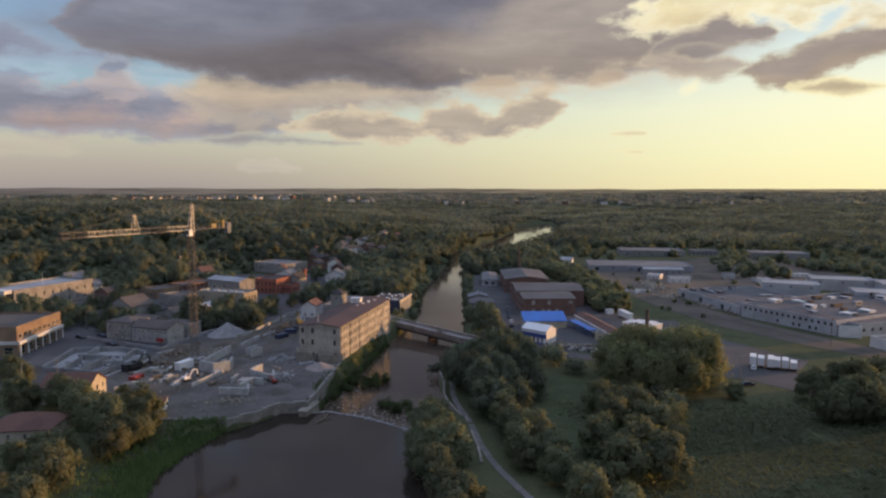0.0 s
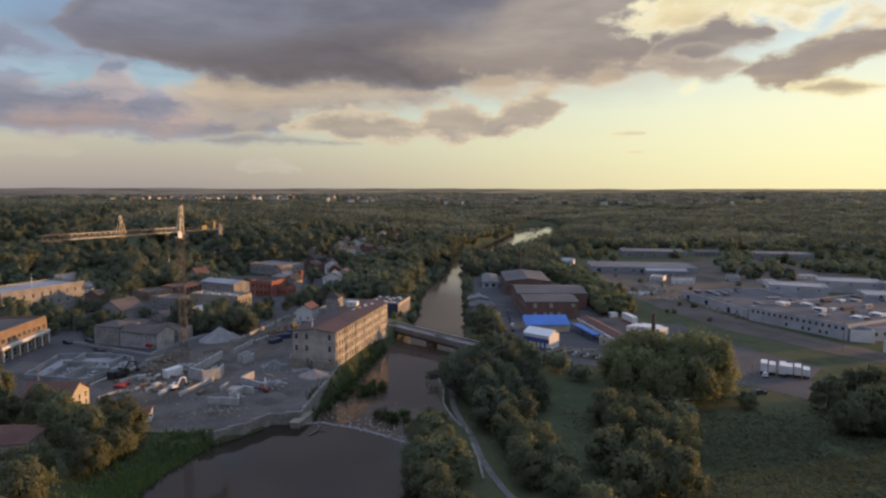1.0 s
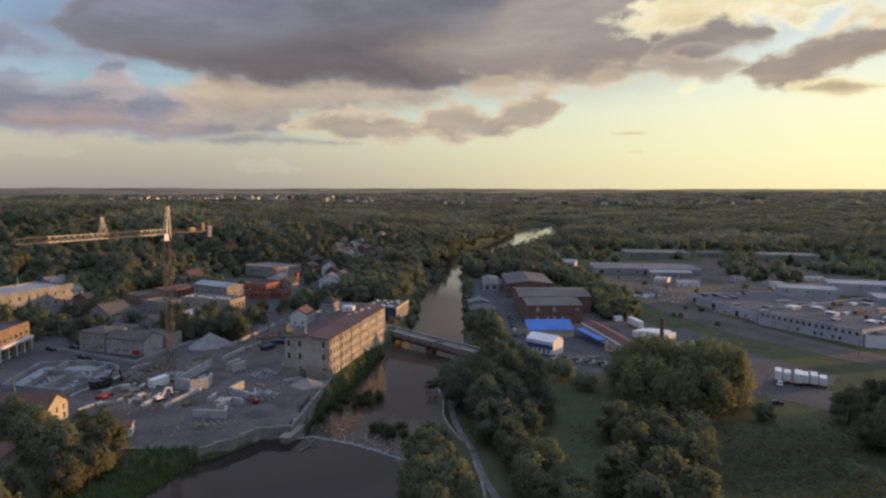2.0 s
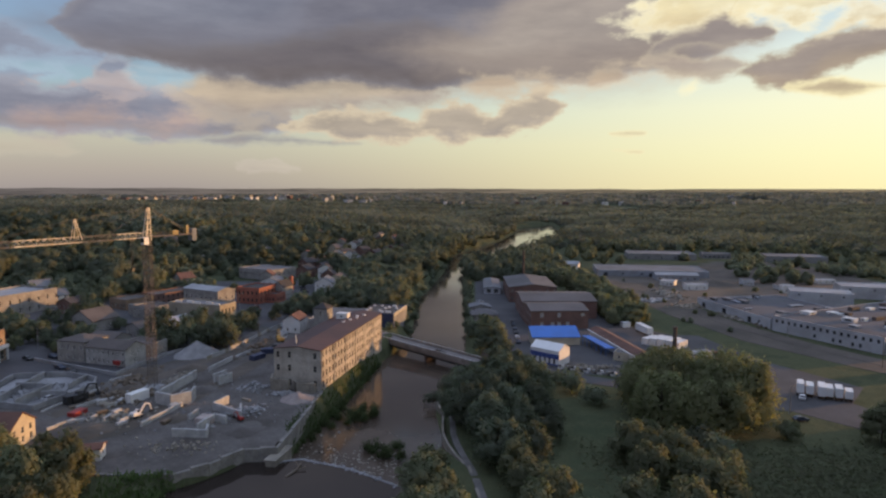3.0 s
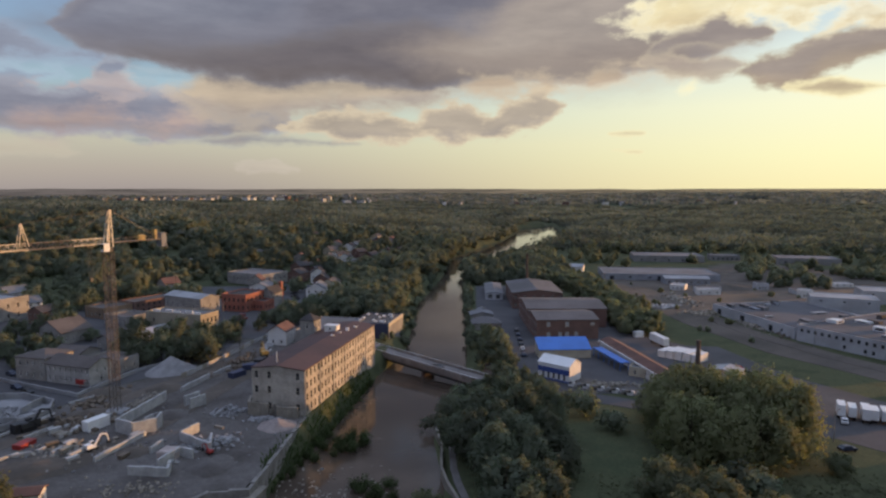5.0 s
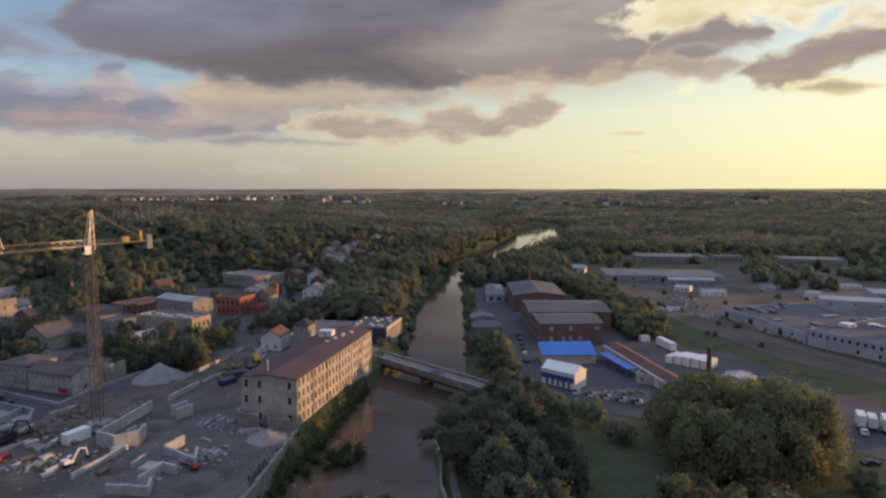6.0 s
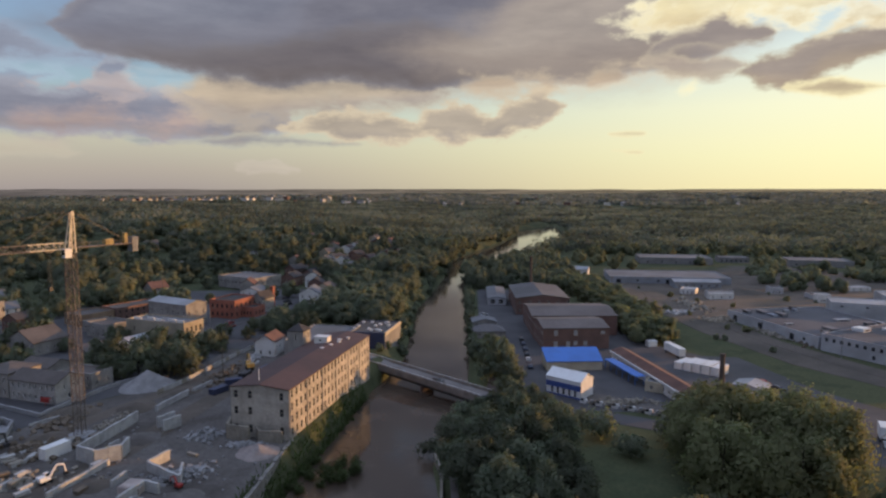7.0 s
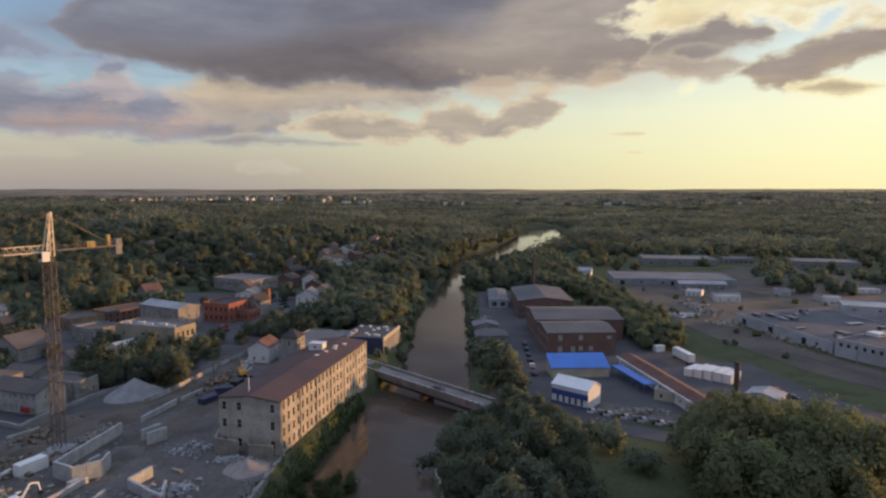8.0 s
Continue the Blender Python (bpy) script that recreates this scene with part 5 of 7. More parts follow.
def wall_run(points, high, thick, label, m=PANEL, z=LEFT_Z):
    root = thing("foundation_wall", label, "wall", pose(points[0][0], points[0][1], z), "concrete walls on the site")
    ox, oy = points[0]
    for (ax, ay), (bx, by) in zip(points, points[1:]):
        long = math.hypot(bx - ax, by - ay)
        n = max(1, round(long / 2.6))
        turn = pose(ax - ox, ay - oy, 0, 0, 0, math.degrees(math.atan2(by - ay, bx - ax)))
        for k in range(n):
            g = Geo()
            g.box(k * long / n + 0.02, -thick / 2, -0.3, (k + 1) * long / n - 0.02, thick / 2, high + 0.06 * ((k * 5) % 3))
            part("panel", g.mesh("panel", m), root, m=turn)
    return root


for points, high in (([(-76.2, 184.5), (-72.2, 199.8)], 1.3), ([(-82.7, 186.4), (-81.0, 192.5)], 1.2), ([(-91.9, 189.4), (-90.6, 194)], 0.9), ([(-87.3, 187.3), (-87.0, 191)], 1.3), ([(-96, 186.7), (-92.6, 188.6)], 0.9), ([(-92, 197.8), (-89.6, 204.5)], 0.8),
                     ([(-81.3, 203.7), (-78.6, 226)], 2.7), ([(-80.5, 202.4), (-75.2, 199.6), (-70.9, 202.6), (-71.4, 207)], 3.4), ([(-65.8, 178.6), (-57.1, 177.6), (-58.2, 181.5)], 2.0), ([(-60.8, 181.2), (-58.8, 188.2), (-55.4, 186.6)], 2.2),
                     ([(-62.4, 197.1), (-57.4, 193.4), (-52.9, 190.3)], 2.1), ([(-62.4, 197.1), (-60.2, 202.5)], 2.3), ([(-52.9, 190.3), (-55.0, 197)], 1.9), ([(-66.0, 189.1), (-65.2, 193.6)], 1.6), ([(-68.9, 218.7), (-66.0, 222.6)], 2.9), ([(-71.2, 221), (-68.6, 225)], 2.9), ([(-108, 194.8), (-103.3, 214.6)], 0.5)):
    wall_run(points, high, 0.55, "pale bare concrete wall on the dirt site")
g = Geo()
g.box(0, 0, -0.2, 4.6, 4.0, 1.5)
g.box(0.3, 0.3, 1.5, 4.3, 3.7, 1.62)
single("concrete_tank", g, [material("pinkish_concrete", (0.42, 0.36, 0.33), 0.85, (0.3, 0.26, 0.24), 0.3, 2.0, 0.3)], "low pinkish concrete tank among the walls", "tank", pose(-63.5, 186.5, LEFT_Z, 0, 0, -8))
for k in range(14):
    rr = random.Random(40 + k)
    stack = thing("formwork_stack", "flat stack of formwork boards on the dirt", "board stack", pose(rr.uniform(-104, -70), rr.uniform(184, 216), LEFT_Z + 0.06, 0, 0, rr.uniform(40, 90)), "board stacks on the site")
    board = rr.choice([WOOD, PANEL, OLD_STONE, WOOD])
    for i in range(rr.randint(3, 7)):
        g = Geo()
        g.box(rr.uniform(-0.1, 0.1), rr.uniform(-0.1, 0.1), i * 0.19, 2.6 + rr.uniform(-0.2, 0.2), 1.2, i * 0.19 + 0.185)
        part("board", g.mesh("board", board), stack)
for points, high in (([(-132, 201), (-110.9, 195.8), (-107.7, 206.1), (-104.4, 213.8), (-108.3, 222.1), (-120.5, 227.5), (-136, 225), (-132, 201)], 1.7), ([(-124, 199), (-127, 226)], 2.2), ([(-117, 197.6), (-116, 212), (-127, 213)], 2.6), ([(-115, 206), (-107.5, 206)], 2.3), ([(-112, 214), (-112, 224)], 2.0)):
    wall_run(points, high, 0.5, "pale blue-grey concrete basement wall of a new building", CONCRETE)
sheet("basement_slab", [(-131.4, 201.4), (-111.4, 196.4), (-105, 213.8), (-108.8, 221.6), (-120.5, 226.8), (-135, 224.4)], LEFT_Z + 0.12, CONCRETE, "pale concrete floor slab of the basement", "slab")
# retaining wall before the stone row
wall_run([(-143, 246), (-133.4, 241.4), (-105.5, 228.5), (-104.4, 235.2), (-100.4, 252.7), (-96, 262)], 1.1, 0.5, "long pale retaining wall along the street", CONCRETE)


PINK_GRAVEL = material("pinkish_gravel", (0.30, 0.255, 0.235), 0.95, (0.21, 0.18, 0.165), 0.3, 3.0, 0.5, 0.6)


def heap(name, label, x, y, r, high, m, z=LEFT_Z, seed=1, category="heap"):
    """A loose conical heap with an uneven foot."""
    g = Geo()
    rings, sides = 9, 30
    for i in range(rings + 1):
        f = i / rings
        for k in range(sides):
            a = 2 * math.pi * k / sides
            wob = 1 + 0.22 * noise.noise(Vector((math.cos(a) * 1.3, math.sin(a) * 1.3, seed * 3.7 + f)))
            rr = r * f * wob
            h = high * (1 - f) ** 1.15 + 0.25 * noise.noise(Vector((rr * math.cos(a) * 0.8, rr * math.sin(a) * 0.8, seed)))
            g.v.append((rr * math.cos(a), rr * math.sin(a), max(h, -0.2) if i < rings else -0.3))
    for i in range(rings):
        for k in range(sides):
            j = (k + 1) % sides
            g.f.append((i * sides + k, (i + 1) * sides + k, (i + 1) * sides + j, i * sides + j))
            g.m.append(0)
    return single(name, g, [m], label, category, pose(x, y, z), smooth=True)


heap("gravel_mound", "large conical pile of grey gravel", -90, 256, 8.6, 4.9, GRAVEL, seed=2)
heap("gravel_mound", "spread heap of pinkish crushed stone beside the mill", -41.8, 206.4, 5.2, 2.0, PINK_GRAVEL, seed=3)
heap("earth_mound", "low heap of dark earth on the site", -99, 232, 7.5, 1.6, SANDY, seed=4)
heap("earth_mound", "low heap of brown earth on the site", -72, 214, 5, 1.2, DIRT, seed=5)
heap("gravel_mound", "low bank of grey rubble near the river wall", -50, 183, 6, 0.8, DIRT, seed=6)


def rubble(name, label, x, y, wide, deep, high, count, m, seed, z=LEFT_Z, size=(0.4, 1.1)):
    rnd = random.Random(seed)
    g = Geo()
    for _ in range(count):
        a, b = rnd.gauss(0, 0.35), rnd.gauss(0, 0.35)
        s = rnd.uniform(*size)
        up = max(0.0, high * (1 - 1.6 * math.hypot(a, b))) * rnd.random()
        turn = pose(a * wide, b * deep, up + s * 0.2, rnd.uniform(-35, 35), rnd.uniform(-35, 35), rnd.uniform(0, 180))
        g.box(-s / 2, -s * 0.35, -s * 0.3, s / 2, s * 0.35, s * 0.3, 0, turn)
    return single(name, g, [m], label, "rubble heap", pose(x, y, z), kind="stuff")


for points, high in (([(-52.2, 219.6), (-51.4, 214.6), (-45.5, 212.2)], 3.6), ([(-44.6, 215.4), (-43.2, 212.6), (-37.6, 211.6)], 2.8), ([(-48.5, 216.6), (-47.4, 213.0)], 2.4), ([(-57.2, 205.2), (-54.6, 203.8)], 0.7)):
    wall_run(points, high, 0.7, "low broken remains of a grey stone wall before the mill", OLD_STONE)
rubble("rubble_heap", "heap of broken pale stone blocks before the mill", -46, 210.2, 7, 2.2, 1.0, 90, CONCRETE, 3)
rubble("rubble_heap", "heap of wrapped pale bags and blocks on the site", -57.5, 216.0, 5.5, 4.5, 1.9, 120, CONCRETE, 4)
rubble("rubble_heap", "scattered debris beside the concrete walls", -57, 193, 7, 9, 0.8, 70, CONCRETE, 5)
rubble("rubble_heap", "scattered building debris on the dirt", -86, 192, 14, 9, 0.6, 90, OLD_STONE, 6)
rubble("rubble_heap", "scattered formwork and timber on the dirt", -92, 207, 12, 10, 0.8, 90, WOOD, 7, size=(0.5, 1.8))
rubble("rubble_heap", "loose stones scattered over the site", -70, 200, 40, 40, 0.2, 160, GRAVEL, 8, size=(0.25, 0.7))


def excavator(label, x, y, rot, paint, size=1.0):
    root = thing("excavator", label, "excavator", pose(x, y, LEFT_Z + 0.06, 0, 0, rot), "machines on the site")
    for s in (-1.1, 0.6):
        g = Geo()
        g.box(-1.7, s, 0.25, 1.7, s + 0.5, 0.85)
        g.box(-1.5, s, 0.0, 1.5, s + 0.5, 0.25)
        g.box(-1.4, s, 0.85, 1.4, s + 0.5, 1.0)
        part("track", g.mesh("track", BLACK), root)
    g = Geo()
    g.box(-1.9, -1.2, 1.05, 1.2, 1.2, 1.5)
    g.box(-1.9, -1.2, 1.5, 0.0, 1.2, 2.3)
    part("body", g.mesh("body", paint), root)
    g = Geo()
    g.box(0.05, 0.15, 1.502, 1.3, 1.15, 2.9)
    g.box(0.2, 0.12, 1.9, 1.32, 1.17, 2.7, 1)
    part("cab", g.mesh("cab", paint, GLASS), root)
    g = Geo()
    g.beam((1.0, -0.4, 1.5), (3.2, -0.4, 4.6), 0.45)
    g.beam((3.2, -0.4, 4.6), (5.2, -0.4, 4.0), 0.4)
    part("boom", g.mesh("boom", paint), root)
    g = Geo()
    g.beam((5.2, -0.4, 4.2), (5.8, -0.4, 1.6), 0.32)
    part("arm", g.mesh("arm", paint), root)
    g = Geo()
    g.box(5.2, -0.9, 0.7, 6.2, 0.1, 1.6)
    part("bucket", g.mesh("bucket", DARK_STEEL), root)
    root.scale = (size, size, size)


excavator("dark tracked excavator on the dirt", -103, 203, 60, DARK_STEEL)
excavator("white tracked excavator with a raised boom", -80.5, 191, 60, WHITE_METAL, 0.7)
excavator("small yellow excavator beside the fence", -64, 273, 120, YELLOW_PAINT)
excavator("small red excavator near the concrete walls", -52.6, 189.0, 150, RED_PAINT, 0.45)


def container(label, x, y, z, rot, long, paint, high=2.6, name="container", category="container", group="", legs=0.0, wide=2.44):
    root = thing(name, label, category, pose(x, y, z, 0, 0, rot), group)
    g = Geo()
    n = int(long / 0.3)
    line = [(k * long / n, 0.05 if k % 2 else 0.0) for k in range(n + 1)]
    ring = [(x, y) for x, y in line] + [(x, wide - y) for x, y in reversed(line)]
    for p, q in zip(ring, ring[1:] + ring[:1]):
        g.face((*p, legs), (*q, legs), (*q, legs + high), (*p, legs + high))
    g.face(*[(*p, legs + high) for p in ring])
    g.face(*[(*p, legs) for p in reversed(ring)])
    part("body", g.mesh("body", paint), root)
    for k in (0, 1):
        g = Geo()
        g.box(-0.06, 0.05 + k * wide * 0.49, legs + 0.1, -0.002, wide * 0.48 + k * wide * 0.49, legs + high - 0.08)
        part("door", g.mesh("door", paint), root)
    return root


container("white steel container on the site", -87.0, 201.6, LEFT_Z + 0.06, 66, 6.0, WHITE_METAL)
container("blue steel skip container near the fence", -66, 255, LEFT_Z + 0.06, 20, 5.0, BLUE_WALL, 1.8)
container("dark grey container on the street side", -104, 200, LEFT_Z + 0.06, 60, 6.0, DARK_STEEL, 2.4)
container("red steel skip among the debris", -96.6, 191, LEFT_Z + 0.06, 80, 4.4, RED_PAINT, 1.1)

# hoarding along the street
fence = thing("site_fence", "long pale panelled site fence along the street", "fence", pose(0, 0, LEFT_Z))
FENCE_LINE = [(-83, 247), (-80, 257), (-77, 272), (-74, 290), (-70, 306), (-66, 316)]
for (ax, ay), (bx, by) in zip(FENCE_LINE, FENCE_LINE[1:]):
    long = math.hypot(bx - ax, by - ay)
    n = round(long / 2.5)
    turn = pose(ax, ay, 0, 0, 0, math.degrees(math.atan2(by - ay, bx - ax)))
    for k in range(n):
        g = Geo()
        g.box(k * long / n + 0.06, -0.04, 0.1, (k + 1) * long / n - 0.06, 0.04, 1.5 + 0.1 * (k % 2))
        g.beam((k * long / n, 0, -0.3), (k * long / n, 0, 1.75), 0.1)
        part("panel", g.mesh("panel", PANEL if k % 4 else OLD_STONE), fence, m=turn)


# ---- vehicles and poles ----
def car(label, x, y, z, rot, paint, group="parked cars"):
    root = thing("car", label, "car", pose(x, y, z, 0, 0, rot), group)
    g = Geo()
    prof = [(-2.15, 0.35), (2.15, 0.35), (2.2, 0.65), (2.05, 0.82), (1.05, 0.92), (0.45, 1.38), (-1.15, 1.40), (-1.85, 0.98), (-2.2, 0.92)]
    a, b = [(px, -0.86, pz) for px, pz in prof], [(px, 0.86, pz) for px, pz in prof]
    a = [(p[0], -0.70 if p[2] > 1.2 else -0.86, p[2]) for p in a]
    b = [(p[0], -p[1], p[2]) for p in a]
    n = len(prof)
    g.face(*a)
    g.face(*b[::-1])
    for i in range(n):
        j = (i + 1) % n
        g.face(a[j], a[i], b[i], b[j])
    part("body", g.mesh("body", paint), root)
    g = Geo()
    g.face((1.0, -0.72, 0.96), (1.0, 0.72, 0.96), (0.47, 0.62, 1.36), (0.47, -0.62, 1.36))
    g.face((-1.85, 0.7, 1.02), (-1.85, -0.7, 1.02), (-1.2, -0.62, 1.4), (-1.2, 0.62, 1.4))
    for s in (-1, 1):
        q = [(0.85, s * 0.865, 0.95), (0.4, s * 0.73, 1.33), (-1.1, s * 0.73, 1.35), (-1.6, s * 0.865, 1.0)]
        g.face(*(q if s > 0 else q[::-1]))
    part("glazing", g.mesh("glazing", GLASS), root)
    for wx in (-1.35, 1.35):
        for wy in (-0.8, 0.8):
            g = Geo()
            g.tube(0, 0, -0.1, 0.1, 0.32, 0.32, 12)
            part("wheel", g.mesh("wheel", BLACK), root, m=pose(wx, wy, 0.32, 90))
    return root


CAR_PAINTS = [(material("car_silver", (0.35, 0.36, 0.37), 0.35, None, 1, 5, 0.1, 0), "silver"), (material("car_black", (0.02, 0.02, 0.022), 0.3, None, 1, 5, 0.1, 0), "black"), (material("car_white", (0.65, 0.65, 0.64), 0.35, None, 1, 5, 0.1, 0), "white"),
              (material("car_red", (0.25, 0.03, 0.03), 0.35, None, 1, 5, 0.1, 0), "dark red"), (material("car_blue", (0.035, 0.045, 0.075), 0.35, None, 1, 5, 0.1, 0), "dark blue")]


def pole(label, x, y, z, high, name="utility_pole", arm=1.2):
    root = thing(name, label, "pole", pose(x, y, z, 0, 0, 30), "poles along the streets")
    g = Geo()
    g.tube(0, 0, -0.4, high, 0.16, 0.11, 8)
    part("shaft", g.mesh("shaft", WOOD if name == "utility_pole" else DULL_WALL), root)
    g = Geo()
    if name == "utility_pole":
        g.beam((-arm, 0, high - 0.6), (arm, 0, high - 0.6), 0.14)
        for k in (-1, -0.4, 0.4, 1):
            g.tube(k * arm * 0.9, 0, high - 0.53, high - 0.3, 0.05, 0.04, 6)
        part("crossarm", g.mesh("crossarm", WOOD), root)
    else:
        g.beam((0, 0, high - 0.1), (1.6, 0, high + 0.15), 0.09)
        g.box(1.3, -0.14, high + 0.06, 2.1, 0.14, high + 0.24)
        part("lamp_arm", g.mesh("lamp_arm", DULL_WALL), root)


for x, y, z, high, kind in ((-121, 175, LEFT_Z, 10, "street_lamp"), (-116.5, 184, LEFT_Z, 9, "street_lamp"), (-69, 262, LEFT_Z, 10, "utility_pole"), (-150, 205, LEFT_Z, 9, "street_lamp"), (-152, 262, LEFT_Z, 8, "street_lamp"), (-172, 402, LEFT_Z, 13, "utility_pole"),
                            (-150, 402, LEFT_Z, 13, "utility_pole"), (-100, 335, LEFT_Z, 9, "street_lamp"), (101, 440, RIGHT_Z, 12, "utility_pole"), (158, 252, RIGHT_Z, 12, "utility_pole"), (99, 205, RIGHT_Z, 8, "street_lamp"), (150, 300, RIGHT_Z, 9, "street_lamp")):
    pole("slim grey steel street lamp" if kind == "street_lamp" else "weathered wooden utility pole", x, y, z, high, kind)


# more clutter on the building site
rubble("rubble_heap", "broken foundations and stones inside the basement", -119, 212, 12, 11, 0.9, 170, CONCRETE, 21, size=(0.4, 1.5))
rubble("rubble_heap", "line of dug stones beside the haul road", -84, 222, 5, 16, 0.7, 110, OLD_STONE, 22)
rubble("rubble_heap", "loose debris along the street wall", -98, 226, 7, 14, 0.6, 110, WOOD, 23, size=(0.4, 1.5))
rubble("rubble_heap", "stones and broken concrete near the river wall", -62, 172, 14, 7, 0.4, 110, OLD_STONE, 24, size=(0.25, 0.7))
rubble("rubble_heap", "debris beside the concrete walls", -52, 196, 4, 5, 1.2, 80, CONCRETE, 25)
rubble("rubble_heap", "piled timber and scrap along the fence", -70, 268, 5, 16, 0.9, 100, WOOD, 26, size=(0.5, 1.6))
rubble("rubble_heap", "piled stones beside the street fence", -66, 290, 4, 12, 0.9, 70, PANEL, 27)
heap("earth_mound", "long brown earth bank on the site", -94, 214, 6, 1.5, SANDY, seed=31)
heap("earth_mound", "brown earth bank beside the haul road", -84, 236, 6, 1.6, SANDY, seed=32)
heap("earth_mound", "low brown earth bank near the crane", -88, 182, 7, 1.0, SANDY, seed=33)
heap("earth_mound", "low dark earth heap beside the walls", -70, 190, 4.5, 0.9, SANDY, seed=34)
heap("earth_mound", "low earth heap at the foot of the fence", -76, 250, 5, 1.2, SANDY, seed=35)
for x, y, rot, long, paint, tint in ((-66, 246, 62, 5.5, BLUE_WALL, "blue"), (-62, 262, 80, 4.5, DARK_STEEL, "dark"), (-58, 268, 70, 5.0, BLUE_WALL, "blue"), (-74.5, 203.8, 40, 2.4, YELLOW_PAINT, "yellow")):
    container(tint + " steel skip on the dirt", x, y, LEFT_Z + 0.06, rot, long, paint, 1.7)
for points, high in (([(-98.5, 182), (-95.5, 188.5)], 0.8), ([(-100, 197), (-97.2, 204)], 0.9), ([(-95, 205), (-92.6, 211)], 0.7), ([(-88.6, 209), (-86.0, 217)], 0.8), ([(-104, 222), (-97, 233)], 0.7), ([(-77, 233), (-74, 247)], 1.6), ([(-73.4, 249), (-71, 258)], 1.2), ([(-74, 203.5), (-73.2, 206.4)], 3.2)):
    wall_run(points, high, 0.45, "pale foundation wall on the brown dirt")

# ---- east bank ----
building("blue_roofed_workshop", "pale workshop under a bright blue sheet roof", 36.8, 284.2, RIGHT_Z, 2.5, 19.6, 8.4, 3.3, CREAM, BLUE, "slope", 2.7, front=[], category="workshop", over=0.3, frame_m=CREAM)
box = building("white_and_blue_store", "boxy white store with a dark blue ground floor", 32.8, 260.8, RIGHT_Z, -41, 12.0, 7.6, 5.4, WHITE_METAL, WHITE_METAL, "gable", 2.0, front=row(12.0, 5, 0.6, 1.0, 1.9), category="store", over=0.2, ridge="width")
add_box(box, "blue_band", -0.06, -0.08, 2.52, 12.06, -0.004, 4.2, STORE_BLUE, "dark blue upper cladding")
add_box(box, "blue_cladding", -0.06, -0.08, -0.4, 12.06, -0.004, 0.58, STORE_BLUE, "dark blue lower cladding")
building("brick_works", "red brick works with a grey flat roof", 40.2, 314, RIGHT_Z, 3, 26.5, 22, 8.4, BRICK, WORKS_ROOF, "gable", 1.5, ridge="width", front=[(5, 5.5, 1.6, 2.2), (5, 1.0, 1.6, 2.2), (10, 1.0, 1.6, 2.2), (13, 5.5, 1.6, 2.2), (13, 1.5, 1.6, 1.8), (17, 1.5, 1.6, 1.8), (24, 6.0, 1.8, 1.3)],
         left=two_rows(22, 6, 1.2, 1.8, (1.2, 5.4)), parapet=0.3, category="factory", frame_m=CREAM, pane_m=PALE_ROOF, group="brick works blocks")
building("brick_works", "long red brick works block with a broad grey roof", 39.2, 338.5, RIGHT_Z, 0, 37, 30, 8.6, BRICK, WORKS_ROOF, "gable", 1.7, ridge="width", left=two_rows(30, 8, 1.2, 1.8, (1.2, 5.4)), front=[], parapet=0.3, category="factory", group="brick works blocks")
building("brick_works", "rear red brick works block with a pale roof", 37.6, 385, RIGHT_Z, -1, 27, 44, 8.4, BRICK, WORKS_ROOF, "gable", 1.7, left=two_rows(46, 11, 1.2, 1.8, (1.2, 5.4)), front=two_rows(28, 6, 1.2, 1.8, (1.2, 5.4)), parapet=0.3, category="factory", group="brick works blocks")
building("grey_shed", "long grey-roofed shed beside the river yard", 25, 412, RIGHT_Z, -3, 10, 40, 3.8, FACTORY_WALL, GREY_ROOF, "gable", 0.7, front=row(10, 2, 0.8, 2.6, 2.4), category="shed")
g = Geo()
g.tube(0, 0, 0, 24, 0.9, 0.65, 14)
g.tube(0, 0, 24, 24.5, 0.8, 0.8, 14)
single("works_stack", g, [STACK_BRICK], "slim sooty brick stack behind the works", "chimney", pose(52, 436, RIGHT_Z))
g = Geo()
g.box(-1.6, -1.6, -0.3, 1.6, 1.6, 2.0)
g.tube(0, 0, 2.0, 16.2, 0.95, 0.62, 16)
g.tube(0, 0, 16.2, 16.8, 0.8, 0.8, 16)
single("brick_chimney", g, [STACK_BRICK], "free-standing slim sooty brick chimney", "chimney", pose(80, 243.8, RIGHT_Z), smooth=False)
long_shed = building("long_shed", "long low shed with a rusty roof and white side", 63.2, 298.0, RIGHT_Z, -81.5, 52, 6.5, 3.6, WHITE, RED_ROOF, "gable", 1.2, front=row(52, 14, 1.0, 1.2, 1.1), category="shed", ridge="width")
add_box(long_shed, "fascia", -0.3, -0.75, 3.25, 52.3, -0.37, 3.75, WHITE, "white painted fascia board")
g = Geo()
g.box(0, 0, 3.0, 22, 3.6, 3.2)
for k in range(6):
    for yy in (0.2, 3.4):
        g.beam((0.4 + k * 4.2, yy, -0.3), (0.4 + k * 4.2, yy, 3.0), 0.16)
single("blue_canopy", g, [BLUE], "long bright blue canopy on posts", "canopy", pose(58, 288.5, RIGHT_Z, 0, 0, -78), smooth=False)
sheet("storage_yard", [(42.0, 251.5), (62.4, 240.2), (67.0, 248.6), (46.6, 259.9)], RIGHT_Z + 0.12, DIRT, "bare brown dirt of a storage yard", "yard")
block_wall = thing("block_wall", "low wall of white and dark concrete blocks along the street", "wall", pose(41.2, 251.0, RIGHT_Z + 0.02, 0, 0, -29))
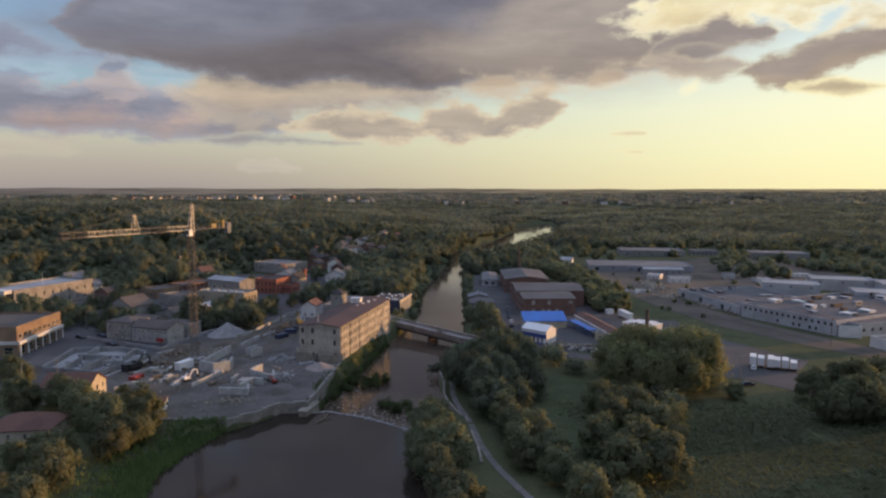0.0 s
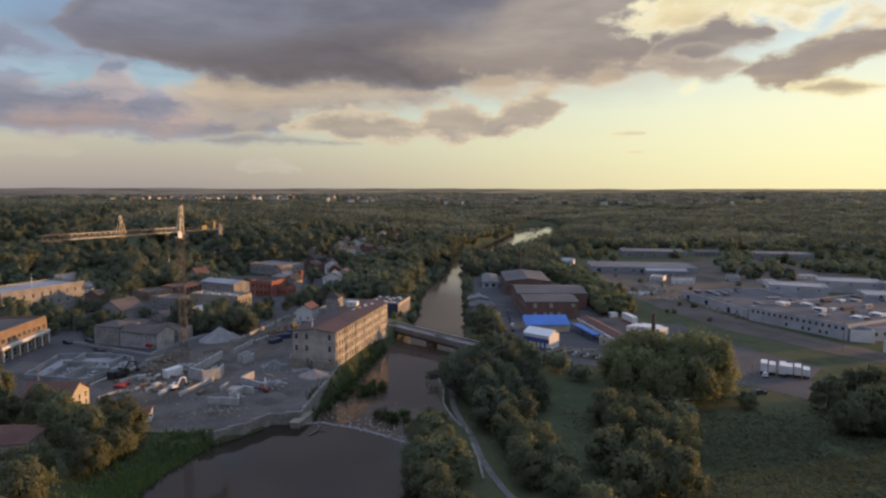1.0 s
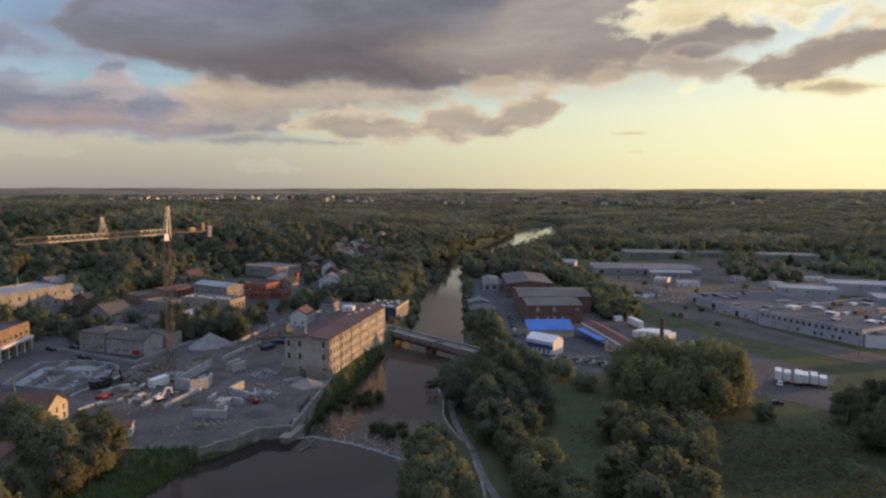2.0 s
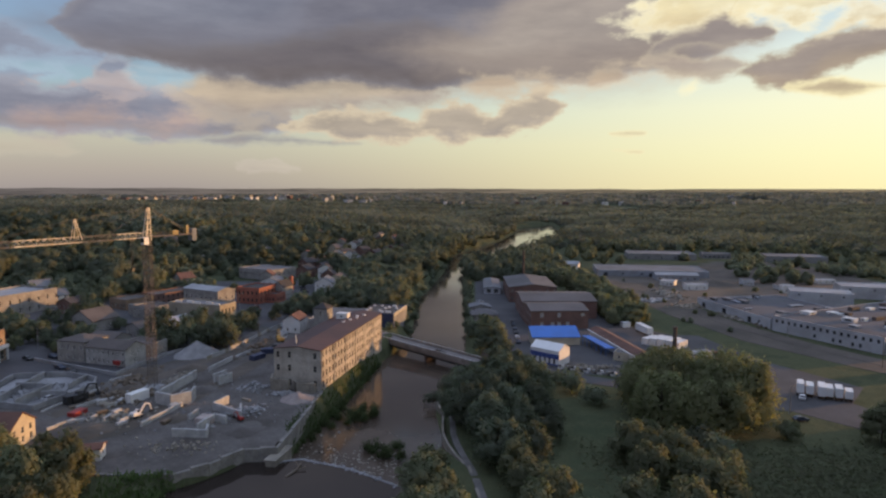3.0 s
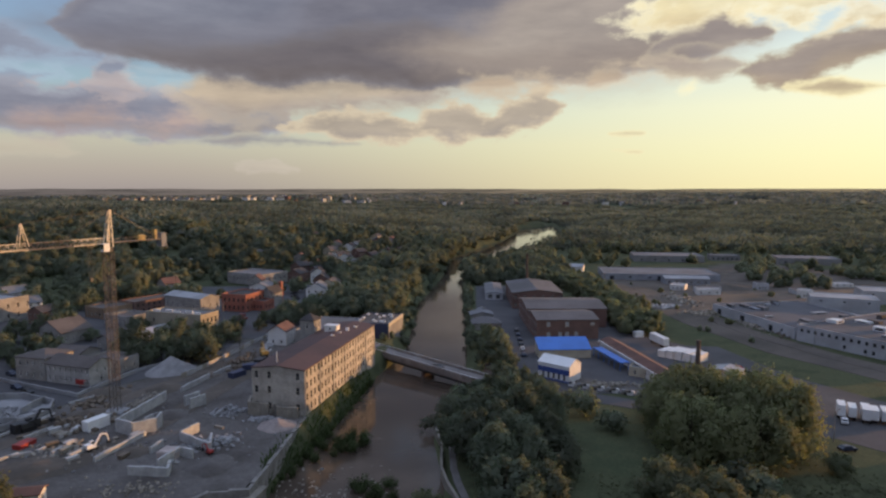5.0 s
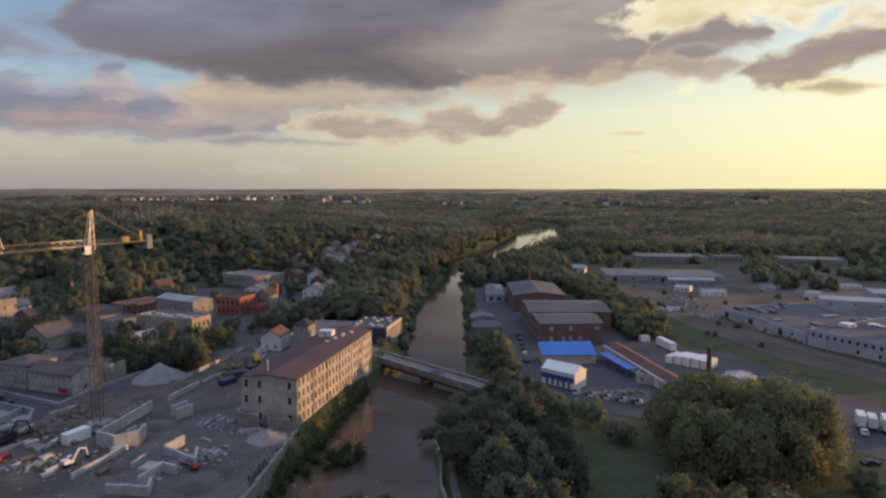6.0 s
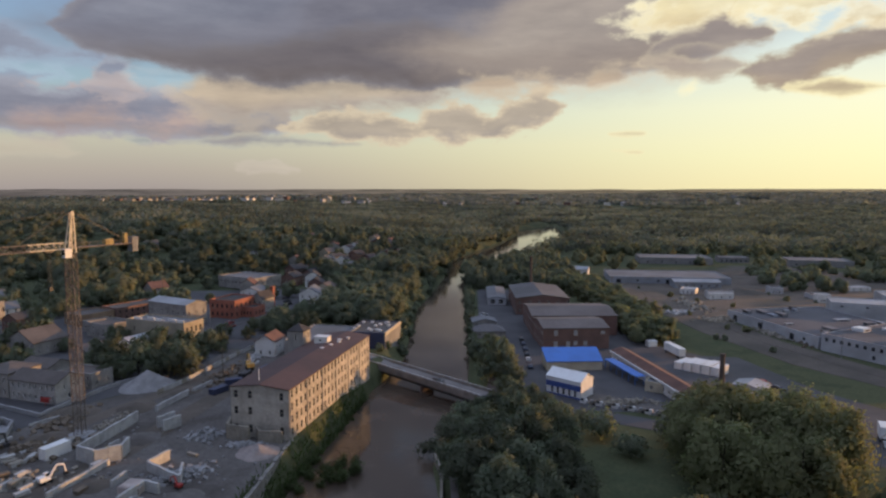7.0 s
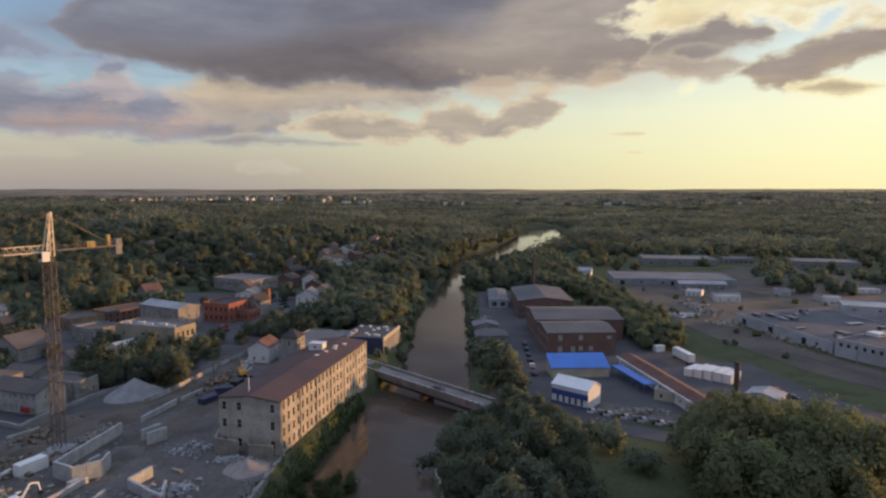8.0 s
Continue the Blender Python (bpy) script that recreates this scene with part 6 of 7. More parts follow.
for k in range(26):
    for tier in range(2):
        if tier and k % 5 == 2:
            continue
        g = Geo()
        g.box(k * 0.94 + 0.02 + 0.3 * tier, -0.35, tier * 0.72, k * 0.94 + 0.9 + 0.3 * tier, 0.35, tier * 0.72 + 0.7)
        part("block", g.mesh("block", [WHITE, CONCRETE, DARK_STEEL, WHITE, OLD_STONE][(k * 3 + tier * 2) % 5]), block_wall)
rubble("rubble_heap", "sand and scrap stored on the dirt yard", 55, 251, 12, 4, 0.8, 80, OLD_STONE, 61, RIGHT_Z, (0.4, 1.4))
building("low_store", "low flat-roofed stone store beside the yard", 64, 262, RIGHT_Z, -30, 8, 7, 2.8, CREAM, GREY_ROOF, "flat", front=row(8, 2, 0.9, 1.0, 1.2), category="store")
for k in range(5):
    container("white ribbed storage container in a tight row", 84.4 + k * 2.35, 284.9 - k * 2.1, RIGHT_Z + 0.05, 42, (8.4, 9.0, 8.0, 9.0, 7.6)[k], WHITE, (2.6, 3.0, 3.2, 3.2, 3.0)[k], "storage_container", "container", "white storage containers", 0.0, 2.9)
building("pitched_store", "pale blue-grey store with a low roof", 90, 259, RIGHT_Z, -42, 9, 8, 2.9, FACTORY_WALL, PALE_ROOF, "gable", 1.1, front=row(9, 2, 0.9, 1.0, 1.2), category="store")
building("river_lodge", "small grey-roofed lodge between river and yard", 14, 333, RIGHT_Z, 4, 13, 10, 3.0, STONE, WORKS_ROOF, "hip", 2.2, front=row(13, 4, 0.9, 1.0, 1.2), category="lodge")
building("river_lodge", "small low building with a blue-grey roof", 14, 352, RIGHT_Z, 4, 11, 9, 3.0, STONE, GREY_ROOF, "gable", 1.4, front=row(11, 3, 0.9, 1.0, 1.2), category="lodge")


def trailer(label, x, y, rot, long, paint, group, wide=2.44, high=2.9):
    root = container(label, x, y, RIGHT_Z + 0.05, rot, long, paint, high, "box_trailer", "trailer", group, 1.05, wide)
    for wx in (0.8, 1.9, long - 1.6):
        for wy in (0.25, wide - 0.24):
            g = Geo()
            g.tube(0, 0, -0.15, 0.15, 0.48, 0.48, 12)
            part("wheel", g.mesh("wheel", BLACK), root, m=pose(wx, wy, 0.48, 90))
    g = Geo()
    g.box(0.1, wide * 0.37, 0.75, long - 0.1, wide * 0.63, 1.048)
    part("chassis", g.mesh("chassis", DARK_STEEL), root)
    return root


for k in range(6):
    trailer("white box trailer parked in a tight row", 111.6 + k * 2.3, 220.0 - k * 1.15 - (1.2 if k == 2 else 0.0), 62, (5.2, 5.0, 6.4, 5.0, 5.4, 4.6)[k], WHITE_METAL, "white trailers in a row", 2.0, (3.0, 2.7, 3.0, 2.7, 2.8, 2.3)[k])
trailer("long white box trailer on the grass edge", 91.2, 299.5, 98, 12.0, WHITE_METAL, "")
container("small white container on the yard", 83.5, 318, RIGHT_Z, 15, 4, WHITE_METAL, 2.4)

# white factory
HX, HY = 150.0, 313.0
building("white_factory", "large white two-storey factory with a flat grey roof", HX, HY, RIGHT_Z, -64, 48, 92, 6.6, FACTORY_WALL, FACTORY_ROOF, "flat", front=[o for o in row(48, 16, 4.1, 1.2, 1.4, 1.6)] + [(a, 0.9, 1.1, 1.5) for a in (20, 28, 31, 36, 39)], parapet=0.3,
         category="factory", frame_m=DARK_STEEL)
building("white_factory", "long low pale wing of the factory with a brownish roof", 140, 373, RIGHT_Z, -80, 59, 50, 4.6, FACTORY_WALL, FACTORY_ROOF, "flat", front=[(6, 0.3, 3.0, 3.0), (24, 0.3, 3.2, 3.0), (25.5, 3.6, 0.9, 0.5), (44, 0.3, 2.6, 2.8), (51, 1.6, 1.4, 1.2)], parapet=0.3, category="factory", frame_m=DARK_STEEL)
building("white_annex", "small white cube-shaped annex of the factory", 171.6, 268.5, RIGHT_Z, -20, 8.5, 8, 4.9, WHITE, DARK_ROOF, "flat", parapet=0.3, category="annex")
building("white_factory", "white factory wing running back from the annex", 180, 268, RIGHT_Z, 18, 60, 30, 5.6, FACTORY_WALL, FACTORY_ROOF, "flat", front=row(60, 12, 2.2, 1.6, 1.4, 2), parapet=0.3, category="factory", frame_m=DARK_STEEL)
building("white_outbuilding", "small white outbuilding beside the factory", 176, 243, RIGHT_Z, 15, 12, 9, 4.0, WHITE, GREY_ROOF, "flat", front=row(12, 3, 1.0, 1.2, 1.4), category="outbuilding")
random.seed(21)
for k in range(26):
    a, b = random.uniform(4, 44), random.uniform(6, 86)
    w, d, h = random.uniform(1.5, 7), random.uniform(1.5, 5), random.uniform(0.6, 1.8)
    g = Geo()
    g.box(0, 0, -0.02, w, d, h)
    g.box(-0.1, -0.1, h, w + 0.1, d + 0.1, h + 0.14)
    g.box(w * 0.2, -0.05, h * 0.3, w * 0.8, 0.0, h * 0.8, 1)
    single("roof_unit", g, [random.choice([WHITE_METAL, PALE_ROOF, BROWN_ROOF]), DARK_STEEL], "boxy rooftop plant unit on the white factory", "roof unit", pose(HX, HY, RIGHT_Z + 6.6, 0, 0, -64) @ pose(a, b, 0, 0, 0, random.choice([0, 90])), "factory roof units")
for x, y, w, d, h, rot in ((190, 372, 30, 18, 8.6, -25), (225, 340, 44, 20, 8.0, -22), (262, 372, 40, 24, 7.6, -20), (236, 400, 34, 20, 7.0, -20)):
    building("raised_roof_hall", "pale-roofed factory hall standing above the roofs", x, y, RIGHT_Z, rot, w, d, h, FACTORY_WALL, PALE_ROOF, "flat", front=row(w, 3, h - 2.0, 1.2, 0.8, 4), parapet=0.3, category="factory hall", group="raised factory halls", frame_m=DARK_STEEL)
# far works
building("far_works", "long low pale works with a flat roof", 119, 512, RIGHT_Z - 2.5, -8, 82, 40, 4.6, BLUE_GREY, GREY_ROOF, "flat", front=[(6, 0.4, 3.2, 2.8), (19, 1.6, 2.0, 1.2), (33, 1.6, 2.0, 1.2), (40, 0.4, 3.2, 2.8), (62, 1.6, 2.4, 1.2)], parapet=0.3, category="works", frame_m=DARK_STEEL)
building("far_works", "small white shed before the long works", 156, 488, RIGHT_Z - 2.5, -8, 30, 16, 4.2, BLUE_GREY, PALE_ROOF, "gable", 1.2, front=row(30, 6, 1.2, 1.8, 1.4, 2), category="works", ridge="width")
building("far_works", "pale-roofed works at the edge of the woods", 177, 630, RIGHT_Z - 2.5, -10, 62, 34, 5.6, DULL_WALL, GREY_ROOF, "flat", front=row(62, 5, 1.4, 1.6, 1.4, 6), parapet=0.4, category="works", frame_m=DARK_STEEL)
building("far_works", "white-walled store near the woods", 300, 610, RIGHT_Z - 2.5, -15, 50, 30, 5.4, DULL_WALL, GREY_ROOF, "flat", front=row(50, 4, 1.4, 1.6, 1.4, 5), parapet=0.4, category="works", frame_m=DARK_STEEL)
building("far_works", "grey store among trees beyond the waste ground", 252, 640, RIGHT_Z - 2.5, -12, 26, 16, 4.6, DULL_WALL, GREY_ROOF, "flat", front=row(26, 6, 1.2, 1.6, 1.4, 2), category="works", frame_m=DARK_STEEL)
building("far_house", "small blue-grey house at the wood edge", 100, 560, RIGHT_Z - 2.5, -20, 14, 10, 4.0, WHITE, PALE_ROOF, "gable", 2.0, front=row(14, 3, 1.0, 1.2, 1.3), category="house", ridge="width")
random.seed(9)
for k in range(8):
    x, y = random.uniform(150, 300), random.uniform(410, 480)
    w, d, h = random.uniform(6, 22), random.uniform(5, 12), random.uniform(2.5, 5)
    wm, rm = random.choice([(WHITE, PALE_ROOF), (FACTORY_WALL, GREY_ROOF), (BRICK, BROWN_ROOF), (FACTORY_WALL, BROWN_ROOF)])
    building("yard_store", "low scattered store on the cleared yard", x, y, relief(x, y), random.uniform(-35, 0), w, d, h, wm, rm, "flat", front=row(w, 3, 0.9, 1.0, 1.2), parapet=0.2, category="store", group="stores on the cleared yard")
rubble("rubble_heap", "yellowish rubble and scrap on the cleared strip", 138, 372, 16, 9, 1.6, 120, BUFF, 12, RIGHT_Z, (0.5, 1.8))
rubble("rubble_heap", "pale broken slabs on bare earth", 122, 390, 12, 8, 0.7, 80, PANEL, 13, RIGHT_Z, (0.6, 2.2))
heap("earth_mound", "dark earth bank on the cleared land", 232, 520, 30, 5, SANDY, RIGHT_Z - 2.5, 8)
heap("earth_mound", "dark earth bank beside the factory", 190, 470, 22, 3.5, SANDY, RIGHT_Z - 2.5, 41)
heap("earth_mound", "broad dark earth bank on the cleared land", 275, 560, 34, 5, SANDY, RIGHT_Z - 2.5, 42)
rubble("rubble_heap", "scrap and broken slabs along the track bed", 138, 410, 10, 26, 1.0, 150, OLD_STONE, 43, RIGHT_Z, (0.6, 2.4))
rubble("rubble_heap", "scrap along the factory wall", 146, 345, 6, 22, 1.0, 110, OLD_STONE, 44, RIGHT_Z, (0.6, 2.0))
rubble("rubble_heap", "yellowish scrap and timber at the factory corner", 153, 322, 6, 8, 1.4, 90, WOOD, 45, RIGHT_Z, (0.6, 2.0))
random.seed(52)
for k in range(14):
    a, b = random.uniform(2, 56), random.uniform(2, 46)
    w, d, h = random.uniform(1.2, 8), random.uniform(1.2, 4), random.uniform(0.5, 1.5)
    g = Geo()
    g.box(0, 0, -0.02, w, d, h)
    g.box(-0.1, -0.1, h, w + 0.1, d + 0.1, h + 0.14)
    g.box(w * 0.2, -0.05, h * 0.3, w * 0.8, 0.0, h * 0.8, 1)
    single("roof_unit", g, [random.choice([BLUE_GREY, PALE_ROOF, BROWN_ROOF, GREY_ROOF]), DARK_STEEL], "boxy rooftop plant unit on the blue-grey wing", "roof unit", pose(140, 373, RIGHT_Z + 4.6, 0, 0, -80) @ pose(a, b, 0, 0, 0, random.choice([0, 90])), "wing roof units")

# cars
random.seed(3)
for x, y, rot in ((33.5, 330, 88), (33.2, 322, 88), (32.8, 313, 88), (32.4, 305, 88), (32.0, 297, 88), (31.4, 288, 88), (105, 269, -60), (106.5, 262.5, -60), (97, 247, -50), (99, 199.5, 8), (21, 382, 30), (22, 369, 20), (110, 218, 60)):
    paint, word = random.choice(CAR_PAINTS)
    car(f"{word} car parked on the asphalt", x, y, RIGHT_Z + 0.06, rot, paint)
for x, y, rot in ((-128, 236, -30), (-122, 232, -30), (-146, 247, -30), (-150, 206, 80), (-143, 200, 80), (-139, 250, -30), (-95, 345, 70), (-92, 338, 70), (-83, 400, 60), (-80, 392, 60), (-86, 410, 60), (-100, 420, 60), (-70, 330, 80), (-112, 205, 70)):
    paint, word = random.choice(CAR_PAINTS)
    car(f"{word} car parked in the town street", x, y, LEFT_Z + 0.06, rot, paint)
car("dark car crossing the concrete bridge deck", -1.5, 263.5, 0.80, -33, CAR_PAINTS[1][0])

# ---- river details ----
def make_weir():
    rnd = random.Random(4)
    g = Geo()
    line = [(-38, 170.5), (-33, 172), (-21, 167), (-10, 159), (-6.5, 157)]
    for (ax, ay), (bx, by) in zip(line, line[1:]):
        n = int(math.hypot(bx - ax, by - ay) / 0.35)
        for k in range(n):
            f = k / n
            s = rnd.uniform(0.3, 0.9)
            turn = pose(ax + (bx - ax) * f + rnd.gauss(0, 0.3), ay + (by - ay) * f + 0.3 + rnd.gauss(0, 0.35), POOL_Z - 0.12, rnd.uniform(-25, 25), rnd.uniform(-25, 25), rnd.uniform(0, 180))
            g.box(-s / 2, -s / 3, -s / 3, s / 2, s / 3, s / 4, 0, turn)
    for (ax, ay), (bx, by) in zip(line, line[1:]):
        g.face((ax, ay, POOL_Z + 0.05), (bx, by, POOL_Z + 0.05), (bx, by + 1.0, POOL_Z - 0.1), (ax, ay + 1.0, POOL_Z - 0.1))
        g.face((ax, ay + 1.0, POOL_Z - 0.1), (bx, by + 1.0, POOL_Z - 0.1), (bx, by + 4.0, WATER_Z - 0.5), (ax, ay + 4.0, WATER_Z - 0.5))
        g.face((bx, by, POOL_Z + 0.05), (ax, ay, POOL_Z + 0.05), (ax, ay, WATER_Z - 1), (bx, by, WATER_Z - 1))
    single("weir", g, [CONCRETE], "low broken line of pale stones across the river", "weir", kind="stuff")
    g = Geo()
    for _ in range(260):
        f = rnd.random()
        x = -36 + 27 * f
        y = 177 - 9 * f + abs(rnd.gauss(0, 10))
        s = rnd.uniform(0.2, 0.75)
        turn = pose(x, y, WATER_Z - 0.04, rnd.uniform(-15, 15), rnd.uniform(-15, 15), rnd.uniform(0, 180))
        g.box(-s / 2, -s / 3, -s / 4, s / 2, s / 3, s / 5, 0, turn)
    single("river_stones", g, [OLD_STONE], "scattered stones in the shallow rapids below the weir", "stones", kind="stuff")


make_weir()
river_edge = thing("path_wall", "low grey stone wall along the wooded bank", "retaining wall", pose(0, 0, 0), kind="structure")
for (ax, ay), (bx, by) in zip([(-1.6, 214), (0, 204), (0, 190), (1.2, 183), (3.6, 174.5), (6, 168), (7, 156), (8.2, 146)], [(0, 204), (0, 190), (1.2, 183), (3.6, 174.5), (6, 168), (7, 156), (8.2, 146), (8.6, 137)]):
    long = math.hypot(bx - ax, by - ay)
    n = round(long / 2.2)
    for k in range(n):
        g = Geo()
        g.box(k * long / n + 0.03, -0.3, -4, (k + 1) * long / n - 0.03, 0.3, RIGHT_Z + 0.45 + 1.5 * ease(178, 160, ay))
        part("stone_block", g.mesh("stone_block", OLD_STONE), river_edge, m=pose(ax, ay, 0, 0, 0, math.degrees(math.atan2(by - ay, bx - ax))))

# ---- trees ----
ICO = None


def ico():
    global ICO
    if ICO is None:
        bm = bmesh.new()
        bmesh.ops.create_icosphere(bm, subdivisions=1, radius=1)
        bm.verts.ensure_lookup_table()
        ICO = (np.array([v.co[:] for v in bm.verts]), np.array([[v.index for v in f.verts] for f in bm.faces]))
        bm.free()
    return ICO


def cards(rng, spot, out, size, loose):
    """Leaf cards at the given spots that face roughly outwards."""
    face = out + rng.normal(scale=loose, size=out.shape)
    face /= np.linalg.norm(face, axis=1, keepdims=True)
    a = np.cross(face, rng.normal(size=face.shape))
    a /= np.linalg.norm(a, axis=1, keepdims=True)
    b = np.cross(face, a)
    s = size * rng.uniform(0.55, 1.4, (len(spot), 1)) / 2
    corners = np.stack([spot - a * s - b * s * 0.6, spot + a * s - b * s * 0.8, spot + a * s * 0.7 + b * s, spot - a * s * 0.9 + b * s * 0.7], axis=1)
    return corners.reshape(-1, 3), np.repeat(out, 4, axis=0)


def leaf_mesh(name, corners, facing, cores, m):
    """One mesh of leaf cards and the shaded hearts of their clumps."""
    n = len(corners)
    verts = [corners]
    normals = [facing]
    faces = np.arange(n).reshape(-1, 4).tolist()
    base = n
    iv, itri = ico()
    for c, r in cores:
        verts.append(iv * r + c)
        normals.append(iv / np.linalg.norm(iv, axis=1, keepdims=True))
        faces += (itri + base).tolist()
        base += len(iv)
    me = bpy.data.meshes.new(name)
    me.from_pydata(np.concatenate(verts).tolist(), [], faces)
    me.polygons.foreach_set("use_smooth", [True] * len(me.polygons))
    me.materials.append(m)
    me.normals_split_custom_set_from_vertices(np.concatenate(normals).tolist())
    return me


def crown_parts(seed, wide, high, lobes, count, size, low=0.25, rough=1.3, loose=0.8, heart=0.45):
    """A crown of a few uneven lobes, each a ragged shell of leaf cards round a dark heart."""
    rng = np.random.default_rng(seed)
    corners, facing, cores = [], [], []
    iv, _ = ico()
    middle = np.array([0, 0, high * 0.45])
    for k in range(lobes):
        f = (k + 0.5) / lobes
        a = k * 2.4 + rng.uniform(-0.6, 0.6)
        girth = math.sin(math.pi * (0.18 + 0.74 * f)) ** 0.7
        d = wide * rng.uniform(0.45, 0.85) * girth if lobes > 1 else 0.0
        r = wide * rng.uniform(0.30, 0.46) * (1.15 - 0.4 * f) * (5 / lobes + 0.5 if lobes < 10 else 1.0)
        tall = r * rng.uniform(0.8, 1.5)
        z = low * high + tall * 0.7 + max(0.0, high * (1 - low) - tall * 1.7) * f * rng.uniform(0.92, 1.06)
        centre = np.array([d * math.cos(a), d * math.sin(a), z])
        axes = np.array([r, r * rng.uniform(0.85, 1.1), tall])
        way = rng.normal(size=(count, 3))
        way[:, 2] = np.where(way[:, 2] < -0.6, -way[:, 2], way[:, 2])
        way /= np.linalg.norm(way, axis=1, keepdims=True)
        lump = np.array([1 + 0.40 * rough * noise.noise(Vector(w * 2.1) + Vector((seed, k, 0))) + 0.30 * rough * noise.noise(Vector(w * 5.3) + Vector((k, seed, 3))) for w in way])[:, None]
        inward = 1 - 0.30 * rng.random((count, 1)) ** 1.3 + 0.42 * rng.random((count, 1)) ** 4
        spot = centre + way * axes * lump * inward
        out = way / axes
        out /= np.linalg.norm(out, axis=1, keepdims=True)
        away = spot - middle
        out = out * 0.45 + away / np.linalg.norm(away, axis=1, keepdims=True) * 0.65 + np.array([0, 0, 0.25])
        out /= np.linalg.norm(out, axis=1, keepdims=True)
        c, n = cards(rng, spot, out, size, loose)
        corners.append(c)
        facing.append(n)
        cores.append((centre, axes * heart))
    return np.concatenate(corners), np.concatenate(facing), cores


def crown(seed, wide, high, clumps, count, size, m, low=0.25):
    return leaf_mesh("crown", *crown_parts(seed, wide, high, clumps, count, size, low), m)


def trunk(seed, high, thick):
    rng = random.Random(seed)
    g = Geo()
    g.tube(0, 0, -0.6, high * 0.35, thick, thick * 0.7, 8, cap=False)
    g.tube(0, 0, high * 0.35, high * 0.8, thick * 0.7, thick * 0.2, 8)
    for k in range(6):
        a = k * 1.05 + rng.uniform(-0.3, 0.3)
        z = high * rng.uniform(0.25, 0.5)
        g.beam((0, 0, z), (math.cos(a) * high * 0.25, math.sin(a) * high * 0.25, z + high * 0.25), thick * 0.4)
    return g.mesh("trunk", BARK)


def tree_kind(name, label, seed, wide, high, clumps, count, size, m, low=0.25):
    root = thing(name, label, "tree", pose(0, 0, 0), "trees")
    part("trunk", trunk(seed, high, high * 0.024), root)
    part("crown", crown(seed, wide, high, clumps, count, size, m, low), root)
    return root


SPENT = {}


def plant(kinds, x, y, scale, rnd, z=None):
    """Sets a tree: the first of a kind is moved there, the later ones are copies."""
    kind = rnd.choice(kinds)
    z = ground_at(x, y) if z is None else z
    m = pose(x, y, z, 0, 0, rnd.uniform(0, 360))
    if kind not in SPENT:
        SPENT[kind] = True
        kind.matrix_basis = m
        kind.scale = (scale, scale, scale * 1.0)
        return kind
    ob = copy_thing(kind, m)
    ob.scale = (scale, scale, scale * rnd.uniform(0.9, 1.15))
    return ob


BIG_DARK = [tree_kind("broadleaf_tree", "tall spreading dark green tree on the wooded bank", 110 + k, 6.6, 17.5, 18, 330, 0.46, LEAF_DARK, 0.02) for k in range(3)]
NEAR_DARK = [tree_kind("broadleaf_tree", "full dark green broadleaf tree on the river bank", 10 + k, 5.6, 11.5, 14, 330, 0.42, LEAF_DARK, 0.02) for k in range(3)]
NEAR_WARM = [tree_kind("broadleaf_tree", "olive green broadleaf tree catching evening light", 20 + k, 5.4, 10.5, 14, 330, 0.42, LEAF_WARM, 0.0) for k in range(3)]
BUSHES = [tree_kind("bush", "rounded green bush on the bank", 30 + k, 2.6, 3.6, 4, 150, 0.42, LEAF_DARK, 0.1) for k in range(2)]
LOW_BUSHES = [tree_kind("reed_bush", "low spreading green reed clump in the shallows", 35 + k, 2.9, 2.2, 4, 150, 0.4, REED, 0.05) for k in range(2)]
WILLOWS = [tree_kind("willow_tree", "broad rounded olive willow tree", 40 + k, 8.2, 16.0, 20, 400, 0.46, LEAF_WILLOW, 0.0) for k in range(2)]
MID = [tree_kind("broadleaf_tree", "dark green broadleaf tree among houses", 50 + k, 5.8, 10.5, 10, 150, 0.65, LEAF_DARK, 0.0) for k in range(4)]
MID_WARM = [tree_kind("broadleaf_tree", "olive broadleaf tree at the wood edge", 60 + k, 5.6, 10.0, 10, 150, 0.65, LEAF_WARM, 0.0) for k in range(2)]

HALL_TREES = [(-202, 262), (-192, 258), (-184, 264), (-196, 272), (-205, 276), (-188, 276), (-178, 272), (-182, 284), (-194, 286), (-172, 280), (-208, 290), (-186, 296)]
rnd = random.Random(77)

def grove(kinds, scale, spots, stray, low=0.85, high=1.15):
    """Plants trees of one group near the given spots."""
    for x, y in spots:
        plant(kinds, x + rnd.uniform(-stray, stray), y + rnd.uniform(-stray, stray), scale * rnd.uniform(low, high), rnd, max(ground_at(x, y), water_at(y) - 0.1))


grove(NEAR_WARM, 0.9, [(-5, 140), (-2, 127), (0, 146), (-4, 152), (-4, 133), (-2, 158), (0, 119), (3, 111), (1, 136)], 0.6)
grove(BIG_DARK, 0.76, [(8, 203), (8, 190), (17, 214), (19, 202), (26, 221), (26, 207), (18, 189), (24, 192), (12, 180), (20, 177), (13, 196), (22, 212)], 0.8)
grove(NEAR_DARK, 0.95, [(11, 215), (5, 197), (16, 171), (12, 168), (19, 163), (22, 230), (26, 186)], 0.8)
grove(NEAR_WARM, 0.8, [(17, 151), (17, 142), (22, 146), (24, 137), (24, 127), (28, 117), (19, 134), (31, 122), (16, 158), (34, 111)], 0.6)
grove(NEAR_WARM, 0.88, [(44, 172), (50, 176), (52, 164), (43, 156), (53, 155), (55, 148), (37, 142), (45, 138), (38, 127), (47, 129), (60, 159), (48, 166)], 0.8)
grove(NEAR_WARM, 0.55, [(88, 186)], 0.8)
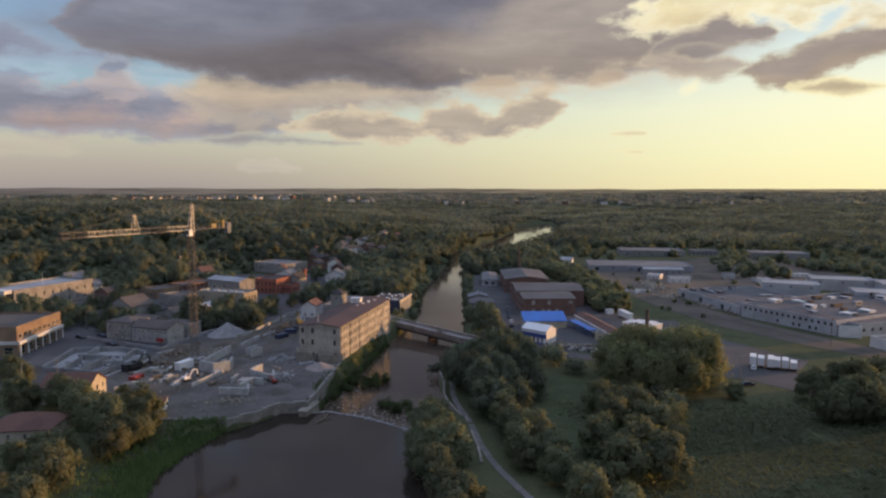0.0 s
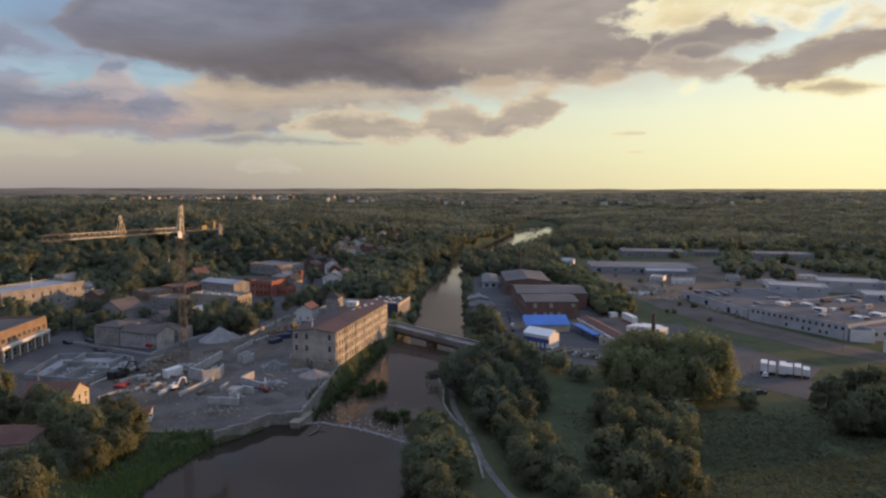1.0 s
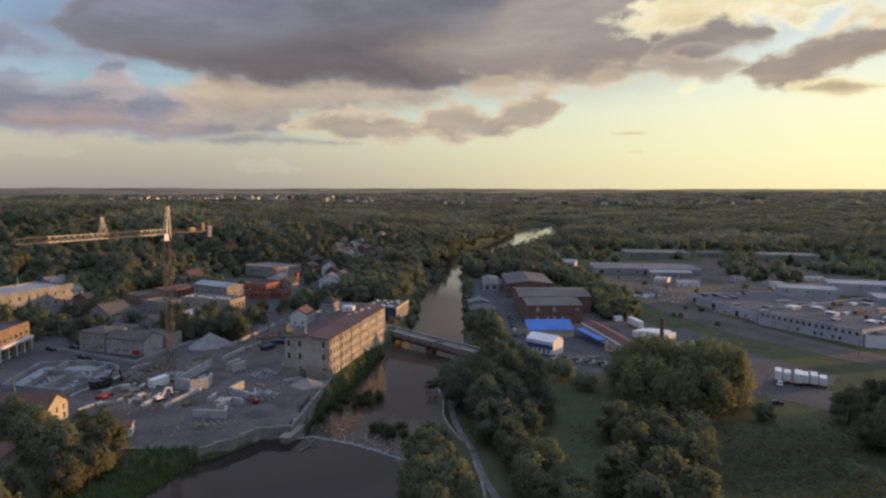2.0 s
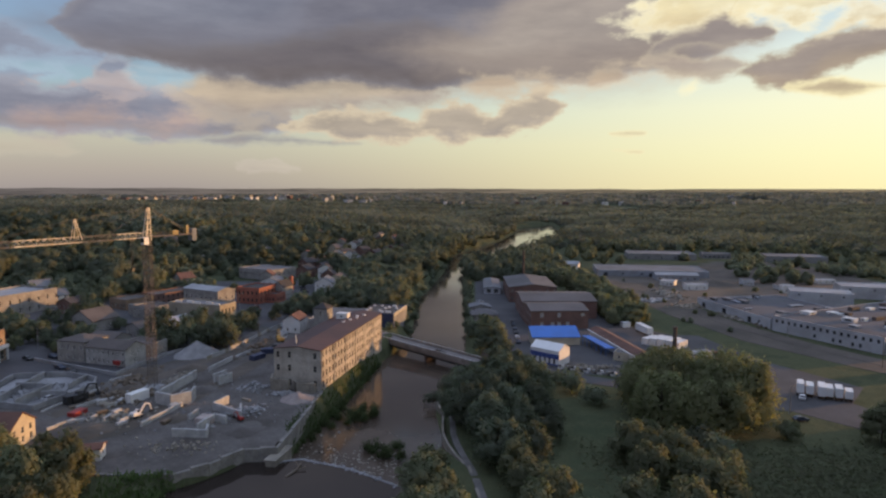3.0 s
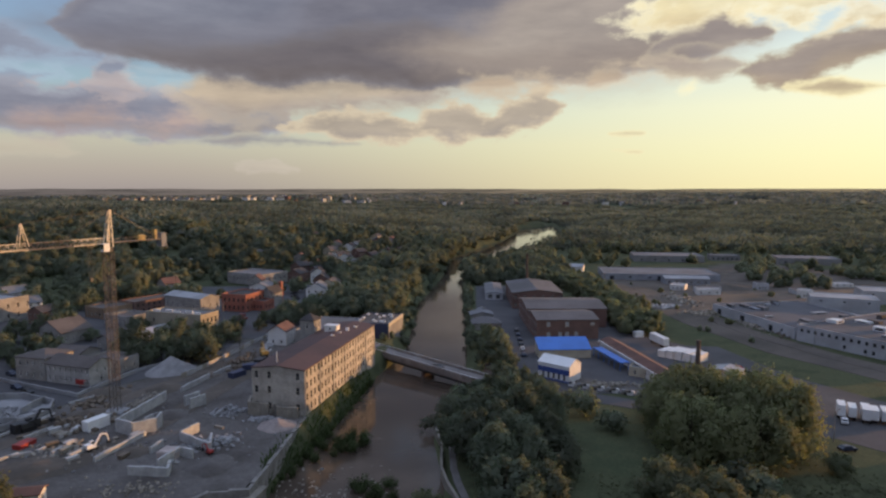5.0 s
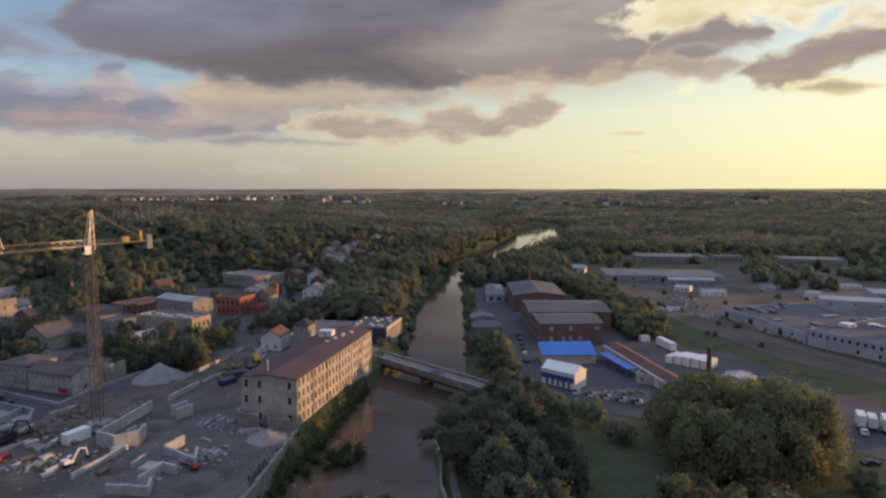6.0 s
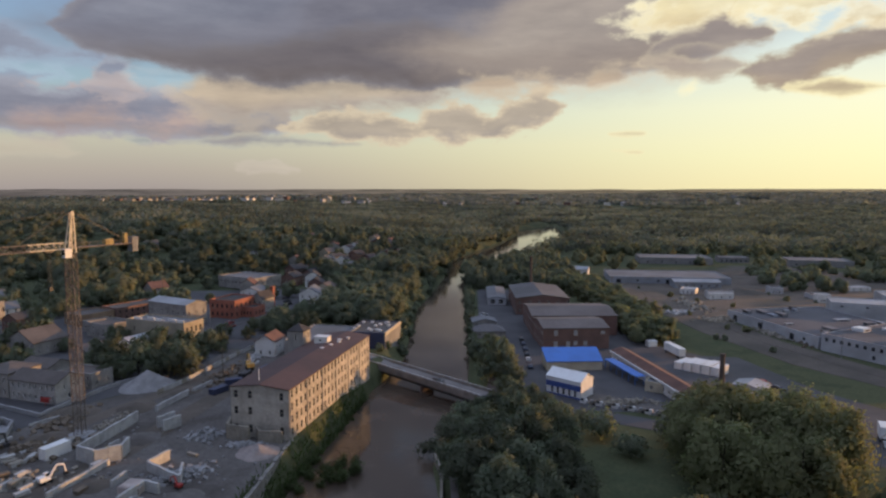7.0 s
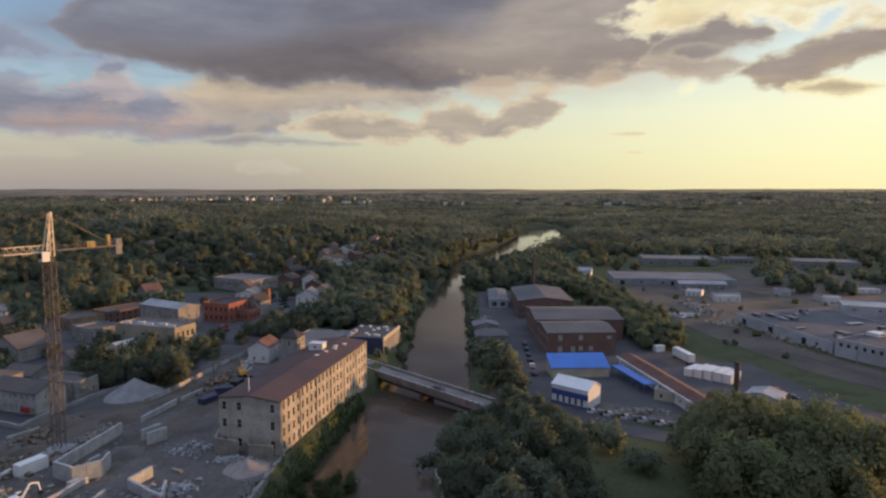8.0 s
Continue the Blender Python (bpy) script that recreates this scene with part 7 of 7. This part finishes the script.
grove(WILLOWS, 1.0, [(57, 203), (68, 220), (77, 217), (83, 207), (82, 196), (58, 193), (65, 190), (73, 190), (66, 207), (74, 203), (62, 214)], 0.8)
grove(NEAR_WARM, 1.0, [(111, 184), (125, 194), (128, 188), (139, 194), (104, 164), (113, 164), (125, 174), (118, 179), (138, 184), (126, 164), (146, 176), (134, 170), (120, 168)], 0.8)
grove(NEAR_WARM, 0.85, [(-80, 121), (-86, 114), (-77, 110), (-88, 151), (-82, 147), (-84, 156), (-79, 156), (-75, 143), (-73, 147), (-76, 137), (-94, 157), (-74, 152)], 0.8)
grove(NEAR_WARM, 0.55, [(-83, 129), (-85, 136), (-91, 137), (-92, 129)], 0.8)
grove(NEAR_WARM, 0.8, [(-134, 190), (-120, 170), (-104, 165), (-98, 162), (-112, 162), (-126, 180), (-122, 152), (-124, 142), (-96, 116), (-104, 120)], 0.8)
grove(LOW_BUSHES, 0.25, [(-35.6, 188), (-35, 193), (-34.6, 198), (-33, 203), (-32.4, 208), (-31.8, 213), (-30.4, 219), (-29, 226), (-27.4, 234), (-26, 242), (-25, 250), (-24, 258), (-33.5, 195), (-31, 200)], 0.8)
grove(LOW_BUSHES, 0.46, [(-29, 204), (-27, 206), (-25.5, 209), (-23.5, 211), (-28, 209), (-21.5, 212.5), (-24, 214), (-15.5, 178.5), (-13, 179.5), (-11, 178), (-30.5, 206), (-33, 200), (-33.5, 190), (-32, 211), (-29.6, 214)], 0.8)
grove(LOW_BUSHES, 0.45, [(-23, 206), (-21, 207), (-19, 209), (-25, 203), (-26, 201), (-30, 198), (-14, 183), (-16, 184), (-11.5, 184), (-13, 185.5), (-20, 183), (-18, 182.5), (-31, 213), (-22, 204)], 0.8)
grove(BUSHES, 1.1, [(-2, 216), (2, 226), (4, 234), (6, 242), (12, 236), (18, 232), (8, 228), (30, 228), (26, 236), (38, 232)], 0.8)
grove(BUSHES, 1.3, [(62, 180), (40, 223), (58, 222), (46, 212), (66, 176)], 0.8)

grove(MID, 0.85, [(-126, 306), (-117, 277), (-105, 264), (-98, 268), (-94, 293), (-87, 271), (-91, 270), (-73, 330), (-86, 297)], 1.0, 0.8, 1.2)
grove(MID, 0.95, [(-160, 316), (-175, 337), (-164, 305), (-164, 380), (-150, 390), (-176, 384), (-181, 368), (-72, 346), (-64, 350), (-63, 361), (-55, 326)], 1.0, 0.8, 1.2)
grove(MID, 0.95, [(-176, 287), (-160, 272), (-168, 295), (-157, 300), (-181, 393), (-180, 360), (-284, 419), (-273, 391), (-139, 270), (-110, 273), (-101, 286), (-84, 265), (-176, 262), (-185, 270)], 1.0, 0.8, 1.2)
grove(MID, 1.3, [(19, 272), (20, 286)], 1.0, 0.9, 1.1)
grove(MID, 0.8, [(19, 300), (22, 262)], 1.0, 0.9, 1.1)
grove(MID, 0.55, [(11.5, 243), (15, 241), (18, 241), (23, 241)], 0.5, 0.9, 1.1)
grove(MID, 0.72, [(22, 260), (20, 247), (14, 300), (17, 276)], 1.0, 0.8, 1.2)
grove(MID, 0.62, [(-116, 268), (-104, 277), (-100, 262), (-96, 300), (-90, 304), (-84, 306), (-93, 264), (-140, 296), (-150, 280), (-145, 262), (-152, 268), (-104, 302), (-84, 283), (-135, 262), (-147, 305), (-88, 318), (-78, 316), (-70, 324), (-66, 330)], 1.0, 0.8, 1.2)
grove(MID, 1.0, HALL_TREES, 1.0, 0.8, 1.2)
grove(MID_WARM, 0.5, [(-126, 266), (-108, 270), (-94, 277), (-88, 288), (-82, 294), (-97, 310), (-142, 256), (-160, 262), (-168, 276), (-152, 292), (-80, 332), (-58, 338)], 1.0, 0.8, 1.2)
grove(MID_WARM, 0.8, [(89, 367), (88, 348), (91, 342), (89, 330), (84, 336), (95, 396), (96, 422), (100, 476), (95, 489), (91, 502), (86, 380), (99, 367), (86, 517), (83, 532), (101, 452), (84, 395), (80, 410), (82, 430), (92, 440), (78, 450), (88, 460), (74, 470)], 1.0, 0.8, 1.2)


def woodland(name, label, count, x0, x1, y0, y1, gap, test, m, scale, leaves=90):
    """A wood of many trees as one mesh, each tree with its own crown and stem."""
    kept = []
    tries = 0
    kinds = [crown_parts(90 + k, 6.2, 11.5, 7, leaves, 0.95, 0.0, 0.6, 0.35, 0.86) for k in range(5)]
    corners, facing, cores = [], [], []
    while len(kept) < count and tries < count * 30:
        tries += 1
        x, y = rnd.uniform(x0, x1), rnd.uniform(y0, y1)
        if not (test(x, y) and all((x - a) ** 2 + (y - b) ** 2 > gap * gap for a, b in kept)):
            continue
        kept.append((x, y))
        c, f, k = rnd.choice(kinds)
        s, a = scale * rnd.uniform(0.7, 1.3), rnd.uniform(0, 6.28)
        turn = np.array([[math.cos(a), math.sin(a), 0], [-math.sin(a), math.cos(a), 0], [0, 0, 1]])
        foot = np.array([x, y, ground_at(x, y)])
        corners.append(c @ turn * s + foot)
        facing.append(f @ turn)
        cores += [(np.array(p) @ turn * s + foot, r * s) for p, r in k]
        cores.append((foot + np.array([0, 0, 2.5 * s]), np.array([0.3, 0.3, 3.2]) * s))
    me = leaf_mesh(name, np.concatenate(corners), np.concatenate(facing), cores, m)
    tagged(new(name, me), label, "woodland", kind="stuff")


def clear_of_homes(x, y, r=9):
    return all((x - a) ** 2 + (y - b) ** 2 > r * r and not (abs(x - a + 2) < 8 and -30 < y - b < 0) for a, b in HOMES)


def town_edge(y):
    return float(np.interp(y, [300, 332, 348, 420, 470, 490], [-14, -36, -58, -62, -72, -140]))


woodland("riverside_wood", "dense dark green wood along the west river bank", 165, -75, 12, 322, 560, 5.2, lambda x, y: town_edge(y) + 3 < x < shore_left(y) - 11 and clear_of_homes(x, y), LEAF_DARK, 0.85)
woodland("town_gardens", "dark garden trees between the houses of the town", 70, -235, -62, 240, 480, 6.0, lambda x, y: clear_of_homes(x, y, 10) and (x < -182 or y > 384 or (x > -84 and y > 325)) and not (-142 < x < -105 and 425 < y < 475) and not (-230 < x < -180 and 300 < y < 360) and not (-150 > x and y < 252), LEAF_DARK, 0.7)
woodland("works_hedge", "thick olive hedge of trees behind the brick works", 80, 66, 108, 322, 500, 4.5, lambda x, y: abs(x - np.interp(y, [322, 350, 400, 430, 480, 500], [87, 89, 93, 95, 88, 80])) < 9 and not (x < 80 and y < 372) and x > 66, LEAF_WARM, 0.75)
woodland("town_wood", "dark green trees between the houses of the slope", 190, -140, 20, 480, 770, 6.5, lambda x, y: x < shore_left(y) - 3 and clear_of_homes(x, y, 11), LEAF_DARK, 1.05)
woodland("hill_wood", "dense dark green wood climbing the hill", 330, -500, -130, 390, 730, 7.5, lambda x, y: clear_of_homes(x, y, 11) and (y > 490 or x < -175), LEAF_DARK, 1.25)
woodland("west_wood", "dark green trees behind the classical hall", 60, -340, -228, 240, 400, 8.0, lambda x, y: True, LEAF_DARK, 0.95)
woodland("east_bank_wood", "dark green wood along the east river bank", 130, 15, 100, 468, 760, 6.0, lambda x, y: x > shore_right(y) + float(np.interp(y, [600, 650, 700], [3, 6, 9])) and not (96 < x < 118 and y < 580), LEAF_DARK, 0.9)
woodland("works_wood", "olive trees round the far works", 110, 100, 460, 560, 760, 7.0, lambda x, y: not (165 < x < 250 and y < 685) and not (290 < x < 360 and y < 665) and not (100 < x < 215 and y < 585) and not (240 < x < 290 and 630 < y < 665), LEAF_WARM, 0.85)
woodland("bank_trees", "low ragged trees overhanging the west shore", 90, -40, 40, 296, 700, 3.0, lambda x, y: shore_left(y) - 9 < x < shore_left(y) - 1.5, LEAF_DARK, 0.36)
woodland("shore_trees", "low trees overhanging the east shore", 22, 10, 24, 300, 470, 4.5, lambda x, y: shore_right(y) + 1 < x < shore_right(y) + 4, LEAF_DARK, 0.42)
woodland("yard_trees", "scattered dark trees on the cleared yard", 190, 200, 520, 370, 620, 6.5, lambda x, y: (x > 300 or y > 465) and not (295 < x < 356 and y > 575) and noise.noise(Vector((x / 45, y / 60, 1.5))) > -0.12, LEAF_DARK, 0.72)
woodland("track_scrub", "low scrub along the old track bed", 14, 100, 160, 290, 500, 2.2, lambda x, y: abs(x - np.interp(y, [255, 295, 350, 400, 470, 500], [146, 129, 117, 114, 106, 104])) < 7, LEAF_DARK, 0.22)
woodland("yard_scrub", "low scrub along the cleared yard", 14, 112, 250, 300, 490, 6.0, lambda x, y: 117 + (460 - y) * 0.03 < x and not (138 < x < 250 and y < 400), LEAF_WARM, 0.25)


# added wood out of view, there to keep low sun off the meadow
woodland("field_edge_wood", "unseen dark green trees added to shade the meadow from the east", 80, 90, 240, 30, 148, 7.0, lambda x, y: 0.78 * y + 14 < x, LEAF_WARM, 1.25, 40)


woodland("bend_wood", "dark green trees along the inner bank of the river bend", 110, -20, 130, 650, 1060, 5.0, lambda x, y: shore_left(y) - 34 < x < shore_left(y) - 3, LEAF_DARK, 0.8)


def far_woods():
    """Woodland too far off to count: clumps of leaf cards over the hills."""
    rng = np.random.default_rng(8)
    for name, count, y0, y1, wide, r, cards, size in (("near_woodland", 6400, 640, 1300, 1.0, 6.6, 26, 2.6), ("far_woodland", 9000, 1250, 2600, 1.0, 14.0, 18, 6.5), ("distant_woodland", 8000, 2500, 4600, 1.0, 26.0, 12, 15.0)):
        y = y0 + (y1 - y0) * rng.random(count * 3) ** 0.8
        x = (rng.random(count * 3) * 2 - 1) * (y * 0.80 + 60)
        keep = []
        for k in range(len(x)):
            xx, yy = x[k], y[k]
            if yy < 1230 and shore_left(yy) - 4 < xx < shore_right(yy) + 8:
                continue
            if 95 < xx < 420 and yy < 720 or (-140 < xx < 25 and yy < 750):
                continue
            open_land = noise.noise(Vector((xx / 260, yy / 380, 2.2)))
            if yy > 1400 and open_land > 0.33 or (yy > 760 and open_land > 0.52):
                continue
            keep.append(k)
            if len(keep) == count:
                break
        x, y = x[keep], y[keep]
        z = np.array([relief(a, b) for a, b in zip(x, y)])
        radii = r * rng.uniform(0.7, 1.25, len(x))
        centres = np.stack([x, y, z + radii * (0.75 if r < 8 else 0.2)], axis=1)
        pick = np.repeat(np.arange(len(x)), cards)
        way = rng.normal(size=(len(pick), 3))
        way[:, 2] = np.abs(way[:, 2]) * 1.1 - 0.25
        way /= np.linalg.norm(way, axis=1, keepdims=True)
        spot = centres[pick] + way * radii[pick, None] * rng.uniform(0.75, 1.15, (len(pick), 1)) * np.array([1, 1, 0.9 if r < 8 else 0.38])
        face = way + rng.normal(scale=0.2, size=way.shape)
        face /= np.linalg.norm(face, axis=1, keepdims=True)
        a = np.cross(face, rng.normal(size=face.shape))
        a /= np.linalg.norm(a, axis=1, keepdims=True)
        b = np.cross(face, a)
        s = size * rng.uniform(0.6, 1.3, (len(pick), 1)) / 2
        corners = np.stack([spot - a * s - b * s * 0.6, spot + a * s - b * s * 0.8, spot + a * s * 0.7 + b * s, spot - a * s * 0.9 + b * s * 0.7], axis=1).reshape(-1, 3)
        # leaf colours here carry painted haze
        me = leaf_mesh(name, corners, np.repeat(way, 4, axis=0), [], LEAF_DISTANT_HAZED if name == "distant_woodland" else LEAF_FAR_HAZED)
        tagged(new(name, me), "dense green woodland covering the hills, leaves greyed for haze", "woodland", kind="stuff")


far_woods()


def far_haze():
    """The plain and low ridges at the horizon, nearly five kilometres off: glowing, with painted haze."""
    m = bpy.data.materials.new("glowing_haze")
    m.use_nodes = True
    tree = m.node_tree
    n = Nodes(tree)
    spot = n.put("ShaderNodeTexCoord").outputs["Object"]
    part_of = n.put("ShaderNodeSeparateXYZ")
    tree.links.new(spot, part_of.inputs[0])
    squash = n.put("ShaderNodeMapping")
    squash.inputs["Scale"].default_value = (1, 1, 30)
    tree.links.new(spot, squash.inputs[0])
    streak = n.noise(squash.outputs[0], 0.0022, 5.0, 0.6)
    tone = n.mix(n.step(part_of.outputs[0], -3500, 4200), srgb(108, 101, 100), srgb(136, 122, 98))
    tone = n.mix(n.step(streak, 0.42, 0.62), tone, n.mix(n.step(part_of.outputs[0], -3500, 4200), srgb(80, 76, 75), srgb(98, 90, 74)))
    # the strip glows by itself, its colour already holding the haze
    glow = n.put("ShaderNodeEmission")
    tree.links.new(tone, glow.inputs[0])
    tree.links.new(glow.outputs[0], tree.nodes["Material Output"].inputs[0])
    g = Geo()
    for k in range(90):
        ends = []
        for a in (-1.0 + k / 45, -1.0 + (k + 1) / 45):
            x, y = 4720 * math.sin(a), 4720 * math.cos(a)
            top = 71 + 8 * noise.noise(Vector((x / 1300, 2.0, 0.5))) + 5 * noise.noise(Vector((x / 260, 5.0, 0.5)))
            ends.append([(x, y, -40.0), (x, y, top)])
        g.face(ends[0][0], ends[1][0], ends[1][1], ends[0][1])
    single("backdrop", g, [m], "glowing strip painted as the hazy low wooded plain at the far horizon", "distance", kind="structure")


far_haze()


def far_town():
    """Pale roofs of a distant town along the ridge."""
    rng = random.Random(31)
    for k in range(150):
        x, y = rng.uniform(-1250, -260), rng.uniform(2150, 2950)
        if k % 6 == 0:
            x, y = rng.uniform(-100, 1500), rng.uniform(2300, 3600)
        w, d, h = rng.uniform(9, 26), rng.uniform(9, 20), rng.uniform(14, 20)
        g = Geo()
        g.box(-w / 2, -d / 2, -6, w / 2, d / 2, h)
        g.box(-w / 2 - 0.5, -d / 2 - 0.5, h, w / 2 + 0.5, d / 2 + 0.5, h + 1.0, 1)
        for i in range(int(w / 4)):
            for zz in range(int(h / 3.5)):
                g.box(-w / 2 + 1.2 + i * 4, -d / 2 - 0.1, 1.2 + zz * 3.5, -w / 2 + 3.2 + i * 4, -d / 2, 2.9 + zz * 3.5, 2)
        single("distant_building", g, [rng.choice([WHITE, WHITE, CREAM, FACTORY_WALL, BRICK]), GREY_ROOF, GLASS], "pale flat-roofed building far off on the plain", "building", pose(x, y, relief(x, y), 0, 0, rng.uniform(-30, 30)), "distant town buildings")


far_town()


def reeds(name, label, count, y0, y1, spread, m, seed):
    """Tall grass along a stretch of the west bank; spread: how far it runs up the bank and out into the water."""
    rng = random.Random(seed)
    g = Geo()
    for _ in range(count):
        y = rng.uniform(y0, y1)
        x = shore_left(y) + rng.uniform(-1, 1) * 0.8 - abs(rng.gauss(0, spread))
        z = max(ground_at(x, y), water_at(y)) - 0.1
        h, w, a = rng.uniform(0.6, 1.6), rng.uniform(0.12, 0.3), rng.uniform(0, 6.28)
        dx, dy = math.cos(a) * w, math.sin(a) * w
        lx, ly = rng.gauss(0, 0.4), rng.gauss(0, 0.4)
        g.face((x - dx, y - dy, z), (x + dx, y + dy, z), (x + dx * 0.3 + lx, y + dy * 0.3 + ly, z + h), (x - dx * 0.3 + lx, y - dy * 0.3 + ly, z + h))
    single(name, g, [m], label, "reeds", kind="stuff")


reeds("bank_reeds", "tall lush green grass on the low river bank", 4600, 108, 158, 6, BANK_GRASS, 6)
reeds("wall_reeds", "dark low weeds along the foot of the river wall", 1400, 182, 262, 1.2, REED, 7)

# driftwood caught at the end of the weir
g = Geo()
for a, b, thick in (((0, 0, 0), (1.4, 2.6, 0.25), 0.45), ((1.4, 2.6, 0.25), (2.0, 6.2, 0.35), 0.34), ((1.4, 2.6, 0.25), (3.6, 4.2, 0.7), 0.2), ((1.8, 5.0, 0.3), (0.6, 6.6, 0.8), 0.16)):
    g.beam(a, b, thick)
single("driftwood", g, [WOOD], "bleached driftwood branch caught on the weir", "driftwood", pose(-34.4, 163.0, POOL_Z - 0.05))


def meadow():
    """Tall tangled grass and weeds on the open ground east of the path."""
    rng = random.Random(16)
    g = Geo()
    while len(g.f) < 24000:
        x, y = rng.uniform(30, 132), rng.uniform(92, 188)
        if x > 0.78 * y or rng.random() < max((y - 160) / 28, (48 - x) / 16) or noise.noise(Vector((x / 9, y / 9, 5.5))) + 0.5 * noise.noise(Vector((x / 3, y / 3, 1.5))) < rng.uniform(-1.1, -0.1):
            continue
        z = ground_at(x, y) - 0.05
        h, w, a = rng.uniform(0.15, 0.5), rng.uniform(0.15, 0.45), rng.uniform(0, 6.28)
        dx, dy = math.cos(a) * w, math.sin(a) * w
        lx, ly = rng.gauss(0, 0.7), rng.gauss(0, 0.7)
        g.face((x - dx, y - dy, z), (x + dx, y + dy, z), (x + dx * 0.4 + lx, y + dy * 0.4 + ly, z + h), (x - dx * 0.4 + lx, y - dy * 0.4 + ly, z + h))
    single("meadow_grass", g, [MEADOW], "tall tangled olive grass and weeds of the meadow", "grass", kind="stuff")


meadow()
